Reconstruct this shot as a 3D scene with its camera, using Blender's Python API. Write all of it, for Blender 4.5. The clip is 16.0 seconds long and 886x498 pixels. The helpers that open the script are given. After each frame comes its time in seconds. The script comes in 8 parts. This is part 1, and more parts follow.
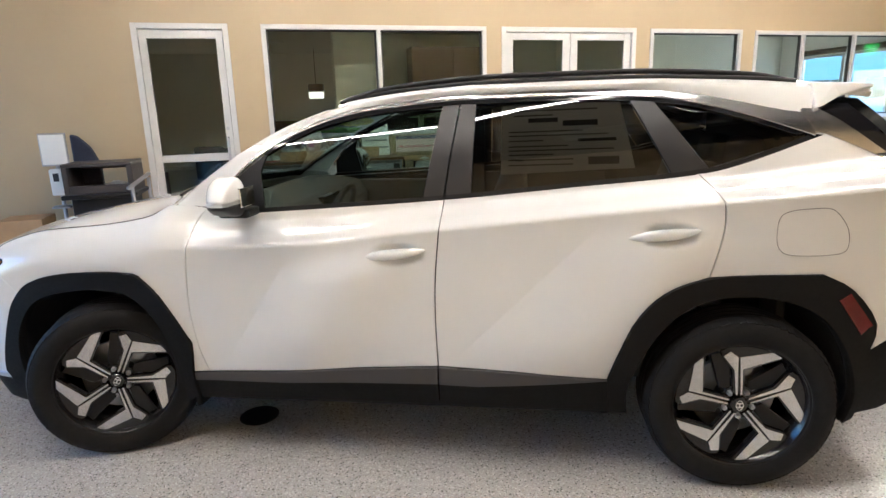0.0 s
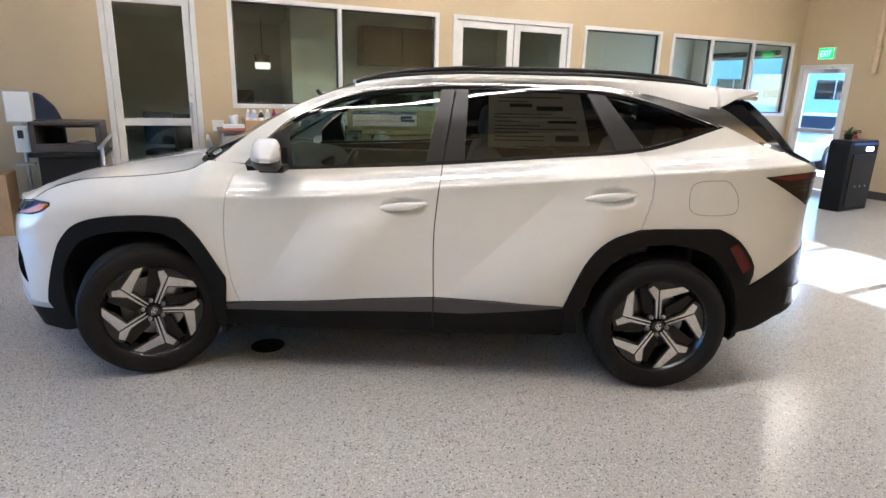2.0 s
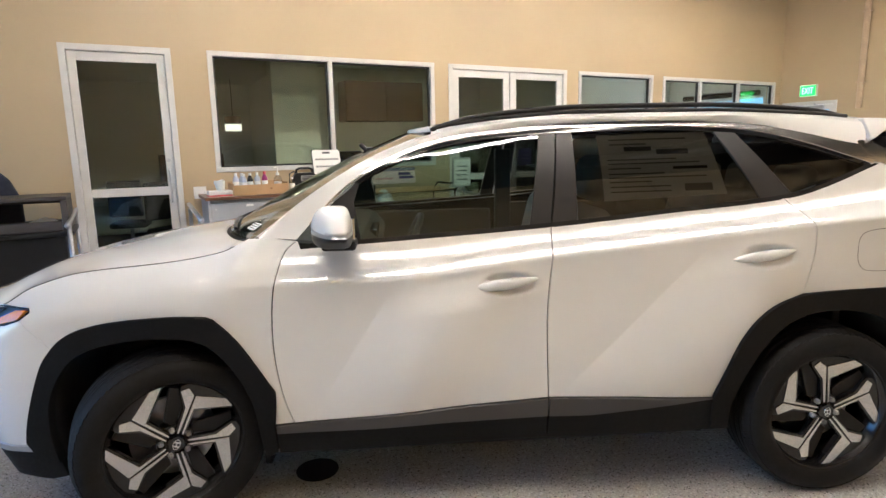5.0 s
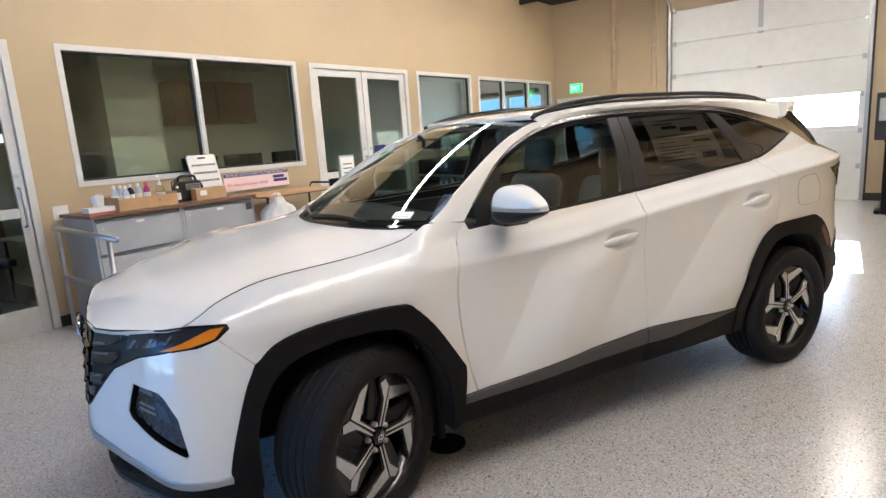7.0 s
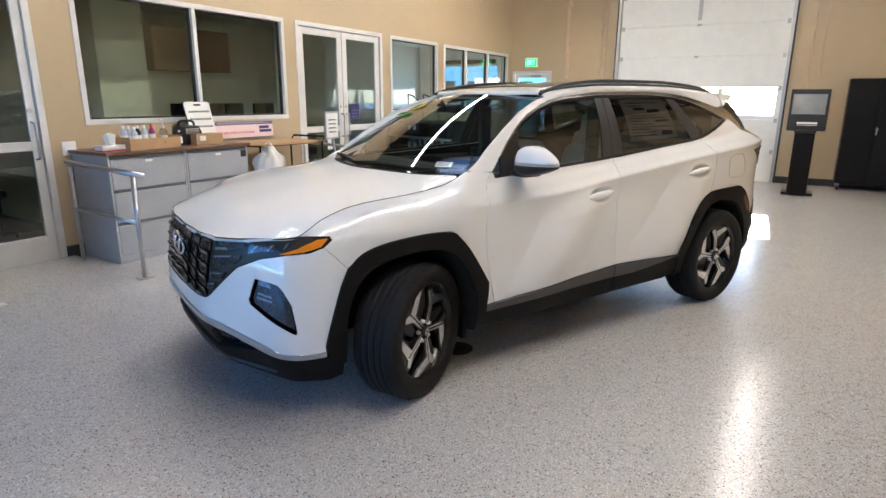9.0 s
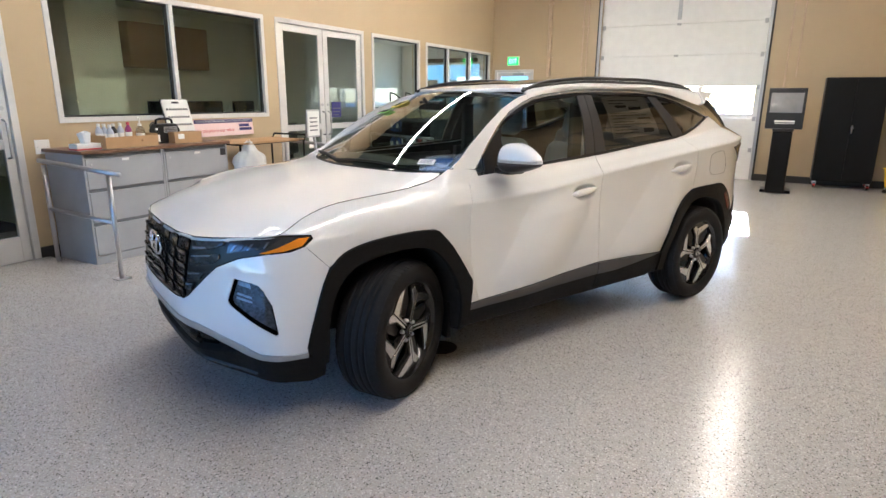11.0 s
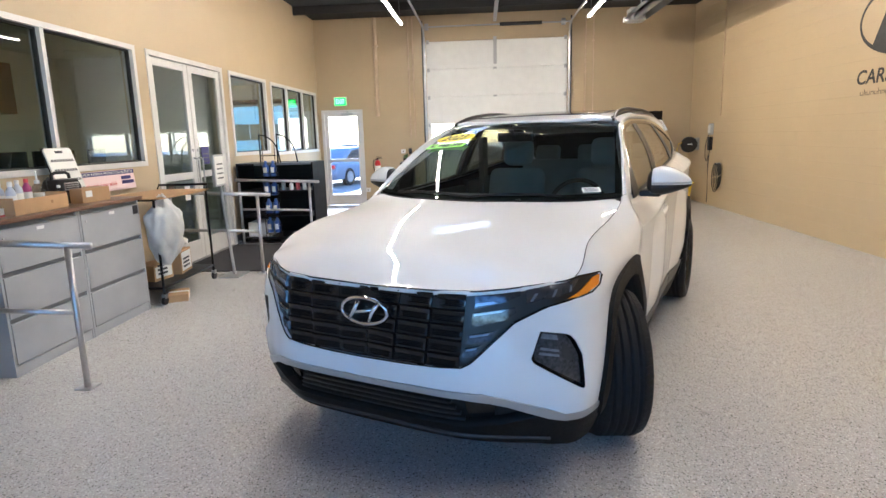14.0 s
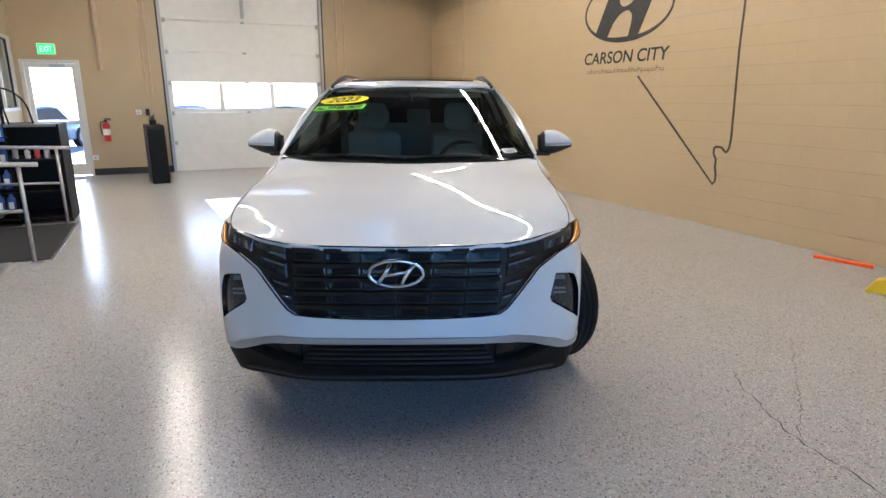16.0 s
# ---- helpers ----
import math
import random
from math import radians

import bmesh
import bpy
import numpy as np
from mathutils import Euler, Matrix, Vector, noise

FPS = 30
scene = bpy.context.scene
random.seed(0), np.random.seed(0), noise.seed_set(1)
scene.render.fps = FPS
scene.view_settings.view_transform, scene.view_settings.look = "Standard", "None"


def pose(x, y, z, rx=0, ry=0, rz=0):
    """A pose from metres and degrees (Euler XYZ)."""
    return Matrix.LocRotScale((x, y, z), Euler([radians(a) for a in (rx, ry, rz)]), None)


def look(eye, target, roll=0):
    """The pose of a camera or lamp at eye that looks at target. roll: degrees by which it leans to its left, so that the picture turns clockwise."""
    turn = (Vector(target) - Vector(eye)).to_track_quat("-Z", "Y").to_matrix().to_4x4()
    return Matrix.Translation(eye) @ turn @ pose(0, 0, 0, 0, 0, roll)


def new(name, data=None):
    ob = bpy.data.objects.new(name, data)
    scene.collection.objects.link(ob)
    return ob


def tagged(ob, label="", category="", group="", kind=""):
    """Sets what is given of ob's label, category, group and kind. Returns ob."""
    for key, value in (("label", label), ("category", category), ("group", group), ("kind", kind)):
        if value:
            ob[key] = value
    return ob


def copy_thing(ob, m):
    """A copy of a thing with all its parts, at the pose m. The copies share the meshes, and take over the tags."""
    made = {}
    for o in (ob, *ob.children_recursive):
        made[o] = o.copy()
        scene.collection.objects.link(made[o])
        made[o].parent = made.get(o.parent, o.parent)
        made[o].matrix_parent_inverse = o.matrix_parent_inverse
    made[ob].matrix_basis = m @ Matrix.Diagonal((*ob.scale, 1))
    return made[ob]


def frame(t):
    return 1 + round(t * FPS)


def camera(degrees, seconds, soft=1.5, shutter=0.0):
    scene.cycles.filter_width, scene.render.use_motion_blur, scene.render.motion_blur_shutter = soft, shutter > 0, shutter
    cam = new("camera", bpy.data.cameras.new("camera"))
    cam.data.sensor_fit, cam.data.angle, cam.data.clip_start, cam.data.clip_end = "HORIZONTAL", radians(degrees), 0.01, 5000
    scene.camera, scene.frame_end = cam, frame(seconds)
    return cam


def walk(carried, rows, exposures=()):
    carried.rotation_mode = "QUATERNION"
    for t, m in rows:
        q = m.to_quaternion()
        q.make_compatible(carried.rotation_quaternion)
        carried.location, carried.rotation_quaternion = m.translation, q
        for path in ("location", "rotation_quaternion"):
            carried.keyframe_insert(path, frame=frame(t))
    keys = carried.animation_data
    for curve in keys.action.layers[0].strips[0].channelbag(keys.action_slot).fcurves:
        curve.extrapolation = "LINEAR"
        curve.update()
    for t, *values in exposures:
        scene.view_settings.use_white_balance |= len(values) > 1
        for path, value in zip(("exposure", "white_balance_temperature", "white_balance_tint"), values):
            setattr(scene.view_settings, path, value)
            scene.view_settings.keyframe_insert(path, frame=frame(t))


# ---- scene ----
cam = camera(74.2, 16.0)
PATH = [
    (0, (0.09, 0.153, 1.528), (0.619, 2.028, 1.074), -1.7),
    (0.5, (-0.226, -0.022, 1.539), (0.56, 1.751, 1.05), 1.1),
    (1, (-0.365, -0.194, 1.58), (0.456, 1.552, 1.051), 0.7),
    (1.5, (-0.44, -0.298, 1.552), (0.329, 1.472, 1.025), 1.3),
    (2, (-0.457, -0.343, 1.549), (0.315, 1.426, 1.027), 1.6),
    (2.5, (-0.477, -0.347, 1.535), (0.295, 1.421, 1.007), 1.2),
    (3, (-0.477, -0.345, 1.54), (0.318, 1.417, 1.026), 1.8),
    (3.5, (-0.452, -0.269, 1.549), (0.359, 1.49, 1.051), 1.2),
    (4, (-0.391, -0.046, 1.55), (0.422, 1.724, 1.097), 0.9),
    (4.5, (-0.425, 0.266, 1.54), (0.405, 2.047, 1.166), 0.8),
    (4.7, (-0.53, 0.4, 1.525), (0.326, 2.173, 1.171), 0.1),
    (6.8, (-2.117, 1.305, 1.487), (-0.631, 2.595, 1.126), -3.8),
    (7, (-2.217, 1.431, 1.515), (-0.662, 2.632, 1.14), -3.8),
    (7.5, (-2.632, 1.503, 1.502), (-0.96, 2.52, 1.089), -1.1),
    (8, (-2.984, 1.424, 1.548), (-1.305, 2.417, 1.105), -0.2),
    (8.5, (-3.089, 1.436, 1.545), (-1.43, 2.436, 1.049), 0.2),
    (10.8, (-3.164, 1.391, 1.573), (-1.476, 2.344, 1.081), 0.4),
    (11, (-3.102, 1.444, 1.537), (-1.411, 2.389, 1.036), 0.4),
    (11.5, (-3.13, 1.631, 1.505), (-1.411, 2.512, 0.985), 2.2),
    (12, (-3.237, 1.97, 1.462), (-1.454, 2.745, 0.992), 3.7),
    (12.5, (-3.258, 2.466, 1.468), (-1.444, 3.187, 1.034), 2.8),
    (13, (-3.415, 2.854, 1.47), (-1.541, 3.39, 1.022), 0.9),
    (13.5, (-3.538, 3.236, 1.469), (-1.611, 3.562, 1.049), -0.6),
    (14, (-3.562, 3.699, 1.497), (-1.602, 3.84, 1.122), -1.6),
    (14.5, (-3.606, 4.1, 1.509), (-1.641, 3.969, 1.155), -0.5),
    (15, (-3.45, 4.439, 1.486), (-1.52, 4.057, 1.128), -0.4),
    (15.5, (-3.428, 4.735, 1.492), (-1.56, 4.164, 1.061), -0.3),
    (16, (-3.45, 5.004, 1.511), (-1.691, 4.195, 1.008), 0.1),
]
LIGHTNESS = [(0.0, 2.96, 5410, 12), (1.0, 2.82, 5340, 12), (1.5, 2.8, 5310, 12), (3.5, 2.8, 5310, 12), (4.5, 2.85, 5600, 12), (8.5, 2.73, 5360, 12), (12.5, 2.81, 5550, 12), (14.5, 2.76, 5500, 12), (16.0, 2.52, 5500, 12)]
walk(cam, [(t, look(eye, target, roll)) for t, eye, target, roll in PATH], LIGHTNESS)

# ---- light ----
world = bpy.data.worlds.new("sky")
scene.world = world
world.use_nodes = True
_nt = world.node_tree
_bg = _nt.nodes["Background"]
_sky = _nt.nodes.new("ShaderNodeTexSky")
_sky.sky_type = 'NISHITA'
_sky.sun_disc = False
_sky.dust_density, _sky.ozone_density = 0.3, 4.5
_sky.sun_elevation = radians(17.8)
_sky.sun_rotation = radians(86.5)
_nt.links.new(_sky.outputs[0], _bg.inputs[0])
_bg.inputs[1].default_value = 0.15
sun = new("sun", bpy.data.lights.new("sun", 'SUN'))
sun.data.energy, sun.data.angle, sun.data.color = 5.0, radians(0.53), (1.0, 0.96, 0.91)
sun.data.cycles.use_multiple_importance_sampling = False
sun.matrix_world = look((30, 1.8, 9.9), (20, 1.2, 6.7))

# ---- materials ----
class Nodes:
    """A small wrapper to write node materials in few lines."""

    def __init__(self, name):
        self.mat = bpy.data.materials.new(name)
        self.mat.use_nodes = True
        self.tree = self.mat.node_tree
        self.bsdf = self.tree.nodes["Principled BSDF"]
        self.co = self.add("ShaderNodeTexCoord").outputs["Object"]

    def add(self, kind, **props):
        node = self.tree.nodes.new(kind)
        for key, value in props.items():
            setattr(node, key, value)
        return node

    def link(self, a, b):
        self.tree.links.new(a, b)

    def set(self, **values):
        for key, value in values.items():
            self.bsdf.inputs[key.replace("_", " ")].default_value = value
        return self

    def noise(self, scale, detail=4.0, rough=0.55, co=None):
        n = self.add("ShaderNodeTexNoise")
        n.inputs["Scale"].default_value, n.inputs["Detail"].default_value, n.inputs["Roughness"].default_value = scale, detail, rough
        self.link(co or self.co, n.inputs["Vector"])
        return n.outputs["Fac"]

    def ramp(self, fac, stops):
        r = self.add("ShaderNodeValToRGB")
        while len(r.color_ramp.elements) < len(stops):
            r.color_ramp.elements.new(0.5)
        for e, (p, c) in zip(r.color_ramp.elements, stops):
            e.position, e.color = p, (c if len(c) == 4 else (*c, 1))
        self.link(fac, r.inputs[0])
        return r.outputs[0]

    def mix(self, fac, a, b, blend="MIX"):
        m = self.add("ShaderNodeMix", data_type="RGBA", blend_type=blend)
        for sock, value in ((m.inputs[0], fac), (m.inputs[6], a), (m.inputs[7], b)):
            if hasattr(value, "links"):
                self.link(value, sock)
            else:
                sock.default_value = value if isinstance(value, float) else (*value, 1)
        return m.outputs[2]

    def color(self, sock):
        self.link(sock, self.bsdf.inputs["Base Color"])
        return self

    def rough(self, sock, lo, hi):
        m = self.add("ShaderNodeMapRange")
        m.inputs["To Min"].default_value, m.inputs["To Max"].default_value = lo, hi
        self.link(sock, m.inputs[0])
        self.link(m.outputs[0], self.bsdf.inputs["Roughness"])
        return self

    def bump(self, sock, strength=0.2, distance=0.002):
        b = self.add("ShaderNodeBump")
        b.inputs["Strength"].default_value, b.inputs["Distance"].default_value = strength, distance
        self.link(sock, b.inputs["Height"])
        self.link(b.outputs[0], self.bsdf.inputs["Normal"])
        return self


def plain(name, color, rough=0.5, metal=0.0, vary=0.12, scale=6.0, grain=0.0, **more):
    """A surface of one colour with slight stains and uneven gloss."""
    n = Nodes(name)
    n.set(Metallic=metal, Roughness=rough, **more)
    a = n.noise(scale, 5.0)
    dark = tuple(c * (1 - vary) for c in color)
    lite = tuple(min(1.0, c * (1 + vary * 0.6)) for c in color)
    n.color(n.ramp(a, [(0.3, dark), (0.7, lite)]))
    lo, hi = max(0.02, rough * 0.8), min(1.0, rough * 1.2)
    if lo < 0.285 < hi:
        lo, hi = (0.285, hi + 0.02) if rough >= 0.27 else (lo, 0.262)
    n.rough(n.noise(scale * 5, 3.0), lo, hi)
    if grain:
        n.bump(n.noise(scale * 60, 3.0), grain, 0.001)
    return n.mat


def painted_wall(name, color, relief=0.25):
    n = Nodes(name)
    n.set(Roughness=0.55)
    big, fine = n.noise(0.7, 5.0), n.noise(140.0, 3.0)
    base = n.ramp(big, [(0.25, tuple(c * 0.94 for c in color)), (0.75, tuple(c * 1.05 for c in color))])
    scuff = n.ramp(n.noise(5.0, 8.0, 0.7), [(0.62, (1, 1, 1)), (0.8, (0.93, 0.92, 0.9))])
    n.color(n.mix(1.0, base, scuff, "MULTIPLY"))
    n.bump(fine, relief, 0.0012)
    n.rough(n.noise(3.0), 0.36, 0.50)
    return n.mat


def flake_floor(name):
    """Glossy epoxy floor with broadcast paint flakes of white, grey, tan and black."""
    n = Nodes(name)
    warp = n.add("ShaderNodeTexVoronoi", feature="F1")
    warp.inputs["Scale"].default_value = 185.0
    n.link(n.co, warp.inputs["Vector"])
    sep = n.add("ShaderNodeSeparateColor")
    n.link(warp.outputs["Color"], sep.inputs[0])
    flakes = n.ramp(sep.outputs[0], [(0.0, (0.11, 0.107, 0.10)), (0.045, (0.32, 0.305, 0.28)), (0.08, (0.47, 0.46, 0.44)), (0.45, (0.53, 0.52, 0.505)),
                                     (0.68, (0.48, 0.45, 0.41)), (0.80, (0.595, 0.585, 0.565)), (0.93, (0.75, 0.745, 0.73))])
    flakes_node = flakes.node
    flakes_node.color_ramp.interpolation = 'CONSTANT'
    small = n.add("ShaderNodeTexVoronoi", feature="F1")
    small.inputs["Scale"].default_value = 420.0
    n.link(n.co, small.inputs["Vector"])
    sep2 = n.add("ShaderNodeSeparateColor")
    n.link(small.outputs["Color"], sep2.inputs[0])
    grit = n.ramp(sep2.outputs[1], [(0.0, (0.6, 0.6, 0.6)), (0.1, (0.92, 0.92, 0.92)), (0.8, (1, 1, 1))])
    c = n.mix(0.5, flakes, grit, "MULTIPLY")
    wear = n.ramp(n.noise(0.45, 6.0, 0.6), [(0.3, (0.95, 0.945, 0.94)), (0.7, (1.0, 1.0, 1.0))])
    n.color(n.mix(1.0, c, wear, "MULTIPLY"))
    n.rough(n.noise(2.2, 6.0, 0.65), 0.17, 0.24)
    n.bump(n.noise(150.0, 3.0, 0.6), 0.16, 0.0012)
    n.set(IOR=1.5)
    return n.mat


def thin_glass(name, tint, gloss=0.05, boost=0.8):
    """A pane that is too thin to bend light: tinted see-through with a mirror-like sheen."""
    n = Nodes(name)
    n.tree.nodes.remove(n.bsdf)
    tr = n.add("ShaderNodeBsdfTransparent")
    tr.inputs[0].default_value = (*tint, 1)
    gl = n.add("ShaderNodeBsdfGlossy")
    gl.inputs["Roughness"].default_value = 0.0
    fw = n.add("ShaderNodeLayerWeight")
    fw.inputs[0].default_value = 0.5
    fr = n.add("ShaderNodeMath", operation='POWER')
    fr.inputs[1].default_value = 3.0
    n.link(fw.outputs["Facing"], fr.inputs[0])
    sc = n.add("ShaderNodeMath", operation='MULTIPLY_ADD')
    sc.inputs[1].default_value, sc.inputs[2].default_value = boost, gloss
    n.link(fr.outputs[0], sc.inputs[0])
    mx = n.add("ShaderNodeMixShader")
    n.link(sc.outputs[0], mx.inputs[0])
    n.link(tr.outputs[0], mx.inputs[1])
    n.link(gl.outputs[0], mx.inputs[2])
    n.link(mx.outputs[0], n.tree.nodes["Material Output"].inputs[0])
    return n.mat


def milky(name, color):
    """White acrylic that lets part of the sky through and scatters the rest."""
    n = Nodes(name)
    n.tree.nodes.remove(n.bsdf)
    tr, tl, mx = n.add("ShaderNodeBsdfTransparent"), n.add("ShaderNodeBsdfTranslucent"), n.add("ShaderNodeMixShader")
    tr.inputs[0].default_value, tl.inputs[0].default_value, mx.inputs[0].default_value = (*color, 1), (*color, 1), 0.6
    n.link(tr.outputs[0], mx.inputs[1])
    n.link(tl.outputs[0], mx.inputs[2])
    n.link(mx.outputs[0], n.tree.nodes["Material Output"].inputs[0])
    return n.mat


def glow(name, color, strength):
    n = Nodes(name)
    n.set(Base_Color=(*color, 1), Emission_Color=(*color, 1), Emission_Strength=strength)
    return n.mat


def wood(name, dark, lite, scale=9.0, rough=0.35):
    n = Nodes(name)
    mp = n.add("ShaderNodeMapping")
    mp.inputs["Scale"].default_value = (0.5, 6.0, 6.0)
    n.link(n.co, mp.inputs[0])
    g = n.noise(scale, 8.0, 0.6, mp.outputs[0])
    n.color(n.ramp(g, [(0.3, dark), (0.7, lite)]))
    n.rough(g, rough, rough + 0.15)
    n.bump(g, 0.15, 0.001)
    return n.mat


def brushed(name, color, rough=0.3, scale=30.0):
    n = Nodes(name)
    mp = n.add("ShaderNodeMapping")
    mp.inputs["Scale"].default_value = (1.0, 1.0, 12.0)
    n.link(n.co, mp.inputs[0])
    g = n.noise(scale, 4.0, 0.6, mp.outputs[0])
    n.set(Metallic=1.0)
    n.color(n.ramp(g, [(0.3, tuple(c * 0.85 for c in color)), (0.7, color)]))
    n.rough(g, max(rough * 0.8, 0.285), rough * 1.25 + 0.02) if rough > 0.27 else n.rough(g, rough * 0.8, 0.262)
    return n.mat


BEIGE = (0.462, 0.36, 0.219)
M_WALL = painted_wall("beige_wall_paint", BEIGE)
M_BLOCK = painted_wall("beige_block_paint", (0.51, 0.39, 0.226), 0.35)
M_JOINT = painted_wall("block_joint_paint", (0.487, 0.373, 0.216), 0.35)
M_FLOOR = flake_floor("flake_epoxy")
M_BASE = plain("black_rubber_base", (0.02, 0.02, 0.021), 0.5)
M_CEIL = plain("black_ceiling_paint", (0.012, 0.012, 0.013), 0.8)
M_ALU = plain("white_aluminium_frame", (0.62, 0.61, 0.59), 0.32, 0.0, 0.05)
M_GASKET = plain("black_gasket", (0.02, 0.02, 0.02), 0.6)
M_PANE = thin_glass("door_pane", (0.83, 0.89, 0.86), 0.055, 0.8)
M_WINPANE = thin_glass("tinted_window_pane", (0.83, 0.88, 0.84), 0.055, 0.8)
M_OUTPANE = thin_glass("outer_window_pane", (0.975, 0.985, 0.985), 0.03, 0.5)
# blue tint added to cool the light of the unseen rear door
M_REARPANE = thin_glass("blue_tinted_pane", (0.86, 0.94, 1.0), 0.03, 0.5)
M_SKYPANE = milky("skylight_acrylic", (0.74, 0.76, 0.79))
M_STEEL = brushed("brushed_steel", (0.55, 0.55, 0.56), 0.32)
M_GALV = brushed("galvanised_steel", (0.50, 0.51, 0.52), 0.42)
M_WHITE = plain("white_paint", (0.78, 0.78, 0.76), 0.4, 0.0, 0.04)
M_OFFWALL = painted_wall("office_wall_paint", (0.72, 0.70, 0.62))
M_CARPET = plain("office_carpet", (0.10, 0.095, 0.09), 0.95, 0, 0.35, 20.0, 0.5)
M_GREYPAINT = plain("grey_powder_coat", (0.36, 0.37, 0.385), 0.4, 0.0, 0.07, 4.0, 0.05)
M_GREYDARK = plain("darker_grey", (0.16, 0.165, 0.17), 0.5)
M_COUNTER = wood("walnut_laminate", (0.085, 0.042, 0.022), (0.21, 0.11, 0.06))
M_BROWNWOOD = wood("brown_veneer", (0.10, 0.05, 0.025), (0.20, 0.105, 0.055))
M_CARD = plain("cardboard", (0.44, 0.28, 0.14), 0.85, 0, 0.12, 5.0, 0.2)
M_CARDDARK = plain("darker_card_brown", (0.30, 0.18, 0.09), 0.9)
M_BLACK = plain("black_plastic", (0.010, 0.010, 0.011), 0.42, 0, 0.2, 10.0, 0.05, Specular_IOR_Level=0.35)
M_BLACKGLOSS = plain("black_gloss", (0.01, 0.01, 0.012), 0.08)
M_BLACKSTEEL = plain("black_powder_coat", (0.0045, 0.0045, 0.005), 0.42, 0, 0.2, 3.0, 0.08, Specular_IOR_Level=0.2)
M_MAT = plain("entrance_mat", (0.028, 0.027, 0.03), 0.95, 0, 0.3, 40.0, 0.6)
M_YELLOW = plain("yellow_plastic", (0.80, 0.56, 0.02), 0.38, 0, 0.1, 8.0)
M_RED = plain("red_enamel", (0.50, 0.02, 0.02), 0.3)
M_ORANGE = plain("orange_plastic", (0.85, 0.12, 0.02), 0.4)
M_PAPER = plain("white_paper", (0.78, 0.78, 0.75), 0.7, 0, 0.03)
M_INK = plain("dark_ink", (0.03, 0.03, 0.035), 0.6)
M_BLUEINK = plain("navy_ink", (0.035, 0.03, 0.16), 0.6)
M_REDINK = plain("red_ink", (0.60, 0.09, 0.10), 0.6)
M_PINK = plain("pink_banner", (0.80, 0.62, 0.62), 0.6, 0, 0.04)
M_BLUE = plain("blue_plastic", (0.03, 0.09, 0.34), 0.35)
M_PURPLE = plain("purple_plastic", (0.28, 0.03, 0.14), 0.3)
M_TUBE = glow("led_tube", (1.0, 0.825, 0.605), 22.0)
M_EXIT = glow("green_sign_face", (0.05, 0.72, 0.07), 0.36)
M_SIGNPAINT = plain("black_sign_paint", (0.025, 0.023, 0.022), 0.55, 0, 0.3, 12.0)
M_WEBPAINT = plain("faded_brown_print", (0.20, 0.15, 0.095), 0.6, 0, 0.2)
M_URLPAINT = plain("brown_sign_paint", (0.06, 0.045, 0.035), 0.6, 0, 0.2)
M_CHROME = plain("chrome", (0.82, 0.82, 0.83), 0.08, 1.0, 0.03)
M_CLEAR = thin_glass("clear_film", (0.85, 0.85, 0.83), 0.06)
M_SCREEN = plain("grey_screen", (0.20, 0.205, 0.21), 0.15)
M_CREAM = plain("cream_partition", (0.82, 0.79, 0.66), 0.6, 0, 0.05)
M_HOSE = plain("black_rubber_hose", (0.03, 0.026, 0.022), 0.6)
M_HOSEY = plain("yellow_hose", (0.72, 0.48, 0.03), 0.5)
M_CONDUIT = plain("beige_conduit", (0.55, 0.42, 0.28), 0.45)
M_ASPHALT = plain("worn_pale_asphalt", (0.27, 0.265, 0.26), 0.85, 0, 0.25, 2.0, 0.5)
M_CONCRETE = plain("pale_concrete", (0.58, 0.57, 0.54), 0.85, 0, 0.15, 1.2, 0.3)
M_TEAL = plain("teal_facade", (0.50, 0.70, 0.70), 0.6)
M_CARBLUE = plain("blue_car_paint", (0.14, 0.19, 0.29), 0.15)
M_CARSILVER = plain("pale_silver_car_paint", (0.62, 0.65, 0.68), 0.2, 0.2)
M_CARGREY = plain("silver_car_paint", (0.35, 0.36, 0.38), 0.2, 0.4)
M_DARKGLASS = plain("dark_car_glass", (0.01, 0.012, 0.014), 0.04)

# ---- building helpers ----
def mesh_of(bm, name):
    me = bpy.data.meshes.new(name)
    bm.to_mesh(me)
    bm.free()
    return me


def part(name, bm, material, parent=None, label="", smooth=False, m=None):
    """Links a bmesh as one mesh object, under a thing where one is given."""
    me = mesh_of(bm, name)
    for mat in (material if isinstance(material, (list, tuple)) else [material]):
        me.materials.append(mat)
    if smooth:
        me.polygons.foreach_set("use_smooth", [True] * len(me.polygons))
    ob = new(name, me)
    if m is not None:
        ob.matrix_local = m
    if parent is not None:
        ob.parent = parent
    if label:
        ob["label"] = label
    return ob


def thing(name, m, label, category, group="", kind=""):
    """An empty at a thing's base, for its parts."""
    ob = new(name)
    ob.empty_display_size = 0.1
    ob.matrix_basis = m
    return tagged(ob, label, category, group, kind)


def box(x0, y0, z0, x1, y1, z1, bevel=0.0, seg=2, bm=None):
    own = bmesh.new()
    bmesh.ops.create_cube(own, size=1.0, matrix=Matrix.Translation(((x0 + x1) / 2, (y0 + y1) / 2, (z0 + z1) / 2)) @ Matrix.Diagonal((x1 - x0, y1 - y0, z1 - z0, 1)))
    if bevel:
        bmesh.ops.bevel(own, geom=own.edges[:], offset=bevel, segments=seg, profile=0.5, affect='EDGES')
    return joined(bm, own)


def joined(bm, own):
    if bm is None:
        return own
    me = mesh_of(own, "tmp")
    bm.from_mesh(me)
    bpy.data.meshes.remove(me)
    return bm


def boxes(rows, bevel=0.0):
    bm = bmesh.new()
    for r in rows:
        box(*r, bevel=bevel, bm=bm)
    return bm


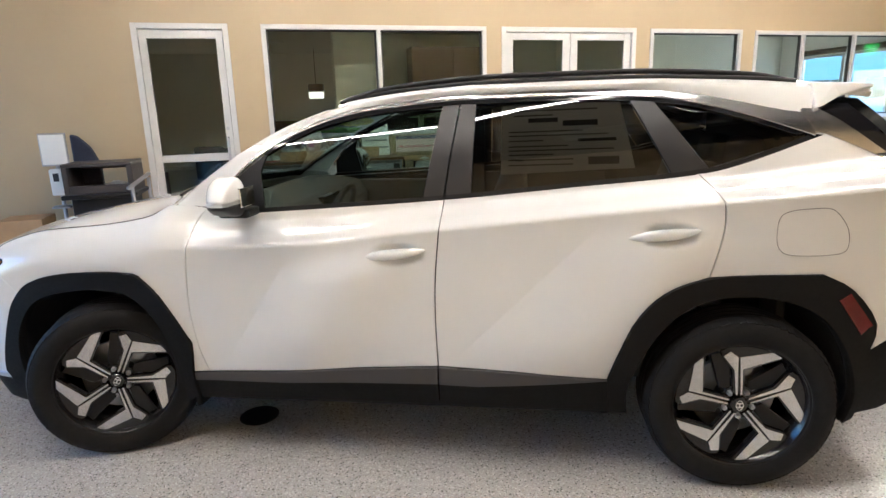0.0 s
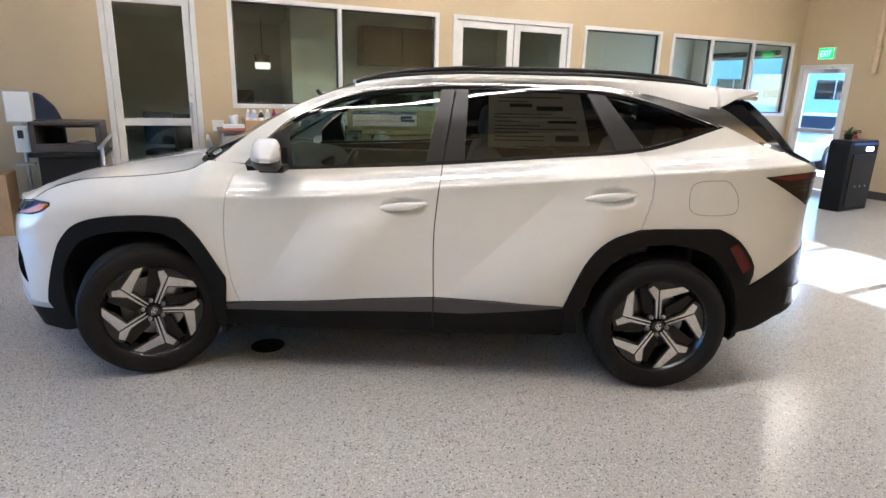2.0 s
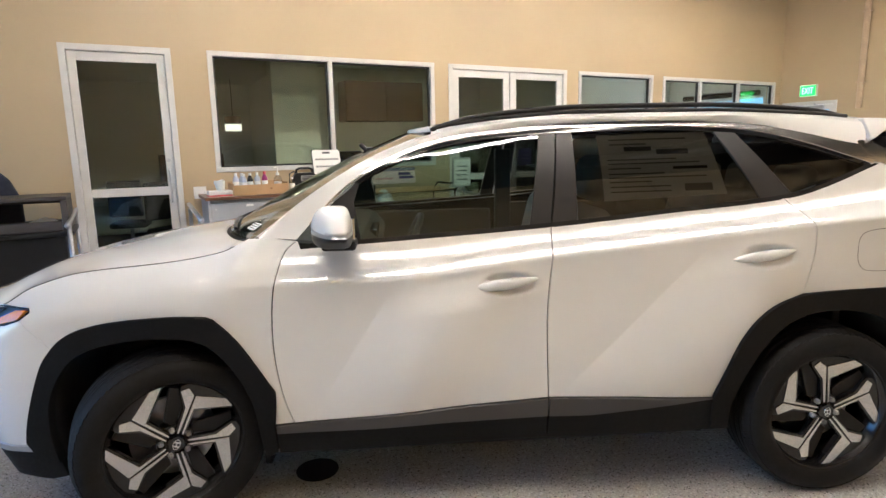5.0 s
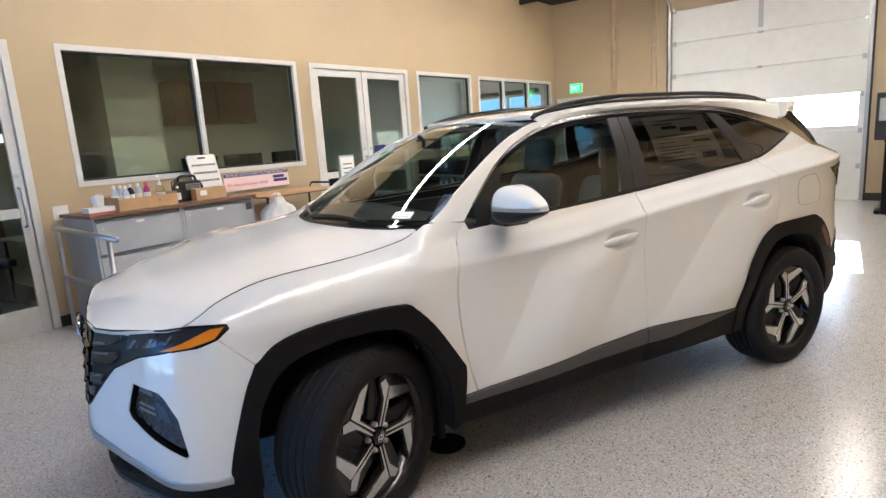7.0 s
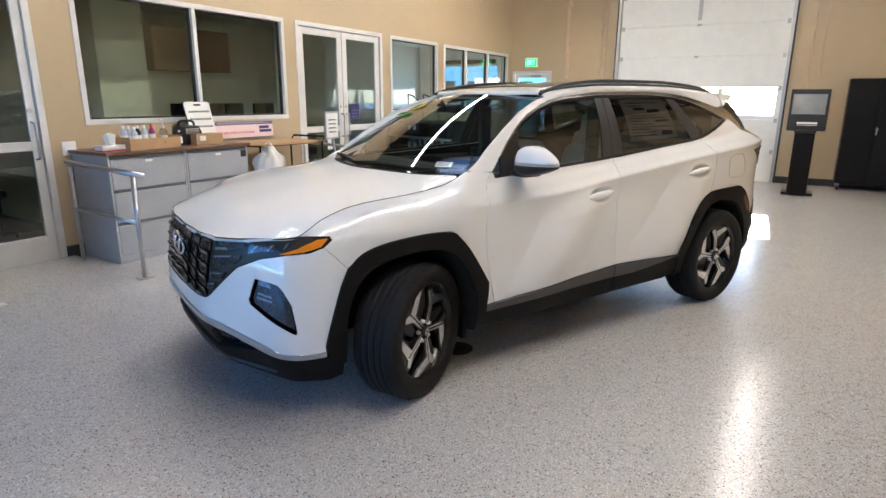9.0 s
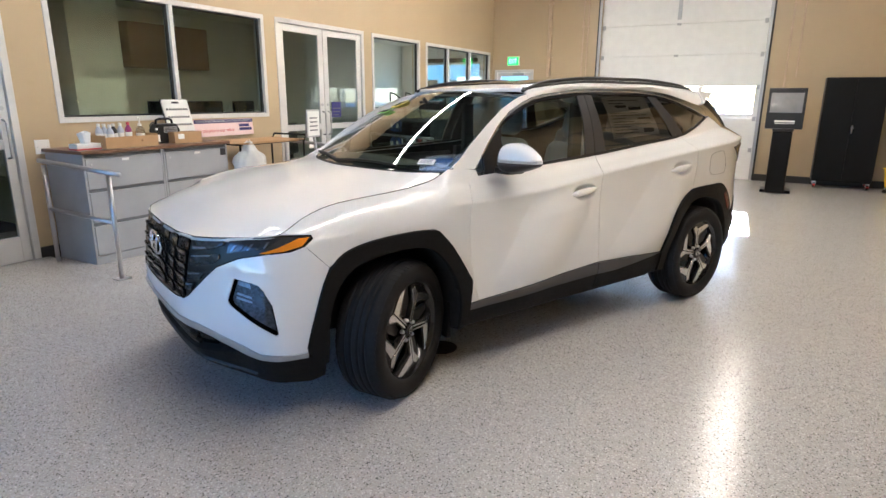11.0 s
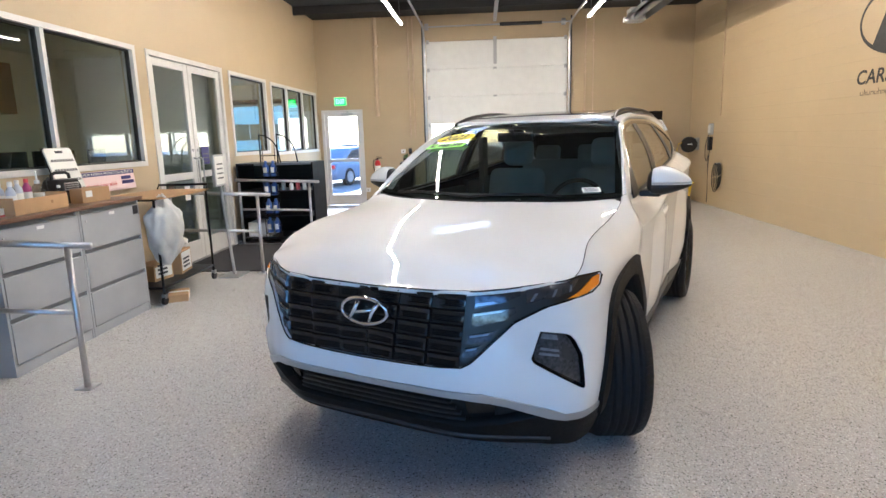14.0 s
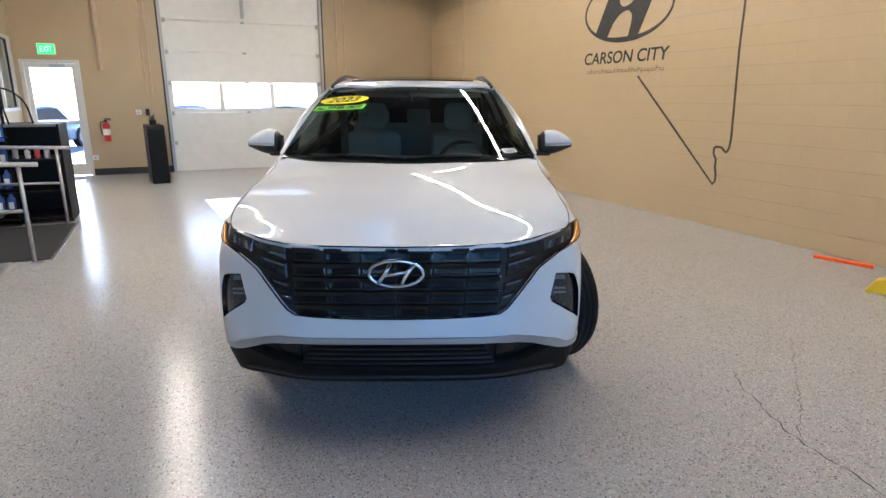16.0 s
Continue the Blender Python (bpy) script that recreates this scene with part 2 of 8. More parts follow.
def cyl(a, b, r, r2=None, seg=16, bm=None, cap=True):
    """A round bar from a to b."""
    a, b = Vector(a), Vector(b)
    own = bmesh.new()
    m = Matrix.Translation((a + b) / 2) @ (b - a).to_track_quat('Z', 'Y').to_matrix().to_4x4()
    bmesh.ops.create_cone(own, cap_ends=cap, segments=seg, radius1=r, radius2=r if r2 is None else r2, depth=(b - a).length, matrix=m)
    return joined(bm, own)


def lathe(profile, seg=24, bm=None, m=None):
    """Turns a profile of (radius, height) about z."""
    own = bmesh.new()
    rings = []
    for r, z in profile:
        rings.append([own.verts.new((r * math.cos(2 * math.pi * i / seg), r * math.sin(2 * math.pi * i / seg), z)) for i in range(seg)])
    for a, b in zip(rings, rings[1:]):
        for i in range(seg):
            j = (i + 1) % seg
            own.faces.new((a[i], a[j], b[j], b[i]))
    for ring, flip in ((rings[0], True), (rings[-1], False)):
        if profile[0 if flip else -1][0] > 1e-4:
            own.faces.new(ring[::-1] if flip else ring)
    bmesh.ops.remove_doubles(own, verts=own.verts, dist=1e-5)
    if m is not None:
        own.transform(m)
    return joined(bm, own)


def tube(points, r, seg=10, closed=False, bm=None):
    """A round tube along a line of points."""
    own = bmesh.new()
    pts = [Vector(p) for p in points]
    n = len(pts)
    up = Vector((0, 0, 1))
    rings = []
    for i, p in enumerate(pts):
        a = pts[i - 1] if (i or closed) else p
        b = pts[(i + 1) % n] if (i < n - 1 or closed) else p
        d = (b - a).normalized()
        side = d.cross(up)
        side = side.normalized() if side.length > 0.05 else (d.cross(Vector((1, 0, 0)))).normalized()
        top = side.cross(d)
        rings.append([own.verts.new(p + r * (math.cos(t) * side + math.sin(t) * top)) for t in [2 * math.pi * k / seg for k in range(seg)]])
    pairs = list(zip(rings, rings[1:])) + ([(rings[-1], rings[0])] if closed else [])
    for a, b in pairs:
        for k in range(seg):
            own.faces.new((a[k], b[k], b[(k + 1) % seg], a[(k + 1) % seg]))
    if not closed:
        own.faces.new(rings[0])
        own.faces.new(rings[-1][::-1])
    bmesh.ops.recalc_face_normals(own, faces=own.faces[:])
    return joined(bm, own)


def prism(poly, depth, m=None, bevel=0.0, bm=None):
    """A flat outline of (x, y) drawn out along z."""
    own = bmesh.new()
    lo = [own.verts.new((x, y, 0)) for x, y in poly]
    f = own.faces.new(lo)
    ext = bmesh.ops.extrude_face_region(own, geom=[f])
    bmesh.ops.translate(own, verts=[v for v in ext["geom"] if isinstance(v, bmesh.types.BMVert)], vec=(0, 0, depth))
    bmesh.ops.recalc_face_normals(own, faces=own.faces[:])
    if bevel:
        bmesh.ops.bevel(own, geom=own.edges[:], offset=bevel, segments=2, profile=0.5, affect='EDGES')
    if m is not None:
        own.transform(m)
    return joined(bm, own)


def lettering(text, size, depth=0.002, shear=0.0, bold=0.0):
    """Letters of the built-in font as a bmesh, centred, in the xy plane."""
    cu = bpy.data.curves.new("letters", 'FONT')
    cu.body, cu.size, cu.align_x, cu.align_y, cu.extrude, cu.shear, cu.offset = text, size, 'CENTER', 'CENTER', depth, shear, bold
    ob = bpy.data.objects.new("letters", cu)
    me = bpy.data.meshes.new_from_object(ob)
    bm = bmesh.new()
    bm.from_mesh(me)
    bpy.data.objects.remove(ob)
    bpy.data.meshes.remove(me)
    return bm


def fitted(bm, width, height, m):
    """Stretches a flat bmesh to a width and height and sets it at m."""
    xs, ys = [v.co.x for v in bm.verts], [v.co.y for v in bm.verts]
    w, h = max(xs) - min(xs), max(ys) - min(ys)
    cx, cy = (max(xs) + min(xs)) / 2, (max(ys) + min(ys)) / 2
    bm.transform(m @ Matrix.Diagonal((width / w, height / h, 1, 1)) @ Matrix.Translation((-cx, -cy, 0)))
    return bm


def structure(name, bm, mat, label, category, smooth=False):
    return tagged(part(name, bm, mat, smooth=smooth), label, category, kind="structure")


def wall_with_holes(u0, u1, z0, z1, holes):
    """Rectangles (u0, z0, u1, z1) that fill a wall round its holes."""
    us = sorted({u0, u1, *[h[0] for h in holes], *[h[2] for h in holes]})
    out = []
    for a, b in zip(us, us[1:]):
        cuts = sorted((h[1], h[3]) for h in holes if h[0] < (a + b) / 2 < h[2])
        z = z0
        for c, d in cuts:
            if c > z:
                out.append((a, z, b, c))
            z = d
        if z < z1:
            out.append((a, z, b, z1))
    return out

# ---- the room ----
YW, XG, YT, XB, H = 7.425, 9.912, -0.85, -7.2, 4.12   # office wall, garage wall, sign wall, rear wall, ceiling
THICK = 0.16
DOOR_1 = (-1.25, 0.0, -0.265, 2.555)
WIN_1 = (0.085, 1.275, 2.785, 2.555)
DOOR_2 = (2.99, 0.0, 4.93, 2.555)
WIN_2 = (5.15, 1.30, 6.66, 2.55)
WIN_3 = (6.88, 1.26, 9.75, 2.54)
EXIT = (6.41, 0.0, 7.36, 2.165)
GAR = (1.83, 0.0, 4.93, 3.57)
REAR = (2.2, 0.0, 7.2, 3.6)
SKYLIGHTS = ((-0.62, 3.70, 0.78, 4.88), (4.70, 3.70, 6.12, 4.88))

structure("floor", boxes([(XB - 0.3, YT - 0.3, -0.2, XG + 0.2, YW + THICK, 0.0)]), M_FLOOR, "glossy grey epoxy floor with black and white flakes", "floor")
rows = [(a, YW, z0, b, YW + THICK, z1) for a, z0, b, z1 in wall_with_holes(XB, XG + 0.2, 0, H, [DOOR_1, WIN_1, DOOR_2, WIN_2, WIN_3])]
structure("wall_office", boxes(rows), M_WALL, "smooth beige painted wall with glazed offices", "wall")
rows = [(XG, a, z0, XG + 0.2, b, z1) for a, z0, b, z1 in wall_with_holes(YT - 0.2, YW - 0.001, 0, H, [EXIT, GAR])]
structure("wall_garage", boxes(rows), M_WALL, "beige painted end wall with exit and garage doors", "wall")
rows = [(XB - 0.2, a, z0, XB, b, z1) for a, z0, b, z1 in wall_with_holes(YT - 0.2, YW + THICK, 0, H, [REAR])]
structure("wall_rear", boxes(rows), M_WALL, "beige painted end wall round a glazed door", "wall")
structure("ceiling", boxes([(a, b, H, c, d, H + 0.15) for a, b, c, d in wall_with_holes(XB - 0.2, XG + 0.2, YT - 0.3, YW + THICK, SKYLIGHTS)] + [(x, YT, H - 0.16, x + 0.07, YW, H - 0.003) for x in (-6.5, -3.5, -0.5, 2.5, 5.5, 8.5)]),
          M_CEIL, "black painted ceiling deck with joists", "ceiling")
# black rubber base along the walls
segs = [(XB, DOOR_1[0]), (DOOR_1[2], DOOR_2[0]), (DOOR_2[2], XG)]
structure("baseboard_office", boxes([(a, YW - 0.012, 0, b, YW - 0.001, 0.13) for a, b in segs]), M_BASE, "black rubber wall base", "baseboard")
structure("baseboard_garage", boxes([(XG - 0.012, a, 0, XG - 0.001, b, 0.13) for a, b in ((YT, GAR[0]), (GAR[2] + 0.01, EXIT[0]))]), M_BASE, "black rubber wall base", "baseboard")


def glazed_frame(name, rect, mullions, y, label, depth=0.11, w=0.052):
    """A framed interior window in the office wall: rect is (x0, z0, x1, z1)."""
    x0, z0, x1, z1 = rect
    t = thing(name, pose((x0 + x1) / 2, y, z0), label, "window", kind="structure")
    cx = (x0 + x1) / 2
    a, b, h = x0 - cx, x1 - cx, z1 - z0
    f = boxes([(a, -0.012, 0, b, depth, w), (a, -0.012, h - w, b, depth, h), (a, -0.012, w, a + w, depth, h - w), (b - w, -0.012, w, b, depth, h - w)], 0.003)
    part("window_frame", f, M_ALU, t)
    xs = [a + w] + [m - cx for m in mullions] + [b - w]
    for m in mullions:
        part("mullion", box(m - cx - 0.024, -0.008, w, m - cx + 0.024, depth - 0.01, h - w, 0.003), M_ALU, t)
    for i, (p, q) in enumerate(zip(xs, xs[1:])):
        p2, q2 = p + (0.024 if i else 0), q - (0.024 if i < len(mullions) else 0)
        g = 0.018
        part("gasket", boxes([(p2, 0.03, w, p2 + g, 0.07, h - w), (q2 - g, 0.03, w, q2, 0.07, h - w), (p2 + g, 0.03, w, q2 - g, 0.07, w + g), (p2 + g, 0.03, h - w - g, q2 - g, 0.07, h - w)]), M_GASKET, t)
        pane = part("pane", box(p2 + g, 0.046, w + g, q2 - g, 0.052, h - w - g), M_WINPANE, t)
    return t


glazed_frame("window_1", WIN_1, [1.425], YW, "wide office window in a white aluminium frame")
glazed_frame("window_2", WIN_2, [], YW, "square office window in a white aluminium frame")
glazed_frame("window_3", WIN_3, [7.77, 8.74], YW, "three-part office window in a white aluminium frame")


def glazed_leaf(parent, x0, x1, z1, hinge_left, handle_x, y=0.02, stile=0.10, mid=1.06):
    """One storefront door leaf with two panes, a mid rail and a pull handle, in its parent's space."""
    leaf = part("leaf", boxes([(x0, y, 0.01, x0 + stile, y + 0.045, z1), (x1 - stile, y, 0.01, x1, y + 0.045, z1), (x0 + stile, y, 0.01, x1 - stile, y + 0.045, 0.26),
                               (x0 + stile, y, z1 - 0.09, x1 - stile, y + 0.045, z1), (x0 + stile, y, mid, x1 - stile, y + 0.045, mid + 0.085)], 0.003), M_ALU, parent)
    for a, b in ((0.26, mid), (mid + 0.085, z1 - 0.09)):
        part("pane", box(x0 + stile, y + 0.02, a, x1 - stile, y + 0.027, b), M_PANE, leaf)
    pts = [(handle_x, y, 1.32), (handle_x, y - 0.055, 1.31), (handle_x, y - 0.06, 1.28), (handle_x, y - 0.06, 1.02), (handle_x, y - 0.055, 0.99), (handle_x, y, 0.98)]
    part("pull_handle", tube(pts, 0.011), M_STEEL, leaf, smooth=True)
    lock = handle_x
    part("lock", cyl((lock, y + 0.001, 1.42), (lock, y - 0.014, 1.42), 0.02), M_STEEL, leaf)
    hx = x0 - 0.012 if hinge_left else x1 + 0.012
    for hz in (0.25, 1.30, z1 - 0.14):
        part("hinge", cyl((hx, y - 0.008, hz - 0.06), (hx, y - 0.008, hz + 0.06), 0.012, seg=10), M_STEEL, leaf)
    return leaf


def door_frame(t, a, b, h, w=0.06, depth=0.13):
    return part("door_frame", boxes([(a, -0.012, 0, a + w, depth, h), (b - w, -0.012, 0, b, depth, h), (a + w, -0.012, h - w, b - w, depth, h)], 0.003), M_ALU, t)


d1 = thing("door_1", pose((DOOR_1[0] + DOOR_1[2]) / 2, YW, 0), "closed white aluminium glass office door with pull handle", "door", kind="structure")
w1 = (DOOR_1[2] - DOOR_1[0]) / 2
door_frame(d1, -w1, w1, DOOR_1[3])
glazed_leaf(d1, -w1 + 0.065, w1 - 0.065, DOOR_1[3] - 0.065, True, w1 - 0.115, stile=0.075)
d2 = thing("door_2", pose((DOOR_2[0] + DOOR_2[2]) / 2, YW, 0), "closed pair of white aluminium glass doors", "door", kind="structure")
w2 = (DOOR_2[2] - DOOR_2[0]) / 2
door_frame(d2, -w2, w2, DOOR_2[3])
glazed_leaf(d2, -w2 + 0.065, -0.006, DOOR_2[3] - 0.065, True, -0.06)
glazed_leaf(d2, 0.006, w2 - 0.065, DOOR_2[3] - 0.065, False, 0.06)
part("door_sign", box(0.14, 0.008, 1.23, 0.36, 0.012, 1.46), M_BLUEINK, d2, "dark blue notice on the glass")
part("door_sign", box(-0.40, 0.008, 0.80, -0.27, 0.012, 0.98), M_PAPER, d2, "white paper notice on the glass")
for k in range(3):
    part("print", box(0.17, 0.005, 1.26 + k * 0.05, 0.30 + 0.02 * k, 0.0075, 1.272 + k * 0.05), M_SCREEN, d2)

# exit door in the garage wall, glazed, with a push bar
dx = thing("door_3", pose(XG, (EXIT[0] + EXIT[2]) / 2, 0, 0, 0, -90), "closed white glazed exit door with push bar and closer", "door", kind="structure")
wx = (EXIT[2] - EXIT[0]) / 2
part("door_frame", boxes([(-wx, -0.012, 0, -wx + 0.06, 0.15, EXIT[3]), (wx - 0.06, -0.012, 0, wx, 0.15, EXIT[3]), (-wx + 0.06, -0.012, EXIT[3] - 0.06, wx - 0.06, 0.15, EXIT[3])], 0.003), M_ALU, dx)
lz = EXIT[3] - 0.065
xa, xb = -wx + 0.065, wx - 0.065
leaf = part("leaf", boxes([(xa, 0.03, 0.01, xa + 0.075, 0.075, lz), (xb - 0.075, 0.03, 0.01, xb, 0.075, lz), (xa + 0.075, 0.03, 0.01, xb - 0.075, 0.075, 0.24),
                           (xa + 0.075, 0.03, lz - 0.08, xb - 0.075, 0.075, lz), (xa + 0.075, 0.03, 1.0, xb - 0.075, 0.075, 1.07)], 0.003), M_ALU, dx)
for a, b in ((0.24, 1.0), (1.07, lz - 0.08)):
    p = part("pane", box(xa + 0.075, 0.05, a, xb - 0.075, 0.056, b), M_OUTPANE, leaf)
    p.visible_shadow = False
part("push_bar", boxes([(xa + 0.06, -0.04, 1.0, xb - 0.06, -0.005, 1.06), (xa + 0.06, -0.01, 0.99, xa + 0.12, 0.03, 1.07), (xb - 0.12, -0.01, 0.99, xb - 0.06, 0.03, 1.07)], 0.004), M_STEEL, leaf)
part("closer", boxes([(xb - 0.42, -0.03, lz - 0.07, xb - 0.16, 0.03, lz - 0.01), (xb - 0.30, -0.05, lz + 0.0, xb - 0.27, 0.02, lz + 0.03)], 0.006), M_GALV, leaf)

# sectional garage door with a row of windows, its tracks and opener rail
gd = thing("garage_door", pose(XG, 0, 0), "closed white sectional garage door with three windows", "garage door")
n_sec = 6
sec_h = 3.57 / n_sec
WZ0, WZ1 = 1.245, 1.775
win_y = [(1.90, 2.87), (2.92, 3.90), (3.95, 4.86)]
for k in range(n_sec):
    z0, z1 = k * sec_h + 0.004, (k + 1) * sec_h - 0.004
    if k == 2:
        zs = wall_with_holes(1.832, 4.928, z0, z1, [(a, WZ0, b, WZ1) for a, b in win_y])
        bm = boxes([(0.03, a, c, 0.075, b, d) for a, c, b, d in zs])
    else:
        bm = box(0.03, 1.832, z0, 0.075, 4.928, z1, 0.004)
        for j in (1, 2):
            z = z0 + j * sec_h / 3
            box(0.0285, 1.86, z - 0.004, 0.0305, 4.90, z + 0.004, bm=bm)
    sec = part("door_section", bm, M_WHITE, gd)
    if k == 2:
        for a, b in win_y:
            part("window_frame", boxes([(0.022, a, WZ0, 0.04, a + 0.02, WZ1), (0.022, b - 0.02, WZ0, 0.04, b, WZ1), (0.022, a + 0.02, WZ0, 0.04, b - 0.02, WZ0 + 0.02), (0.022, a + 0.02, WZ1 - 0.02, 0.04, b - 0.02, WZ1)]), M_WHITE, sec)
            p = part("pane", box(0.048, a + 0.02, WZ0 + 0.02, 0.054, b - 0.02, WZ1 - 0.02), M_OUTPANE, sec)
            p.visible_shadow = False
    for y in (1.875, 4.885):
        part("hinge", boxes([(-0.012, y - 0.03, z1 - 0.05, 0.029, y + 0.03, z1 + 0.03)], 0.004), M_GALV, sec)
    part("hinge", box(0.01, 3.37, z1 - 0.02, 0.028, 3.45, z1 + 0.02, 0.003), M_GALV, sec)
# unseen plate added outside to stop sun leaking past the door sections
zs = wall_with_holes(1.78, 4.98, 0.0, 3.66, [(a, WZ0, b, WZ1 + 0.07) for a, b in win_y])
part("leak_blocker", boxes([(0.21, a, c, 0.225, b, d) for a, c, b, d in zs]), M_WHITE, gd)
for y, s in ((1.80, -1), (4.96, 1)):
    part("track", boxes([(-0.06, y - 0.02, 0, -0.004, y + 0.02, 3.55), (-0.075, y - 0.026 * s - 0.004, 0, -0.06, y - 0.026 * s + 0.004, 3.55)]), M_GALV, gd)
    part("jamb_angle", box(-0.03, y + s * 0.024, 0, -0.003, y + s * 0.055, 4.0), M_BASE, gd)
    arc = [(-0.035 - 0.35 * (1 - math.cos(a)), y, 3.50 + 0.35 * math.sin(a)) for a in [i * math.pi / 16 for i in range(9)]]
    part("track", tube(arc + [(-4.5, y, 3.87)], 0.022, 8), M_GALV, gd)
part("spring_shaft", cyl((-0.09, 1.75, 3.86), (-0.09, 5.0, 3.86), 0.016, seg=10), M_GALV, gd)
for y in (1.9, 4.85):
    part("cable_drum", cyl((-0.09, y, 3.86), (-0.09, y + 0.08, 3.86), 0.07), M_GALV, gd)
part("torsion_spring", cyl((-0.09, 2.4, 3.86), (-0.09, 3.3, 3.86), 0.038), M_BASE, gd)
part("header_plate", box(-0.02, 1.76, 3.60, -0.004, 5.0, 4.05), M_WALL, gd)
part("door_arm", boxes([(-0.05, 3.37, 3.05, -0.03, 3.44, 3.62), (0.0, 3.385, 3.06, 0.03, 3.425, 3.10)], 0.004), M_GALV, gd)
part("opener_rail", boxes([(-4.0, 3.37, 3.93, -0.03, 3.44, 3.99)]), M_GALV, gd)

# full-view door behind the walk, unseen, added to bring cool daylight to the car
rd = thing("rear_garage_door", pose(XB, 0, 0), "assumed unseen full-view garage door with bluish panes for cool light", "garage door")
ny, nz = 5, 5
ys = [REAR[0] + (REAR[2] - REAR[0]) * i / ny for i in range(ny + 1)]
zs = [REAR[3] * i / nz for i in range(nz + 1)]
for k in range(nz):
    sec = part("door_section", boxes([(-0.08, REAR[0], zs[k] + 0.002, -0.03, REAR[2], zs[k] + 0.06), (-0.08, REAR[0], zs[k + 1] - 0.06, -0.03, REAR[2], zs[k + 1] - 0.002)]
                                     + [(-0.08, y - 0.035, zs[k] + 0.06, -0.03, y + 0.035, zs[k + 1] - 0.06) for y in ys]), M_ALU, rd)
    for a, b in zip(ys, ys[1:]):
        p = part("pane", box(-0.06, a + 0.035, zs[k] + 0.06, -0.054, b - 0.035, zs[k + 1] - 0.06), M_REARPANE, sec)
        p.visible_shadow = False

# conduits and pipes on the end wall
for y, z0, r, mat in ((6.05, 2.0, 0.045, M_CONDUIT), (5.32, 1.5, 0.014, M_CONDUIT), (5.22, 1.5, 0.014, M_CONDUIT), (1.45, 1.3, 0.014, M_CONDUIT), (1.28, 1.95, 0.012, M_CONDUIT)):
    c = cyl((XG - r - 0.002, y, z0), (XG - r - 0.002, y, H - 0.01), r, seg=12)
    for z in (z0 + 0.4, z0 + 1.5):
        box(XG - 2 * r - 0.008, y - r - 0.015, z, XG - 0.001, y + r + 0.015, z + 0.025, bm=c)
    tagged(part("wall_conduit", c, mat, smooth=False), "beige painted conduit fixed up the wall", "conduit", "conduits on the end wall")
c = cyl((8.25, YT + 0.012, 1.75), (8.25, YT + 0.012, H - 0.01), 0.012, seg=10)
tagged(part("wall_conduit", c, M_CONDUIT), "thin conduit running up the block wall", "conduit")

# ---- ceiling lamps and heater ----
def tube_lamp(x0, x1, y, z=3.74):
    """A linear LED batten hung from two wires."""
    t = thing("linear_lamp", pose((x0 + x1) / 2, y, z), "lit white linear LED lamp hung under black ceiling", "lamp", "linear lamps under the ceiling")
    h = (x1 - x0) / 2
    part("housing", box(-h, -0.027, 0.0, h, 0.027, 0.04, 0.004), M_WHITE, t)
    part("diffuser", box(-h + 0.01, -0.022, -0.021, h - 0.01, 0.022, -0.001, 0.006), M_TUBE, t, "glowing white diffuser")
    for x in (-h * 0.8, h * 0.8):
        part("wire", cyl((x, 0, 0.04), (x, 0, H - z + 0.001), 0.003, seg=6), M_GALV, t)
    return t


first = tube_lamp(6.276, 8.684, 5.29)
for y in (5.29, 1.60):
    for k in range(5):
        if (y, k) in ((5.29, 0), (5.29, 4)):
            continue
        copy_thing(first, pose(7.48 - 2.42 * k, y, 3.74))


# skylights above the car
for x0, y0, x1, y1 in SKYLIGHTS:
    sl = thing("skylight", pose((x0 + x1) / 2, (y0 + y1) / 2, H), "square ceiling skylight with white frame and clear panes", "skylight", "skylights in the ceiling", kind="structure")
    a, b = (x1 - x0) / 2, (y1 - y0) / 2
    part("curb", boxes([(-a, -b, 0.0, -a + 0.03, b, 0.20), (a - 0.03, -b, 0.0, a, b, 0.20), (-a + 0.03, -b, 0.0, a - 0.03, -b + 0.03, 0.20), (-a + 0.03, b - 0.03, 0.0, a - 0.03, b, 0.20)]), M_WHITE, sl)
    part("glazing_bar", boxes([(-0.03, -b + 0.03, 0.15, 0.03, b - 0.03, 0.20), (-a + 0.03, -0.03, 0.15, -0.031, 0.03, 0.20), (0.031, -0.03, 0.15, a - 0.03, 0.03, 0.20)]), M_WHITE, sl)
    for u in (-1, 1):
        for w in (-1, 1):
            pn = part("pane", box(min(u * 0.032, u * (a - 0.032)), min(w * 0.032, w * (b - 0.032)), 0.165, max(u * 0.032, u * (a - 0.032)), max(w * 0.032, w * (b - 0.032)), 0.171), M_SKYPANE, sl)

ht = thing("radiant_heater", pose(4.6, 0.72, 3.62), "galvanised radiant tube heater hung near the ceiling", "heater")
prof = [(-0.20, 0.0), (-0.17, 0.10), (-0.09, 0.16), (0.09, 0.16), (0.17, 0.10), (0.20, 0.0)]
bm = bmesh.new()
ra = [bm.verts.new((-4.0, y, z)) for y, z in prof]
rb = [bm.verts.new((4.0, y, z)) for y, z in prof]
for i in range(5):
    bm.faces.new((ra[i], ra[i + 1], rb[i + 1], rb[i]))
bmesh.ops.solidify(bm, geom=bm.faces[:], thickness=0.004)
part("reflector", bm, M_GALV, ht)
part("heater_tube", cyl((-3.95, 0, 0.05), (3.95, 0, 0.05), 0.05), M_STEEL, ht, smooth=True)
part("burner_box", box(3.9, -0.17, -0.02, 4.25, 0.12, 0.22, 0.01), M_WHITE, ht, "beige burner housing")
part("end_cap", box(4.0, 0.13, -0.03, 4.10, 0.22, 0.06, 0.005), M_WHITE, ht)
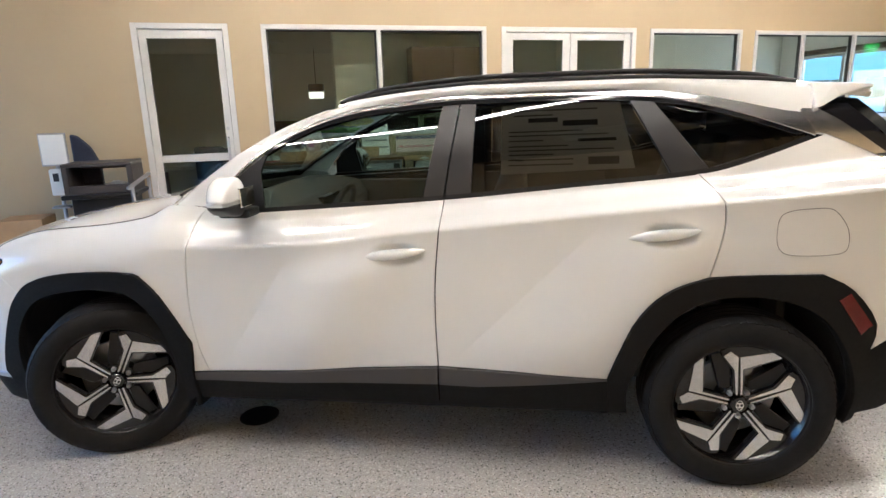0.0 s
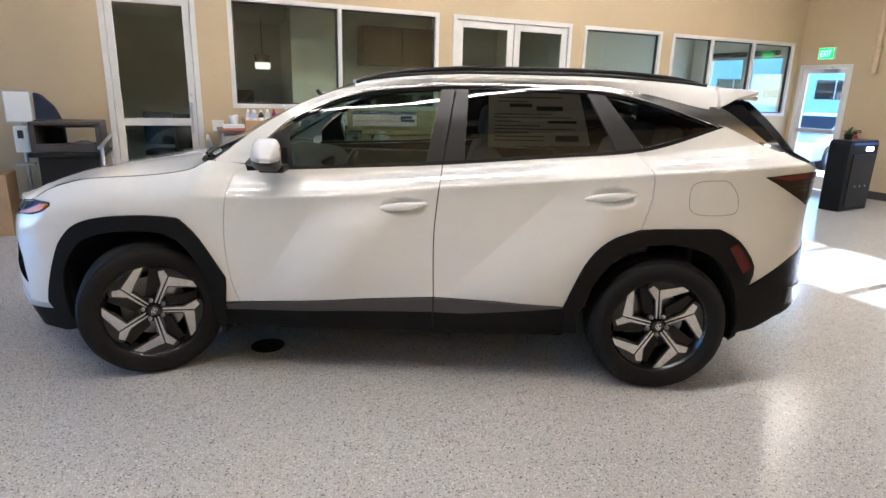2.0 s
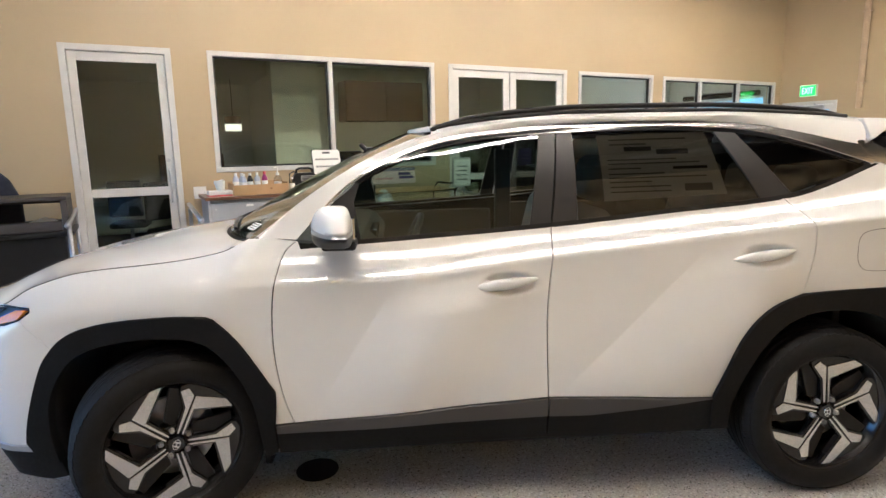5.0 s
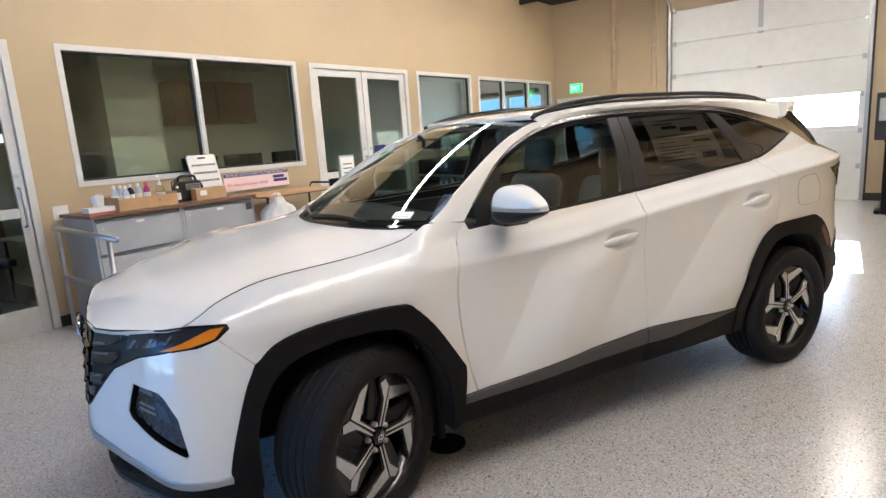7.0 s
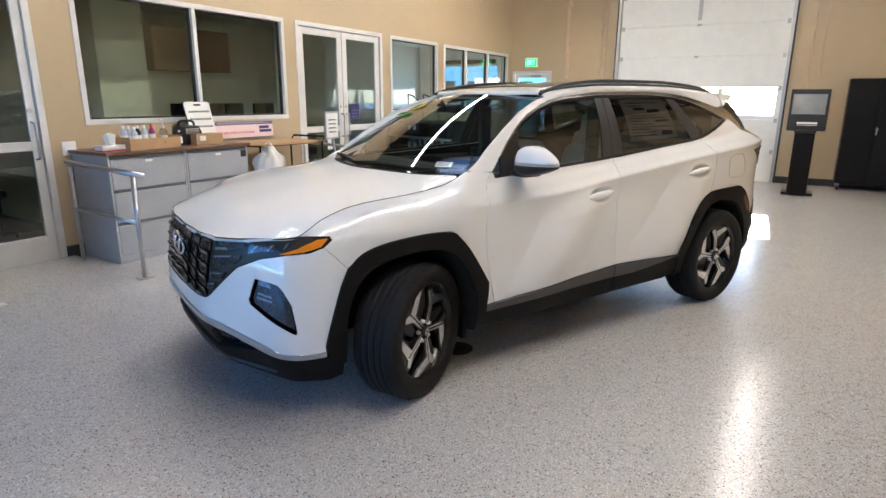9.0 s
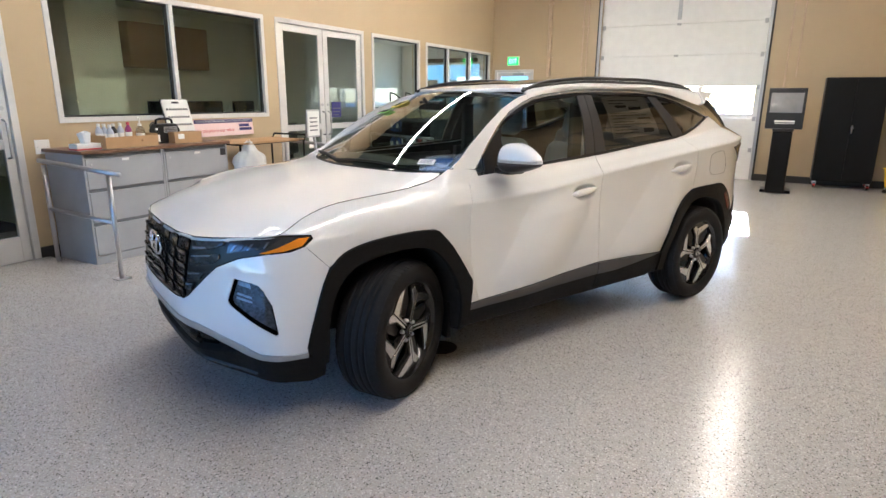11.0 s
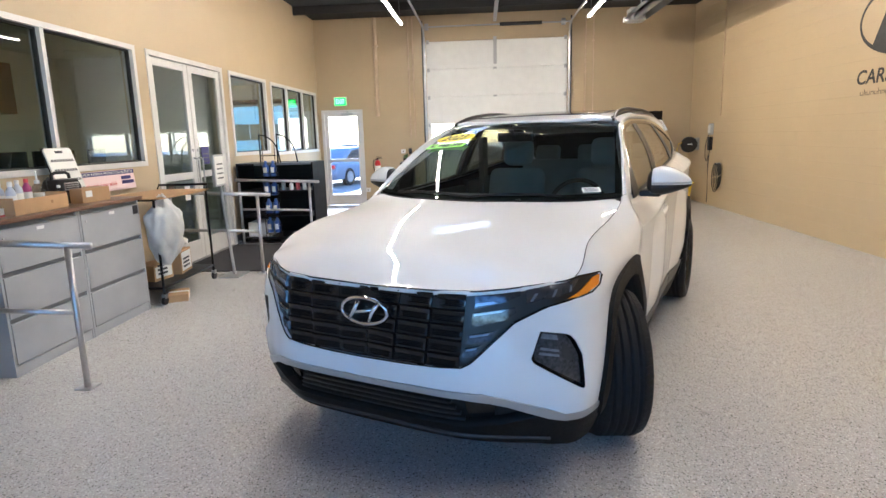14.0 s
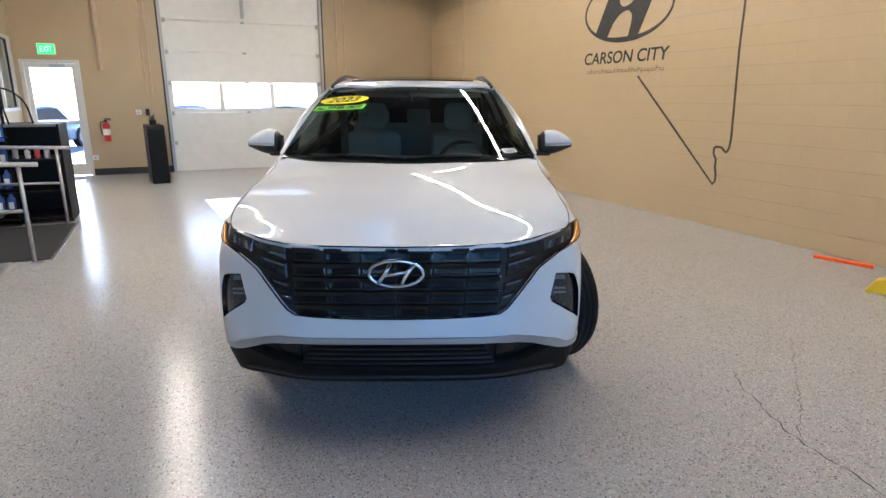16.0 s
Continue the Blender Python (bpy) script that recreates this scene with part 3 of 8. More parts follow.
for x in (-3, 0, 3):
    for y in (-0.16, 0.16):
        part("hanger", box(x - 0.01, y - 0.01, 0.10, x + 0.01, y + 0.01, H - 3.62), M_GALV, ht)

# ---- the car ----
from mathutils.geometry import delaunay_2d_cdt


def pchip(pts):
    """A smooth curve through (x, y) points that does not overshoot."""
    xs, ys = [p[0] for p in pts], [p[1] for p in pts]
    h = [b - a for a, b in zip(xs, xs[1:])]
    d = [(ys[i + 1] - ys[i]) / h[i] for i in range(len(h))]
    m = [d[0]] + [0.0 if d[i - 1] * d[i] <= 0 else 2 * d[i - 1] * d[i] / (d[i - 1] + d[i]) for i in range(1, len(d))] + [d[-1]]

    def f(x):
        x = min(max(x, xs[0]), xs[-1])
        i = min(sum(1 for q in xs[1:] if q <= x), len(h) - 1)
        t = (x - xs[i]) / h[i]
        return ((1 + 2 * t) * (1 - t) ** 2 * ys[i] + t * (1 - t) ** 2 * h[i] * m[i] + t * t * (3 - 2 * t) * ys[i + 1] + t * t * (t - 1) * h[i] * m[i + 1])
    return f


def rounded(pts, n=6):
    """More points along a smooth line through the given ones."""
    out = []
    for i in range(len(pts) - 1):
        p0, p1, p2, p3 = pts[max(i - 1, 0)], pts[i], pts[i + 1], pts[min(i + 2, len(pts) - 1)]
        for k in range(n):
            t = k / n
            out.append(tuple(0.5 * (2 * b + (c - a) * t + (2 * a - 5 * b + 4 * c - d) * t * t + (3 * b - a - 3 * c + d) * t ** 3) for a, b, c, d in zip(p0, p1, p2, p3)))
    return out + [tuple(pts[-1])]


def smooth(f, a, b, sigma):
    """The curve f between a and b, softened so that reflections run along it without kinks."""
    xs = np.linspace(a - 4 * sigma, b + 4 * sigma, 900)
    ys = np.array([f(x) if a <= x <= b else (2 * f(a) - f(min(2 * a - x, b)) if x < a else 2 * f(b) - f(max(2 * b - x, a))) for x in xs])
    k = np.exp(-0.5 * (np.arange(-int(4 * sigma / (xs[1] - xs[0])), int(4 * sigma / (xs[1] - xs[0])) + 1) * (xs[1] - xs[0]) / sigma) ** 2)
    pad = len(k) // 2
    zs = np.convolve(np.pad(ys, pad, mode="reflect", reflect_type="odd"), k / k.sum(), "valid")
    return lambda x: float(np.interp(x, xs, zs))


def ease(a, b, x):
    t = min(max((x - a) / (b - a), 0.0), 1.0)
    return t * t * (3 - 2 * t)


# plan outline of the body from the middle of the nose round one side to the middle of the tail
PLAN = rounded([(-0.955, 0.0), (-0.953, 0.22), (-0.936, 0.43), (-0.868, 0.58), (-0.80, 0.69), (-0.735, 0.785), (-0.655, 0.85), (-0.55, 0.882), (-0.41, 0.895), (-0.2, 0.899), (0.0, 0.90), (0.5, 0.90), (1.4, 0.895),
                (2.2, 0.90), (2.75, 0.905), (3.1, 0.885), (3.36, 0.83), (3.54, 0.73), (3.64, 0.55), (3.68, 0.30), (3.69, 0.0)], 24)
_p = np.array(PLAN)
_len = np.concatenate([[0], np.cumsum(np.linalg.norm(np.diff(_p, axis=0), axis=1))])
_mid = int(np.argmin(np.abs(_p[:, 0] - 1.0)))
_S = _len - _len[_mid] + _p[_mid, 0]
_tan = np.gradient(_p, axis=0)
_tan /= np.linalg.norm(_tan, axis=1)[:, None]
_nor = np.stack([-_tan[:, 1], _tan[:, 0]], axis=1)
_front = int(np.argmax(_p[:, 1] > 0.80))


def su(u):
    """The outline's length at which a side point u lies."""
    return float(np.interp(u, _p[_front - 40:-12, 0], _S[_front - 40:-12]))


def sv(v):
    """The outline's length at which a nose point v lies."""
    return float(np.interp(v, _p[:_front + 60, 1], _S[:_front + 60]))


# flank below the shoulder crease, glass plane above it, and the height of the crease along the car
flank = smooth(pchip([(0.15, -0.085), (0.25, -0.05), (0.34, -0.02), (0.43, -0.004), (0.55, 0.0), (0.68, -0.004), (0.80, -0.011), (0.90, -0.017), (1.3, -0.020)]), 0.15, 1.3, 0.02)
glass_plane = smooth(pchip([(1.05, -0.075), (1.10, -0.086), (1.14, -0.096), (1.18, -0.107), (1.22, -0.118), (1.30, -0.144), (1.36, -0.167), (1.42, -0.195), (1.48, -0.230), (1.54, -0.268), (1.57, -0.288), (1.62, -0.325), (1.7, -0.38)]), 1.05, 1.7, 0.014)
crease_z = smooth(pchip([(0.2, 0.985), (0.63, 0.992), (1.05, 1.010), (1.39, 1.050), (1.94, 1.102), (2.5, 1.156), (2.92, 1.192), (3.33, 1.225), (3.7, 1.25)]), 0.2, 3.7, 0.08)


def hermite(q, r, a0, s0, a1, s1):
    t = (q + r) / (2 * r)
    return (2 * t ** 3 - 3 * t * t + 1) * a0 + (t ** 3 - 2 * t * t + t) * 2 * r * s0 + (3 * t * t - 2 * t ** 3) * a1 + (t ** 3 - t * t) * 2 * r * s1


# width of the shoulder, its mean tilt along the car and the swell across it
shoulder_w = smooth(pchip([(0.2, 0.112), (0.73, 0.110), (1.58, 0.093), (2.1, 0.088), (2.58, 0.086), (3.2, 0.10), (3.7, 0.10)]), 0.2, 3.7, 0.06)
tilt = smooth(lambda u: math.tan(radians(34.0 + 8.6 * (u - 0.8))), 0.2, 3.7, 0.05)
_gx = np.linspace(0.0, 1.0, 201)
_swell = smooth(pchip([(0.0, 1.0), (0.16, 1.17), (0.34, 1.03), (0.50, 0.90), (0.66, 1.05), (0.80, 1.20), (0.92, 1.0), (1.0, 0.65)]), 0.0, 1.0, 0.03)
_gs = np.array([_swell(x) for x in _gx])
_gi = np.concatenate([[0.0], np.cumsum((_gs[1:] + _gs[:-1]) / 2) * (_gx[1] - _gx[0])])


def section(u, z):
    """How far the body stands out at length u and height z: a flank, a crease with a slight undercut and a sloping shoulder under the glass."""
    zc, w, k = crease_z(u), shoulder_w(u), tilt(u)
    q = z - zc
    brow = glass_plane(zc + w) + w * k * float(_gi[-1])
    hollow = lambda p: flank(zc + p) + (brow - 0.011 - flank(zc)) * math.exp(p / 0.16)
    below = lambda p: hollow(p) + 0.011 * math.exp(p / 0.045)
    above = lambda p: brow - w * k * float(np.interp(p / w, _gx, _gi))
    r, e = 0.011, 1e-3
    if q < -r:
        return below(q)
    if q < r:
        return hermite(q, r, below(-r), (below(-r) - below(-r - e)) / e, above(r), -k * float(_swell(r / w)))
    r = 0.011
    if q < w - r:
        return above(q)
    if q > w + r:
        return glass_plane(z)
    return hermite(q - w, r, above(w - r), -k * float(_swell(1 - r / w)), glass_plane(zc + w + r), (glass_plane(zc + w + r + 0.004) - glass_plane(zc + w + r)) / 0.004)


nose = pchip([(0.15, -0.14), (0.25, -0.085), (0.36, -0.035), (0.46, -0.002), (0.52, 0.004), (0.62, 0.0), (0.75, -0.012), (0.885, -0.038), (0.95, -0.075), (1.1, -0.2)])
hood_cut = pchip([(-0.955, 0.901), (-0.90, 0.907), (-0.84, 0.911), (-0.77, 0.917), (-0.70, 0.928), (-0.63, 0.933), (-0.605, 0.937), (-0.56, 0.960), (-0.486, 0.998), (-0.291, 1.049), (0.05, 1.080), (0.257, 1.115), (0.33, 1.15), (0.5, 1.2)])
hood_cut = smooth(hood_cut, -0.955, 0.5, 0.015)


def crease(u, z, a, b, slope, reach):
    """A facet that swells away from the line a-b towards the rear and the ground."""
    dx, dz = b[0] - a[0], b[1] - a[1]
    ln = math.hypot(dx, dz)
    d = ((u - a[0]) * -dz + (z - a[1]) * dx) / ln
    if d <= 0:
        return 0.0
    return slope * d * (1 - ease(reach * 0.35, reach, d)) * ease(crease_z(u) - 0.015, crease_z(u) - 0.17, z) * (0.35 + 0.65 * ease(0.40, 0.62, z))


CREASES = [((0.96, 1.02), (0.55, 0.40)), ((2.22, 1.10), (1.56, 0.46))]
HANDLES = [(1.367, 0.966), (2.436, 1.048)]


def off(s, z):
    u = float(np.interp(s, _S, _p[:, 0]))
    a = section(u, z)
    wf = ease(0.50, 0.25, u)
    if wf > 0:
        zc = hood_cut(u)
        t = max(0.0, (z - (zc - 0.19)) / 0.19)
        low = flank(min(z, 0.93)) + 0.012 * ease(0.80, 0.93, z)
        a = a * (1 - wf) + wf * (low - (0.105 - 0.035 * ease(-0.35, -0.6, u)) * min(t, 1.6) ** 2.4)
    wn = ease(-0.62, -0.86, u) if s < 0.5 else 0.0
    if wn > 0:
        a = a * (1 - wn) + wn * nose(z)
    if 0.4 < u < 2.9:
        a += crease(u, z, *CREASES[0], 0.15, 0.52)
        a += crease(u, z, *CREASES[1], 0.15, 0.60) * ease(1.545, 1.60, u) * ease(2.72, 2.36, u)
        for hu, hz in HANDLES:
            q = ((u - hu - 0.02) / 0.13) ** 2 + ((z - hz) / 0.055) ** 2
            if q < 1:
                a -= 0.046 * (1 - q) ** 2
    return a


def skirt(side, lift=0.0):
    """Maps (length, height) to a place on the body's flank; side is -1 for the driver's."""
    def f(s, z):
        u, v = np.interp(s, _S, _p[:, 0]), np.interp(s, _S, _p[:, 1])
        nu, nv = np.interp(s, _S, _nor[:, 0]), np.interp(s, _S, _nor[:, 1])
        d = off(s, z) + lift
        return Vector((u + nu * d, side * (v + nv * d), z))
    return f


def inside(poly, pts):
    x, y = pts[:, 0], pts[:, 1]
    r = np.zeros(len(pts), bool)
    for (x0, y0), (x1, y1) in zip(poly, poly[1:] + poly[:1]):
        if y0 != y1:
            r ^= ((y0 > y) != (y1 > y)) & (x < (x1 - x0) * (y - y0) / (y1 - y0) + x0)
    return r


def edge_points(poly, step):
    out = []
    for (x0, y0), (x1, y1) in zip(poly, poly[1:] + poly[:1]):
        n = max(1, int(math.hypot(x1 - x0, y1 - y0) / step + 0.5))
        out += [(x0 + (x1 - x0) * k / n, y0 + (y1 - y0) * k / n) for k in range(n)]
    return [p for p, q in zip(out, out[1:] + out[:1]) if math.hypot(p[0] - q[0], p[1] - q[1]) > 1e-4]


BANDS = [(lambda x, d=d: crease_z(float(np.interp(x, _S, _p[:, 0]))) + d) for d in np.arange(-0.04, 0.098, 0.0046)]


def sheet(name, poly, f, mat, parent, step=0.035, thick=0.015, holes=(), label="", fold=None, asp=1.0, bands=()):
    """A body panel: an outline in the plane of f, filled, mapped by f, with turned-in edges and true normals."""
    if asp != 1.0:
        flat = f
        poly, holes = [(x / asp, y) for x, y in poly], [[(x / asp, y) for x, y in h] for h in holes]
        fold = [(x / asp, y) for x, y in fold] if fold else None
        f = lambda x, y: flat(x * asp, y)
        bands = [(lambda x, b=b: b(x * asp)) for b in bands]
    rims = [edge_points(list(poly), step)] + [edge_points(list(h), step) for h in holes]
    pts, edges = [], []
    for r in rims:
        base = len(pts)
        pts += r
        edges += [(base + i, base + (i + 1) % len(r)) for i in range(len(r))]
    if fold:
        # a sharp fold across the panel
        line = np.linspace(fold[0], fold[1], 60)
        keep = [p for p in line if inside(rims[0], np.array([p]))[0] and np.min(np.linalg.norm(np.array(rims[0]) - p, axis=1)) > step * 0.5]
        base = len(pts)
        pts += [tuple(map(float, p)) for p in keep]
        edges += [(base + i, base + i + 1) for i in range(len(keep) - 1)]
    arr = np.array(pts)
    rows = []
    for b in bands:
        # rows of points that follow a line of the body
        line = np.array([(x, b(x)) for x in np.arange(arr[:, 0].min(), arr[:, 0].max(), step)])
        line = line[inside(rims[0], line)]
        if len(line):
            near = np.min(np.linalg.norm(line[:, None, :] - arr[None, :, :], axis=2), axis=1)
            rows += [tuple(map(float, p)) for p in line[near > step * 0.35]]
    pts += rows
    arr = np.array(pts)
    gx, gy = np.meshgrid(np.arange(arr[:, 0].min() + step / 2, arr[:, 0].max(), step), np.arange(arr[:, 1].min() + step / 2, arr[:, 1].max(), step))
    grid = np.stack([gx.ravel(), gy.ravel()], 1)
    if len(grid):
        ok = inside(rims[0], grid)
        for h in rims[1:]:
            ok &= ~inside(h, grid)
        grid = grid[ok]
        if len(grid):
            dist = np.min(np.linalg.norm(grid[:, None, :] - arr[None, :, :], axis=2), axis=1)
            grid = grid[dist > step * 0.5]
    allp = [Vector(p) for p in pts] + [Vector((float(a), float(b))) for a, b in grid]
    vs, es, fs, *_ = delaunay_2d_cdt(allp, edges, [], 0, 1e-6)
    tri = [t for t in fs]
    cen = np.array([[sum(vs[i][0] for i in t) / len(t), sum(vs[i][1] for i in t) / len(t)] for t in tri])
    ok = inside(rims[0], cen)
    for h in rims[1:]:
        ok &= ~inside(h, cen)
    tri = [list(t) for t, k in zip(tri, ok) if k]
    e = 2e-3
    P, N = [], []
    for v in vs:
        p = f(v[0], v[1])
        n = (f(v[0] + e, v[1]) - f(v[0] - e, v[1])).cross(f(v[0], v[1] + e) - f(v[0], v[1] - e))
        n = n.normalized() if n.length > 1e-12 else Vector((0, 0, 1))
        c = p - Vector((min(max(p.x, -0.45), 3.2), 0, 0.7))
        if n.dot(c) < 0:
            n = -n
        P.append(p)
        N.append(n)
    for t in tri:
        g = (P[t[1]] - P[t[0]]).cross(P[t[2]] - P[t[0]])
        if g.dot(N[t[0]]) < 0:
            t.reverse()
    verts, normals, faces = list(P), list(N), tri
    if thick:
        count = {}
        for t in tri:
            for a, b in ((t[0], t[1]), (t[1], t[2]), (t[2], t[0])):
                count[(a, b)] = 1
        for (a, b) in list(count):
            if (b, a) not in count:
                out = (P[b] - P[a]).cross(N[a]).normalized()
                k = len(verts)
                verts += [P[a], P[b], P[b] - N[b] * thick, P[a] - N[a] * thick]
                normals += [(N[a] + out).normalized(), (N[b] + out).normalized(), out, out]
                faces.append([k + 1, k, k + 3, k + 2])
    me = bpy.data.meshes.new(name)
    me.from_pydata([tuple(v) for v in verts], [], faces)
    me.materials.append(mat)
    me.polygons.foreach_set("use_smooth", [True] * len(me.polygons))
    if fold:
        corner = []
        fx, fy = fold[1][0] - fold[0][0], fold[1][1] - fold[0][1]
        across = lambda q: abs((q[0] - fold[0][0]) * fy - (q[1] - fold[0][1]) * fx) / math.hypot(fx, fy)
        for fc in faces:
            mid = sum((Vector((vs[i][0], vs[i][1])) for i in fc if i < len(vs)), Vector((0, 0))) / max(1, sum(1 for i in fc if i < len(vs)))
            for i in fc:
                if len(fc) != 3 or i >= len(vs) or across(vs[i]) > step * 0.4:
                    corner.append(tuple(normals[i]))
                    continue
                w = Vector((vs[i][0], vs[i][1]))
                w = w + (mid - w) * min(1.0, 0.006 / max((mid - w).length, 1e-6))
                n = (f(w.x + e, w.y) - f(w.x - e, w.y)).cross(f(w.x, w.y + e) - f(w.x, w.y - e)).normalized()
                corner.append(tuple(n if n.dot(N[i]) > 0 else -n))
        me.normals_split_custom_set(corner)
    else:
        me.normals_split_custom_set_from_vertices([tuple(n) for n in normals])
    ob = new(name, me)
    ob.parent = parent
    if label:
        ob["label"] = label
    return ob


def ribbon(name, A, B, mat, parent, rows=5, bulge=0.0, label="", flip=None):
    """A smooth strip between two lines of equally many points, swelling outwards by bulge."""
    bm = bmesh.new()
    grid = []
    for a, b in zip(A, B):
        a, b = Vector(a), Vector(b)
        mid = (a + b) / 2
        outw = (mid - Vector((mid.x, 0, 0.7))).normalized()
        grid.append([bm.verts.new(a.lerp(b, k / rows) + outw * bulge * 4 * (k / rows) * (1 - k / rows)) for k in range(rows + 1)])
    for p, q in zip(grid, grid[1:]):
        for k in range(rows):
            bm.faces.new((p[k], q[k], q[k + 1], p[k + 1]))
    bm.normal_update()
    fc = bm.faces[len(bm.faces) // 2] if bm.faces.ensure_lookup_table() is None else None
    c = fc.calc_center_median()
    if fc.normal.dot(c - Vector((c.x, 0, 0.7))) < 0:
        bmesh.ops.reverse_faces(bm, faces=bm.faces[:])
    return part(name, bm, mat, parent, label, smooth=True)


def resample(pts, n):
    a = np.array([tuple(p) for p in pts])
    l = np.concatenate([[0], np.cumsum(np.linalg.norm(np.diff(a, axis=0), axis=1))])
    t = np.linspace(0, l[-1], n)
    return [Vector([float(np.interp(x, l, a[:, k])) for k in range(a.shape[1])]) for x in t]


# car materials
_n = Nodes("white_car_paint")
_n.set(Roughness=0.5, Specular_IOR_Level=0.25, Coat_Weight=1.0, Coat_IOR=1.65, Coat_Roughness=0.012, Base_Color=(0.80, 0.80, 0.79, 1))
_n.color(_n.ramp(_n.noise(1.5, 3.0), [(0.3, (0.735, 0.735, 0.73)), (0.7, (0.77, 0.77, 0.765))]))
M_PAINT = _n.mat
M_CLAD = plain("black_cladding", (0.0045, 0.0045, 0.005), 0.62, 0, 0.15, 14.0, 0.25, Specular_IOR_Level=0.2)
M_CLADGREY = plain("dark_grey_satin_trim", (0.026, 0.025, 0.026), 0.4, 0.1, 0.08)
M_SILLTRIM = plain("grey_satin_sill", (0.060, 0.058, 0.058), 0.45, 0.1, 0.06)
M_LINER = plain("black_liner", (0.006, 0.006, 0.006), 0.9)
M_GRILLE = plain("dark_chrome_grille", (0.009, 0.010, 0.012), 0.17, 0.2, 0.1, Specular_IOR_Level=0.45)
M_GRILLEBACK = plain("black_grille_mesh", (0.006, 0.006, 0.0065), 0.4)
# strong mottling imitates bright and dark glints of the facets
M_DRL = plain("smoked_lamp_lens", (0.075, 0.082, 0.095), 0.14, 0.6, 0.7, 45.0)
M_LAMPINNER = plain("lamp_reflector", (0.09, 0.096, 0.11), 0.20, 0.7)
M_FOGLENS = plain("fog_lamp_lens", (0.05, 0.054, 0.062), 0.12, 0.3, 0.6, 60.0)
# pale colour stands in for bluish reflections in the lamps
M_LAMPSTRIP = plain("pale_lamp_strip", (0.22, 0.25, 0.30), 0.16, 0.5, 0.25, 40.0)
M_AMBER = plain("amber_lens", (0.72, 0.23, 0.014), 0.12, 0, 0.06)
M_REDLENS = plain("dark_red_lens", (0.012, 0.0012, 0.0014), 0.16, 0, 0.1, 20.0, 0.0, Specular_IOR_Level=0.3)
M_REFLECTOR = plain("red_reflector", (0.10, 0.006, 0.010), 0.2)
M_SATIN = plain("satin_chrome", (0.74, 0.73, 0.72), 0.20, 1.0, 0.03)
M_GARNISH = plain("polished_garnish", (0.70, 0.68, 0.65), 0.22, 1.0, 0.03)
M_SILVER = plain("silver_trim", (0.42, 0.43, 0.44), 0.35, 0.6, 0.05)
M_WSGLASS = thin_glass("windscreen_glass", (0.60, 0.68, 0.64), 0.06, 0.9)
M_DOORGLASS = thin_glass("green_door_glass", (0.44, 0.54, 0.49), 0.06, 0.9)
M_PRIVACY = thin_glass("privacy_glass", (0.19, 0.185, 0.165), 0.06, 0.9)
M_TYRE = plain("tyre_rubber", (0.008, 0.008, 0.009), 0.7, 0, 0.25, 30.0, 0.3, Specular_IOR_Level=0.28)
M_RIMBLACK = plain("black_wheel_enamel", (0.012, 0.012, 0.013), 0.16)
M_RIMFACE = brushed("machined_alloy", (0.72, 0.72, 0.73), 0.22, 60.0)
M_DISC = brushed("brake_disc_steel", (0.35, 0.35, 0.36), 0.35)
M_SEAT = plain("grey_seat_cloth", (0.36, 0.375, 0.38), 0.85, 0, 0.08, 12.0, 0.4)
M_CABIN = plain("dark_cabin_plastic", (0.035, 0.036, 0.038), 0.55, 0, 0.15, 10.0, 0.3)
M_HEADLINER = plain("pale_headliner", (0.62, 0.62, 0.60), 0.9)

CAR = Matrix.Translation((-0.373, 3.819, 0)) @ Matrix.Rotation(radians(-23.85), 4, 'Z')
car = thing("sport_utility_vehicle", CAR, "white compact SUV with black cladding, front wheels turned", "car")

ARCH_F = rounded([(-0.52, 0.40), (-0.497, 0.50), (-0.44, 0.677), (-0.395, 0.76), (-0.315, 0.832), (-0.163, 0.870), (0.054, 0.884), (0.200, 0.878)], 3) + rounded([(0.225, 0.868), (0.316, 0.772), (0.427, 0.596), (0.447, 0.55), (0.437, 0.424)], 3)
OPEN_F = rounded([(-0.415, 0.30), (-0.412, 0.535), (-0.356, 0.678), (-0.26, 0.762), (-0.089, 0.799), (0.09, 0.80), (0.20, 0.765), (0.30, 0.655), (0.365, 0.50), (0.385, 0.27)], 5)
ARCH_R = rounded([(2.241, 0.456), (2.327, 0.694), (2.44, 0.822), (2.602, 0.880), (2.80, 0.893)], 4) + rounded([(3.02, 0.896), (3.127, 0.837), (3.224, 0.702), (3.20, 0.580)], 3)
OPEN_R = rounded([(2.325, 0.30), (2.325, 0.44), (2.425, 0.662), (2.58, 0.785), (2.80, 0.81), (3.0, 0.748), (3.12, 0.60), (3.175, 0.42), (3.17, 0.27)], 5)
SHUT_F = rounded([(0.545, 1.152), (0.490, 1.092), (0.452, 0.924), (0.448, 0.733), (0.473, 0.554), (0.510, 0.430)], 4)
SHUT_M = rounded([(1.577, 1.178), (1.562, 1.058), (1.544, 0.869), (1.541, 0.715), (1.547, 0.486)], 4)
SHUT_R = rounded([(2.575, 1.268), (2.640, 1.19), (2.655, 1.12), (2.648, 1.03), (2.610, 0.885)], 4)
BELT = pchip([(0.55, 1.125), (0.727, 1.134), (1.576, 1.182), (2.109, 1.228), (2.581, 1.271), (3.04, 1.402)])
TOP = pchip([(0.60, 1.215), (0.70, 1.315), (0.80, 1.393), (0.90, 1.448), (1.063, 1.511), (1.22, 1.546), (1.408, 1.566), (1.627, 1.581), (2.05, 1.587), (2.365, 1.574), (2.537, 1.551), (2.745, 1.499), (2.908, 1.446), (3.04, 1.402)])
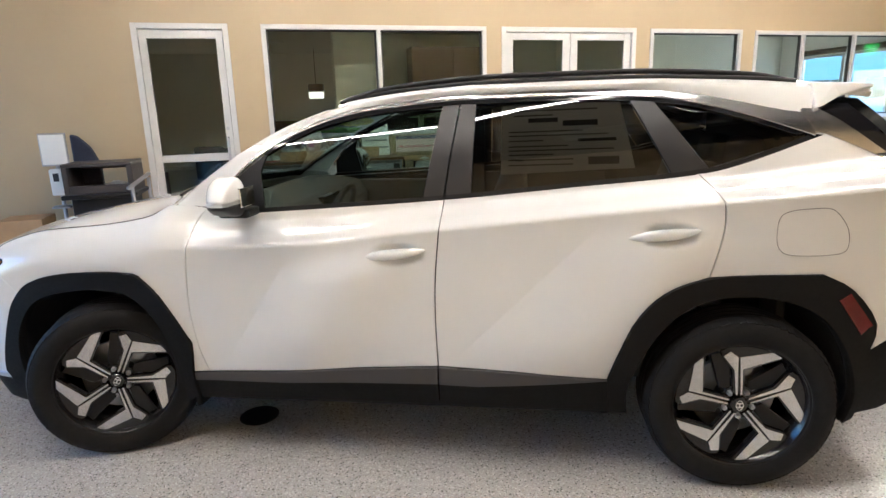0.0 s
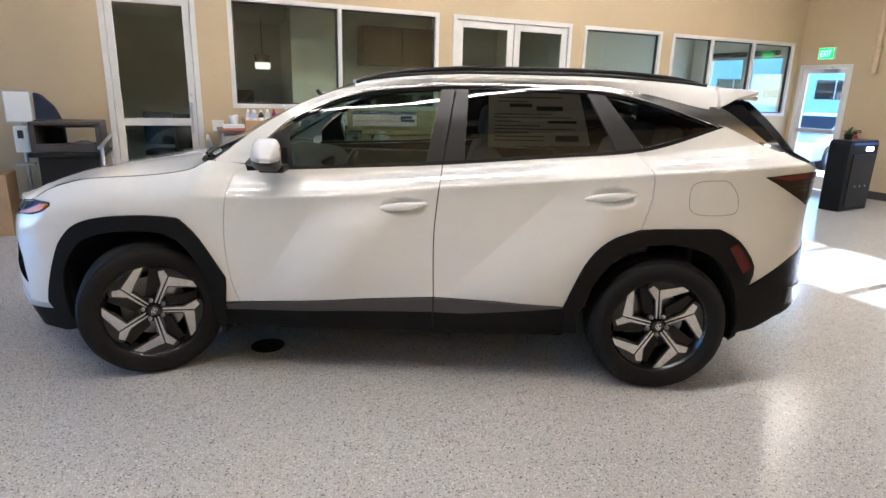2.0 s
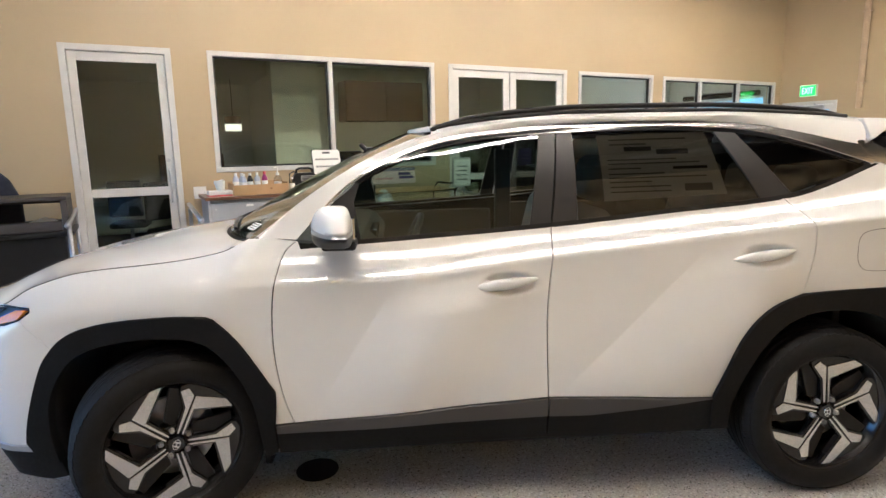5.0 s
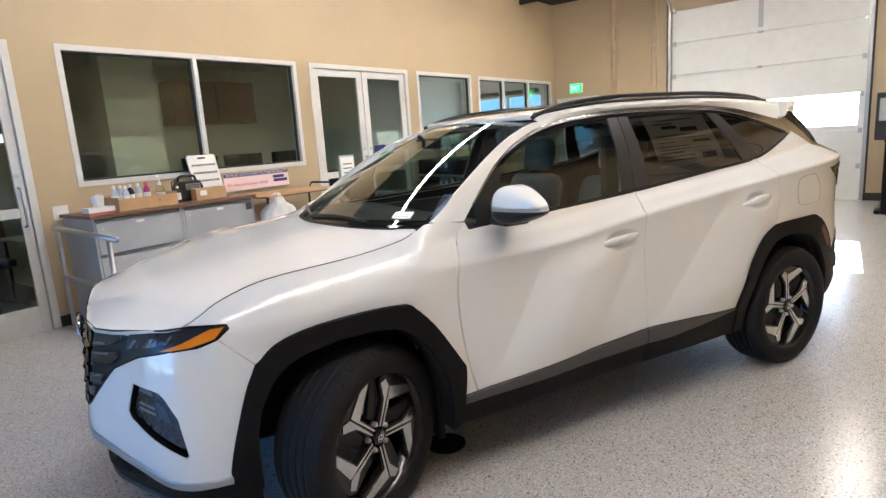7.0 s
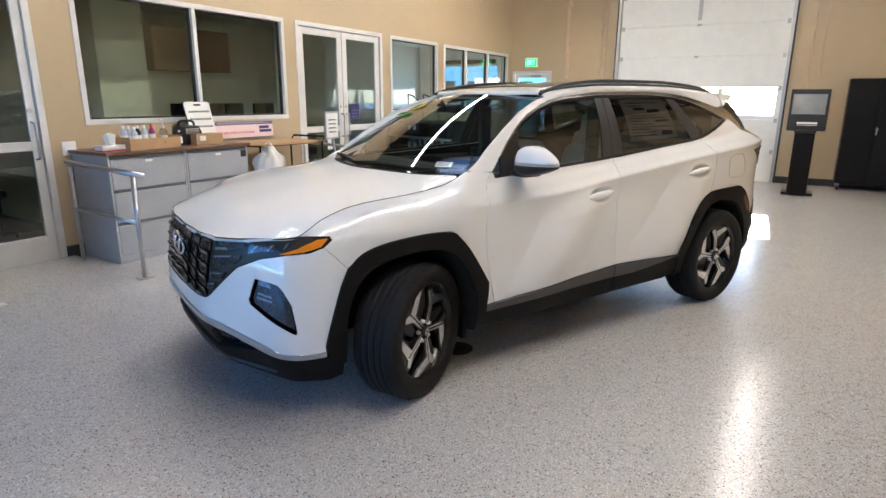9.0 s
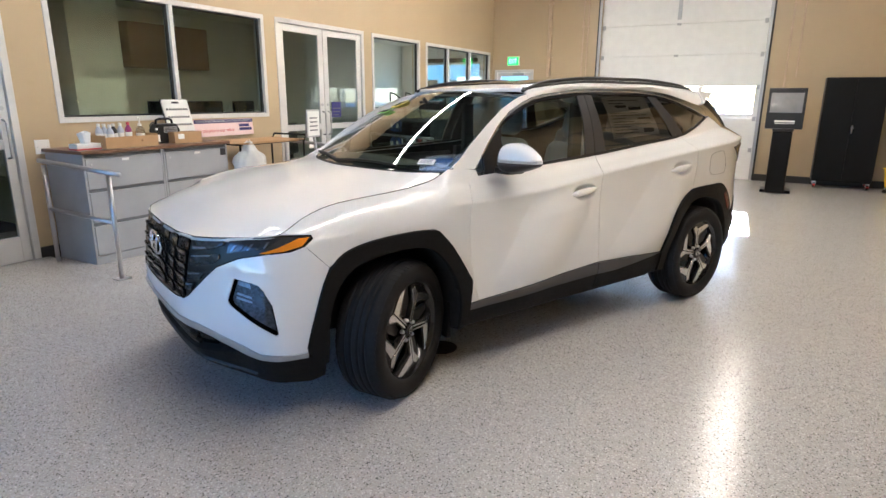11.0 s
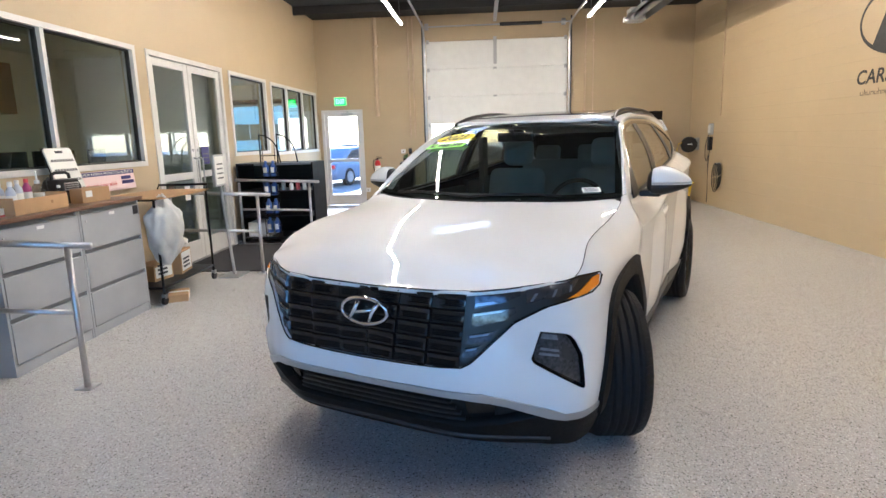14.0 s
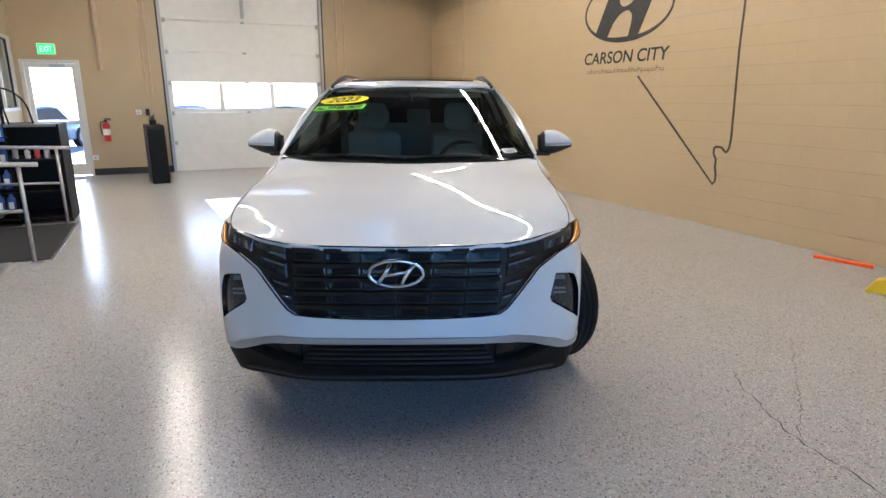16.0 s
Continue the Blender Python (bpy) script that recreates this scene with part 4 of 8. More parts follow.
roof_c = pchip([(0.98, 1.578), (1.15, 1.605), (1.4, 1.634), (1.8, 1.655), (2.3, 1.655), (2.8, 1.634), (3.1, 1.604), (3.32, 1.572)])


def roof_z(u, v):
    q = abs(v)
    return roof_c(u) + 0.010 - 0.012 * (q / 0.6) ** 2 - 0.03 * max(0.0, (q - 0.50) / 0.11) ** 2


edge = pchip([(0.98, 0.50), (1.10, 0.595), (1.3, 0.605), (2.4, 0.61), (3.0, 0.61), (3.32, 0.59)])


def side_line(pts):
    return [(su(u), z) for u, z in pts]


def gap(pts, d):
    """A seam line shifted along the car by d."""
    return [(u + d, z) for u, z in pts]


def front_pts(pts):
    """Outline points on the nose: ('v', v, z) by width or ('u', u, z) by length."""
    return [((sv(a) if k == 'v' else su(a)), z) for k, a, z in pts]


LAMP_TOP = [('v', 0.50, 0.906), ('v', 0.60, 0.911), ('u', -0.70, 0.925), ('u', -0.63, 0.930), ('u', -0.60, 0.933), ('u', -0.53, 0.933), ('u', -0.468, 0.930)]
LAMP_LOW = [('u', -0.462, 0.917), ('u', -0.5045, 0.887), ('u', -0.57, 0.867), ('u', -0.65, 0.862), ('v', 0.728, 0.834), ('v', 0.628, 0.785)]
GRILLE_LOW = [('v', 0.628, 0.785), ('v', 0.57, 0.728), ('v', 0.505, 0.662), ('v', 0.47, 0.628), ('v', 0.437, 0.610), ('v', 0.355, 0.604), ('v', 0.2, 0.598), ('v', 0.0, 0.595)]
G = 0.003
for side in (-1, 1):
    f = skirt(side)
    # fender between lamp, bonnet, door and arch
    top = [(u, hood_cut(u) - 0.001) for u in np.linspace(-0.60, 0.30, 72)]
    fender = side_line([(-0.392, 0.775), (-0.503, 0.889), (-0.459, 0.918), (-0.465, 0.933), (-0.53, 0.936), (-0.598, 0.936)]) + side_line(top) + side_line([(0.36, 1.165), (0.45, 1.165)] + gap(SHUT_F, -G) + [(0.44, 0.426)])
    arch = [p for p in reversed(ARCH_F) if p[0] > -0.388]
    sheet("fender", fender + side_line(arch), f, M_PAINT, car, 0.012, asp=2.0)
    # doors
    belt_f = [(u, BELT(u) - 0.006) for u in np.linspace(1.572, 0.56, 24)]
    sheet("front_door_panel", side_line(gap(SHUT_F, G) + [(1.2, 0.468)] + list(reversed(gap(SHUT_M, -G))) + belt_f), f, M_PAINT, car, 0.011, fold=side_line(CREASES[0]), asp=2.5, bands=BANDS)
    belt_r = [(u, BELT(u) - 0.006) for u in np.linspace(2.57, 1.583, 20)]
    arch = [p for p in reversed(ARCH_R) if p[0] < 2.60]
    sheet("rear_door_panel", side_line(gap(SHUT_M, G) + [(1.9, 0.478), (2.236, 0.456)] + list(reversed(arch)) + list(reversed(gap(SHUT_R, -G))) + belt_r), f, M_PAINT, car, 0.011, fold=side_line(CREASES[1]), asp=2.5, bands=BANDS)
    # quarter panel
    arch = [p for p in ARCH_R if p[0] > 2.612]
    quarter = gap(SHUT_R, G)[::-1] + [(u, BELT(u) - 0.006) for u in np.linspace(2.60, 3.04, 12)] + [(3.07, 1.405), (3.15, 1.372), (3.30, 1.308), (3.40, 1.272), (3.47, 1.235)]
    sheet("quarter_panel", side_line(quarter) + [(su(3.60), 1.17), (su(3.60), 0.80)] + side_line([(3.46, 0.733), (3.206, 0.585)] + arch[::-1]), f, M_PAINT, car, 0.012, asp=2.5, bands=BANDS)
    half_tail = [(su(3.605), 1.17), (_S[-1], 1.20), (_S[-1], 0.86), (su(3.605), 0.80)]
    sheet("tailgate_half", half_tail, f, M_PAINT, car, 0.04)
    # arch mouldings, sill, bumpers
    arch_f = side_line(ARCH_F) + side_line([(0.437, 0.30), (0.385, 0.27)]) + side_line(OPEN_F[::-1]) + side_line([(-0.48, 0.30)])
    sheet("arch_moulding", arch_f, skirt(side, 0.020), M_CLAD, car, 0.022, 0.045)
    arch_r = side_line(ARCH_R) + side_line([(3.20, 0.30), (3.17, 0.27)]) + side_line(OPEN_R[::-1]) + side_line([(2.25, 0.30)])
    sheet("arch_moulding", arch_r, skirt(side, 0.020), M_CLAD, car, 0.022, 0.045)
    sheet("side_reflector", side_line([(3.075, 0.80), (3.115, 0.825), (3.205, 0.702), (3.165, 0.665)]), skirt(side, 0.023), M_REFLECTOR, car, 0.03, 0.004, label="red side reflector")
    sheet("sill_trim", side_line([(0.44, 0.418), (0.505, 0.424), (1.543, 0.479), (1.543, 0.402), (0.44, 0.385)]), skirt(side, 0.010), M_SILLTRIM, car, 0.04)
    sheet("sill_trim", side_line([(1.550, 0.481), (1.9, 0.472), (2.24, 0.450), (1.72, 0.402), (1.550, 0.402)]), skirt(side, 0.012), M_SILLTRIM, car, 0.04)
    sheet("sill", side_line([(0.44, 0.384), (1.543, 0.401), (1.543, 0.30), (0.44, 0.285)]), skirt(side, 0.004), M_CLAD, car, 0.04, 0.05)
    sheet("sill", side_line([(1.550, 0.401), (1.72, 0.401), (2.245, 0.449), (2.32, 0.40), (2.31, 0.29), (1.550, 0.30)]), skirt(side, 0.004), M_CLAD, car, 0.04, 0.05)
    rear_low = side_line([(3.18, 0.31), (3.205, 0.578), (3.46, 0.727)]) + [(su(3.60), 0.79), (_S[-1], 0.85), (_S[-1], 0.40), (su(3.58), 0.45), (su(3.42), 0.40), (su(3.30), 0.335)]
    sheet("rear_bumper", rear_low, skirt(side, 0.006), M_CLAD, car, 0.035, 0.03)
    sheet("skid_trim", [(su(3.46), 0.47), (su(3.47), 0.56), (_S[-1], 0.60), (_S[-1], 0.48)], skirt(side, 0.016), M_CLADGREY, car, 0.04)
    hem = [('u', -0.515, 0.380), ('u', -0.58, 0.379), ('u', -0.655, 0.384), ('v', 0.80, 0.388), ('v', 0.74, 0.423), ('v', 0.69, 0.442), ('v', 0.60, 0.478), ('v', 0.51, 0.504), ('v', 0.43, 0.510), ('v', 0.23, 0.511), ('v', 0.0, 0.509)]
    fascia = front_pts([('u', -0.3945, 0.7735)]) + side_line([p for p in ARCH_F if p[0] < -0.402][::-1]) + front_pts(hem) + front_pts(GRILLE_LOW[::-1]) + front_pts(LAMP_LOW[::-1][1:-1])
    fog = front_pts([('v', 0.712, 0.746), ('v', 0.790, 0.732), ('v', 0.812, 0.722), ('v', 0.826, 0.700), ('u', -0.660, 0.630), ('u', -0.642, 0.488), ('u', -0.652, 0.482), ('v', 0.690, 0.616), ('v', 0.680, 0.640)])
    sheet("front_bumper", fascia, f, M_PAINT, car, 0.025, holes=[fog])
    hole = front_pts([('v', 0.0, 0.478), ('v', 0.28, 0.478), ('v', 0.43, 0.476), ('v', 0.53, 0.456), ('v', 0.62, 0.425), ('v', 0.70, 0.392), ('v', 0.66, 0.372), ('v', 0.58, 0.352), ('v', 0.46, 0.342), ('v', 0.0, 0.340)])
    sheet("lower_bumper", front_pts([('u', -0.42, 0.36), ('u', -0.49, 0.349), ('u', -0.63, 0.349), ('v', 0.79, 0.358), ('v', 0.71, 0.386), ('v', 0.66, 0.374), ('v', 0.58, 0.354), ('v', 0.46, 0.345), ('v', 0.0, 0.342), ('v', 0.0, 0.268), ('v', 0.45, 0.268), ('v', 0.62, 0.246), ('v', 0.75, 0.232), ('u', -0.60, 0.222), ('u', -0.49, 0.205), ('u', -0.42, 0.22)]), skirt(side, 0.004), M_CLAD, car, 0.03, 0.05)
    sheet("lower_lip", front_pts([('v', 0.0, 0.304), ('v', 0.45, 0.300), ('v', 0.62, 0.283), ('v', 0.76, 0.270), ('v', 0.76, 0.262), ('v', 0.62, 0.275), ('v', 0.45, 0.291), ('v', 0.0, 0.295)]), skirt(side, 0.016), M_CLADGREY, car, 0.04, 0.02, label="dark satin lip line")
    sheet("intake_back", hole, skirt(side, -0.055), M_LINER, car, 0.06, 0)
    for k in range(4):
        z = 0.360 + 0.027 * k
        sheet("intake_slat", front_pts([('v', 0.0, z), ('v', 0.44 - 0.02 * k, z), ('v', 0.44 - 0.02 * k, z + 0.009), ('v', 0.0, z + 0.009)]), skirt(side, -0.016), M_GRILLEBACK, car, 0.06, 0.02)
    sheet("intake_shutter", front_pts([('v', 0.455, 0.365), ('v', 0.56, 0.378), ('v', 0.56, 0.440), ('v', 0.44, 0.462)]), skirt(side, -0.035), M_GRILLE, car, 0.04, 0.01)
    strip_low = [('u', -0.515, 0.352), ('u', -0.655, 0.353), ('v', 0.80, 0.358), ('v', 0.74, 0.376), ('v', 0.66, 0.414), ('v', 0.60, 0.444), ('v', 0.533, 0.464), ('v', 0.43, 0.481), ('v', 0.23, 0.483), ('v', 0.0, 0.483)]
    sheet("bumper_strip", front_pts(strip_low + [(k, a, z - 0.002) for k, a, z in hem[::-1]]), skirt(side, 0.008), M_SILVER, car, 0.03, 0.02)
    # grille field and lamps
    field = front_pts([('v', 0.0, 0.899), ('v', 0.3, 0.903)] + LAMP_TOP + LAMP_LOW + GRILLE_LOW)
    sheet("grille_panel", field, skirt(side, -0.016), M_GRILLEBACK, car, 0.03, 0.0)
    up, dn = front_pts([('v', 0.0, 0.899), ('v', 0.3, 0.903)] + LAMP_TOP), front_pts(LAMP_LOW + GRILLE_LOW)
    fo = skirt(side, 0.001)
    part("grille_surround", tube([fo(s, z) for s, z in up + dn], 0.0035, 6), M_BLACKGLOSS, car, smooth=True)
    # fog lamp pocket
    back = skirt(side, -0.035)
    sheet("fog_lamp_back", fog, back, M_BLACKGLOSS, car, 0.03, 0)
    mid_s, mid_z = sum(p[0] for p in fog) / len(fog), sum(p[1] for p in fog) / len(fog)
    pocket = [(mid_s + (x - mid_s) * 0.972, mid_z + (z - mid_z) * 0.972) for x, z in fog]
    rim = [skirt(side, -0.002)(*p) for p in edge_points(pocket, 0.025)]
    deep = [back(*p) for p in edge_points(pocket, 0.025)]
    ribbon("fog_lamp_bezel", rim + rim[:1], deep + deep[:1], M_BLACKGLOSS, car, 1)
    sheet("fog_lens", front_pts([('v', 0.719, 0.738), ('v', 0.785, 0.726), ('v', 0.805, 0.716), ('v', 0.817, 0.697), ('u', -0.668, 0.628), ('u', -0.652, 0.502), ('v', 0.700, 0.620), ('v', 0.691, 0.642)]), skirt(side, -0.020), M_FOGLENS, car, 0.03, 0.014, label="clear smoked fog lamp lens")
    sheet("fog_reflector", front_pts([('v', 0.790, 0.690), ('u', -0.705, 0.660), ('u', -0.690, 0.600), ('v', 0.792, 0.630)]), skirt(side, -0.0185), M_LAMPINNER, car, 0.02, 0.003, label="bright fog lamp reflector")
    for strip in (((0.722, 0.732), (0.774, 0.721), (0.777, 0.700), (0.716, 0.712)), ((0.716, 0.676), (0.780, 0.662), (0.781, 0.652), (0.713, 0.666)), ((0.712, 0.656), (0.780, 0.642), (0.781, 0.632), (0.709, 0.646))):
        sheet("fog_light_strip", front_pts([('v', a, z) for a, z in strip]), skirt(side, -0.0185), M_LAMPSTRIP, car, 0.03, 0.003, label="pale lamp strip")
    # head lamp pieces: slanted facets with painted pale reflections, clear projector and amber turn lamp
    for a, b in ((((0.495, 0.888), (0.655, 0.902), (0.652, 0.885), (0.600, 0.864), (0.490, 0.842)), ((0.495, 0.862), (0.560, 0.868), (0.575, 0.860), (0.493, 0.850))),
                 (((0.483, 0.824), (0.632, 0.842), (0.636, 0.823), (0.600, 0.795), (0.515, 0.776), (0.475, 0.768)), ((0.490, 0.822), (0.600, 0.836), (0.585, 0.826), (0.487, 0.814))),
                 (((0.466, 0.740), (0.562, 0.752), (0.538, 0.718), (0.463, 0.705)), ((0.472, 0.738), (0.545, 0.748), (0.535, 0.739), (0.470, 0.730))),
                 (((0.451, 0.686), (0.507, 0.695), (0.487, 0.657), (0.442, 0.653)), ((0.456, 0.684), (0.498, 0.691), (0.492, 0.683), (0.454, 0.676)))):
        lamp = sheet("running_lamp", front_pts([('v', v, z) for v, z in a]), skirt(side, -0.002), M_DRL, car, 0.03, 0.016, label="smoked daytime running lamp facet")
        sheet("facet_glint", front_pts([('v', v, z) for v, z in b]), skirt(side, 0.0), M_LAMPSTRIP, lamp, 0.03, 0.003, label="pale strip painted as the facet's reflection")
    sheet("head_lamp", front_pts([('v', 0.675, 0.903), ('v', 0.76, 0.915), ('u', -0.605, 0.921), ('u', -0.64, 0.906), ('u', -0.69, 0.880), ('v', 0.735, 0.866), ('v', 0.672, 0.850)]), skirt(side, -0.008), M_LAMPINNER, car, 0.025, 0.014, label="clear head lamp reflector")
    for k in range(5):
        s0 = sv(0.685) + (su(-0.655) - sv(0.685)) * k / 5
        lo, hi = 0.860 + 0.006 * k, 0.888 + 0.005 * k
        sheet("lamp_fin", [(s0, lo), (s0 + 0.018, hi), (s0 + 0.034, hi + 0.002), (s0 + 0.010, lo)], skirt(side, -0.004), M_LAMPSTRIP if k % 2 == 0 else M_DRL, car, 0.02, 0.006, label="slanted clear lamp facet")
    sheet("turn_lamp", front_pts([('u', -0.705, 0.863), ('u', -0.62, 0.886), ('u', -0.565, 0.907), ('u', -0.525, 0.922), ('u', -0.478, 0.924), ('u', -0.514, 0.889), ('u', -0.60, 0.869), ('u', -0.66, 0.863)]), skirt(side, 0.001), M_AMBER, car, 0.02, 0.012, label="amber turn signal")
    # tail lamp and rear trims
    lens = sheet("tail_lamp", [(su(3.22), 1.166), (su(3.36), 1.180), (su(3.52), 1.19), (su(3.60), 1.18), (su(3.60), 1.05), (su(3.53), 1.012), (su(3.42), 1.068), (su(3.30), 1.130)], skirt(side, 0.006), M_REDLENS, car, 0.03, 0.012, label="dark red tail lamp")
    sheet("tail_band", [(su(3.24), 1.166), (su(3.36), 1.178), (su(3.52), 1.187), (su(3.59), 1.178), (su(3.59), 1.150), (su(3.50), 1.158), (su(3.36), 1.150)], skirt(side, 0.0085), M_REFLECTOR, lens, 0.03, 0.003, label="deep red light band")
    for k in range(4):
        z, a = 1.125 - 0.027 * k, 3.365 + 0.036 * k
        sheet("tail_fin", [(su(a), z), (su(3.588), z + 0.006), (su(3.588), z - 0.003), (su(a + 0.01), z - 0.008)], skirt(side, 0.0085), M_BLACKGLOSS, lens, 0.03, 0.003)
    sheet("rear_pillar_cover", side_line([(3.05, 1.515), (3.20, 1.520), (3.26, 1.47), (3.38, 1.365), (3.50, 1.245), (3.41, 1.268), (3.14, 1.455)]), skirt(side, -0.003), M_BLACKGLOSS, car, 0.03)
    sheet("rear_pillar_chrome", side_line([(2.985, 1.500), (3.035, 1.517), (3.13, 1.462), (3.28, 1.358), (3.41, 1.272), (3.36, 1.288), (3.30, 1.311), (3.15, 1.375), (3.07, 1.408), (3.036, 1.412)]), skirt(side, 0.004), M_GARNISH, car, 0.025, label="polished metal pillar garnish")
    # glasshouse
    fg = skirt(side, -0.008)
    glass_f = [(0.79, BELT(0.79) + 0.012), (1.487, BELT(1.487) + 0.012), (1.560, TOP(1.56) - 0.018)] + [(u, TOP(u) - 0.018) for u in np.linspace(1.5, 0.80, 16)] + [(0.76, 1.30)]
    g1 = sheet("front_door_glass", side_line(glass_f), fg, M_DOORGLASS, car, 0.05, 0)
    glass_r = [(1.690, BELT(1.69) + 0.012), (2.47, BELT(2.47) + 0.012), (2.315, TOP(2.315) - 0.02)] + [(u, TOP(u) - 0.02) for u in np.linspace(2.28, 1.705, 10)]
    g2 = sheet("rear_door_glass", side_line(glass_r), fg, M_PRIVACY, car, 0.05, 0)
    glass_q = [(2.615, BELT(2.615) + 0.012), (3.0, BELT(3.0) + 0.006)] + [(u, TOP(u) - 0.012) for u in np.linspace(2.98, 2.41, 12)]
    g3 = sheet("quarter_glass", side_line(glass_q), fg, M_PRIVACY, car, 0.05, 0)
    fp = skirt(side, -0.004)
    sheet("centre_pillar", side_line([(1.490, BELT(1.49) + 0.012), (1.574, BELT(1.574) + 0.012), (1.632, TOP(1.632) - 0.004), (1.563, TOP(1.563) - 0.004)]), fp, M_CLADGREY, car, 0.04)
    sheet("centre_pillar", side_line([(1.582, BELT(1.582) + 0.012), (1.687, BELT(1.687) + 0.012), (1.702, TOP(1.702) - 0.004), (1.640, TOP(1.64) - 0.004)]), fp, M_CLADGREY, car, 0.04)
    sheet("rear_pillar", side_line([(2.475, BELT(2.475) + 0.012), (2.610, BELT(2.61) + 0.012), (2.405, TOP(2.405) - 0.004), (2.32, TOP(2.32) - 0.004)]), fp, M_CLADGREY, car, 0.04)
    belt = [(u, BELT(u) - 0.002) for u in np.linspace(0.60, 3.02, 40)] + [(u, BELT(u) + 0.013) for u in np.linspace(3.0, 0.60, 40)]
    sheet("belt_moulding", side_line(belt), skirt(side, 0.0), M_BLACK, car, 0.05, 0.02)
    upper = [(u, TOP(u) - 0.022) for u in np.linspace(0.80, 2.96, 40)] + [(u, TOP(u) - 0.003) for u in np.linspace(2.99, 0.78, 40)]
    sheet("window_frame", side_line(upper), skirt(side, -0.002), M_BLACKGLOSS, car, 0.05, 0.02)
    sheet("mirror_sail", side_line([(0.615, BELT(0.615) + 0.012), (0.80, BELT(0.8) + 0.012), (0.775, 1.30), (0.80, TOP(0.80) - 0.018), (0.70, TOP(0.70) - 0.012), (0.62, 1.225)]), skirt(side, -0.003), M_BLACK, car, 0.04)
    wide = pchip([(0.58, 0.008), (1.0, 0.014), (2.0, 0.016), (2.4, 0.022), (2.7, 0.038), (2.95, 0.062), (3.03, 0.085)])
    strip = [(u, TOP(u) - 0.002) for u in np.linspace(0.60, 3.03, 60)] + [(u, TOP(u) - 0.002 + wide(u)) for u in np.linspace(3.03, 0.60, 60)]
    sheet("window_chrome", side_line(strip), skirt(side, 0.003), M_SATIN, car, 0.03, 0.012, label="satin chrome window strip")
    # roof side, screen pillar
    tp = [(u, TOP(u) + wide(u)) for u in np.linspace(1.10, 3.03, 40)]
    A = [f(su(u), z) for u, z in tp]
    B = [Vector((u, side * edge(u), roof_z(u, edge(u)))) for u, z in tp]
    ribbon("roof_side", A, B, M_PAINT, car, 6, 0.006)
    fa = [(0.58, 1.195), (0.66, 1.285), (0.76, 1.375), (0.90, 1.462), (1.063, 1.526), (1.10, 1.533)]
    fb = [(0.40, 1.17), (0.54, 1.285), (0.70, 1.392), (0.865, 1.482), (1.03, 1.545), (1.10, 1.556)]
    sheet("screen_pillar_side", side_line([(0.40, 1.168), (0.545, 1.158)] + fa + fb[::-1]), f, M_PAINT, car, 0.03, 0.01)
    # mirror
    def shell(zlo, zhi, name, mat, lab="", ylo=0.893, yhi=2.0):
        bm = bmesh.new()
        bmesh.ops.create_uvsphere(bm, u_segments=32, v_segments=20, radius=1.0)
        for v in bm.verts:
            x, y, z = v.co
            sq = lambda q, e: math.copysign(abs(q) ** e, q)
            x, y, z = (sq(x, 0.75) if x < 0 else sq(x, 0.35)), (sq(y, 0.55) if y < 0 else sq(y, 0.75)), sq(z, 0.8)
            tip = 1 - 0.40 * ease(-0.5, 1.15, y)
            v.co = (0.712 + 0.078 * x * tip + 0.025 * y, side * (0.978 + 0.119 * y), 1.198 + (0.104 * z * (1 - 0.44 * ease(-0.35, 1.1, y)) if z > 0 else 0.062 * z * (1 - 0.6 * ease(-0.5, 1.1, y))))
        cut = bmesh.ops.bisect_plane(bm, geom=bm.verts[:] + bm.edges[:] + bm.faces[:], plane_co=(0, 0, zlo), plane_no=(0, 0, -1), clear_outer=True)
        bmesh.ops.bisect_plane(bm, geom=bm.verts[:] + bm.edges[:] + bm.faces[:], plane_co=(0, 0, zhi), plane_no=(0, 0, 1), clear_outer=True)
        bmesh.ops.bisect_plane(bm, geom=bm.verts[:] + bm.edges[:] + bm.faces[:], plane_co=(0, side * ylo, 0), plane_no=(0, -side, 0), clear_outer=True)
        bmesh.ops.bisect_plane(bm, geom=bm.verts[:] + bm.edges[:] + bm.faces[:], plane_co=(0, side * yhi, 0), plane_no=(0, side, 0), clear_outer=True)
        bmesh.ops.holes_fill(bm, edges=[e for e in bm.edges if e.is_boundary])
        bmesh.ops.recalc_face_normals(bm, faces=bm.faces[:])
        return part(name, bm, mat, car, lab, smooth=True)
    shell(1.212, 1.40, "mirror_cap", M_PAINT, "white mirror housing")
    shell(1.198, 1.2115, "mirror_signal", M_SILVER, "thin silver turn signal strip")
    shell(1.0, 1.1975, "mirror_base", M_BLACK, "black lower mirror housing")
    shell(1.0, 1.40, "mirror_inner", M_BLACK, "black inner mirror housing", 0.0, 0.8925)
    part("mirror_arm", box(0.66, min(side * 0.82, side * 0.94), 1.128, 0.79, max(side * 0.82, side * 0.94), 1.165, 0.012), M_BLACK, car)
    part("mirror_glass", box(0.782, min(side * 0.868, side * 0.99), 1.180, 0.7935, max(side * 0.868, side * 0.99), 1.258, 0.003), M_CHROME, car, "mirror glass")
    # handles
    for hu, hz in HANDLES:
        bm = bmesh.new()
        bmesh.ops.create_uvsphere(bm, u_segments=28, v_segments=14, radius=1.0)
        for v in bm.verts:
            x, y, z = v.co
            q = f(su(hu), hz)
            v.co = (hu + 0.140 * math.copysign(abs(x) ** 0.8, x), q.y + side * (0.046 - 0.016 * x * x) + side * 0.016 * y, hz + 0.017 * x + 0.023 * z * (1 - 0.5 * x * x))
        part("door_handle", bm, M_PAINT, car, "white pull handle", smooth=True)
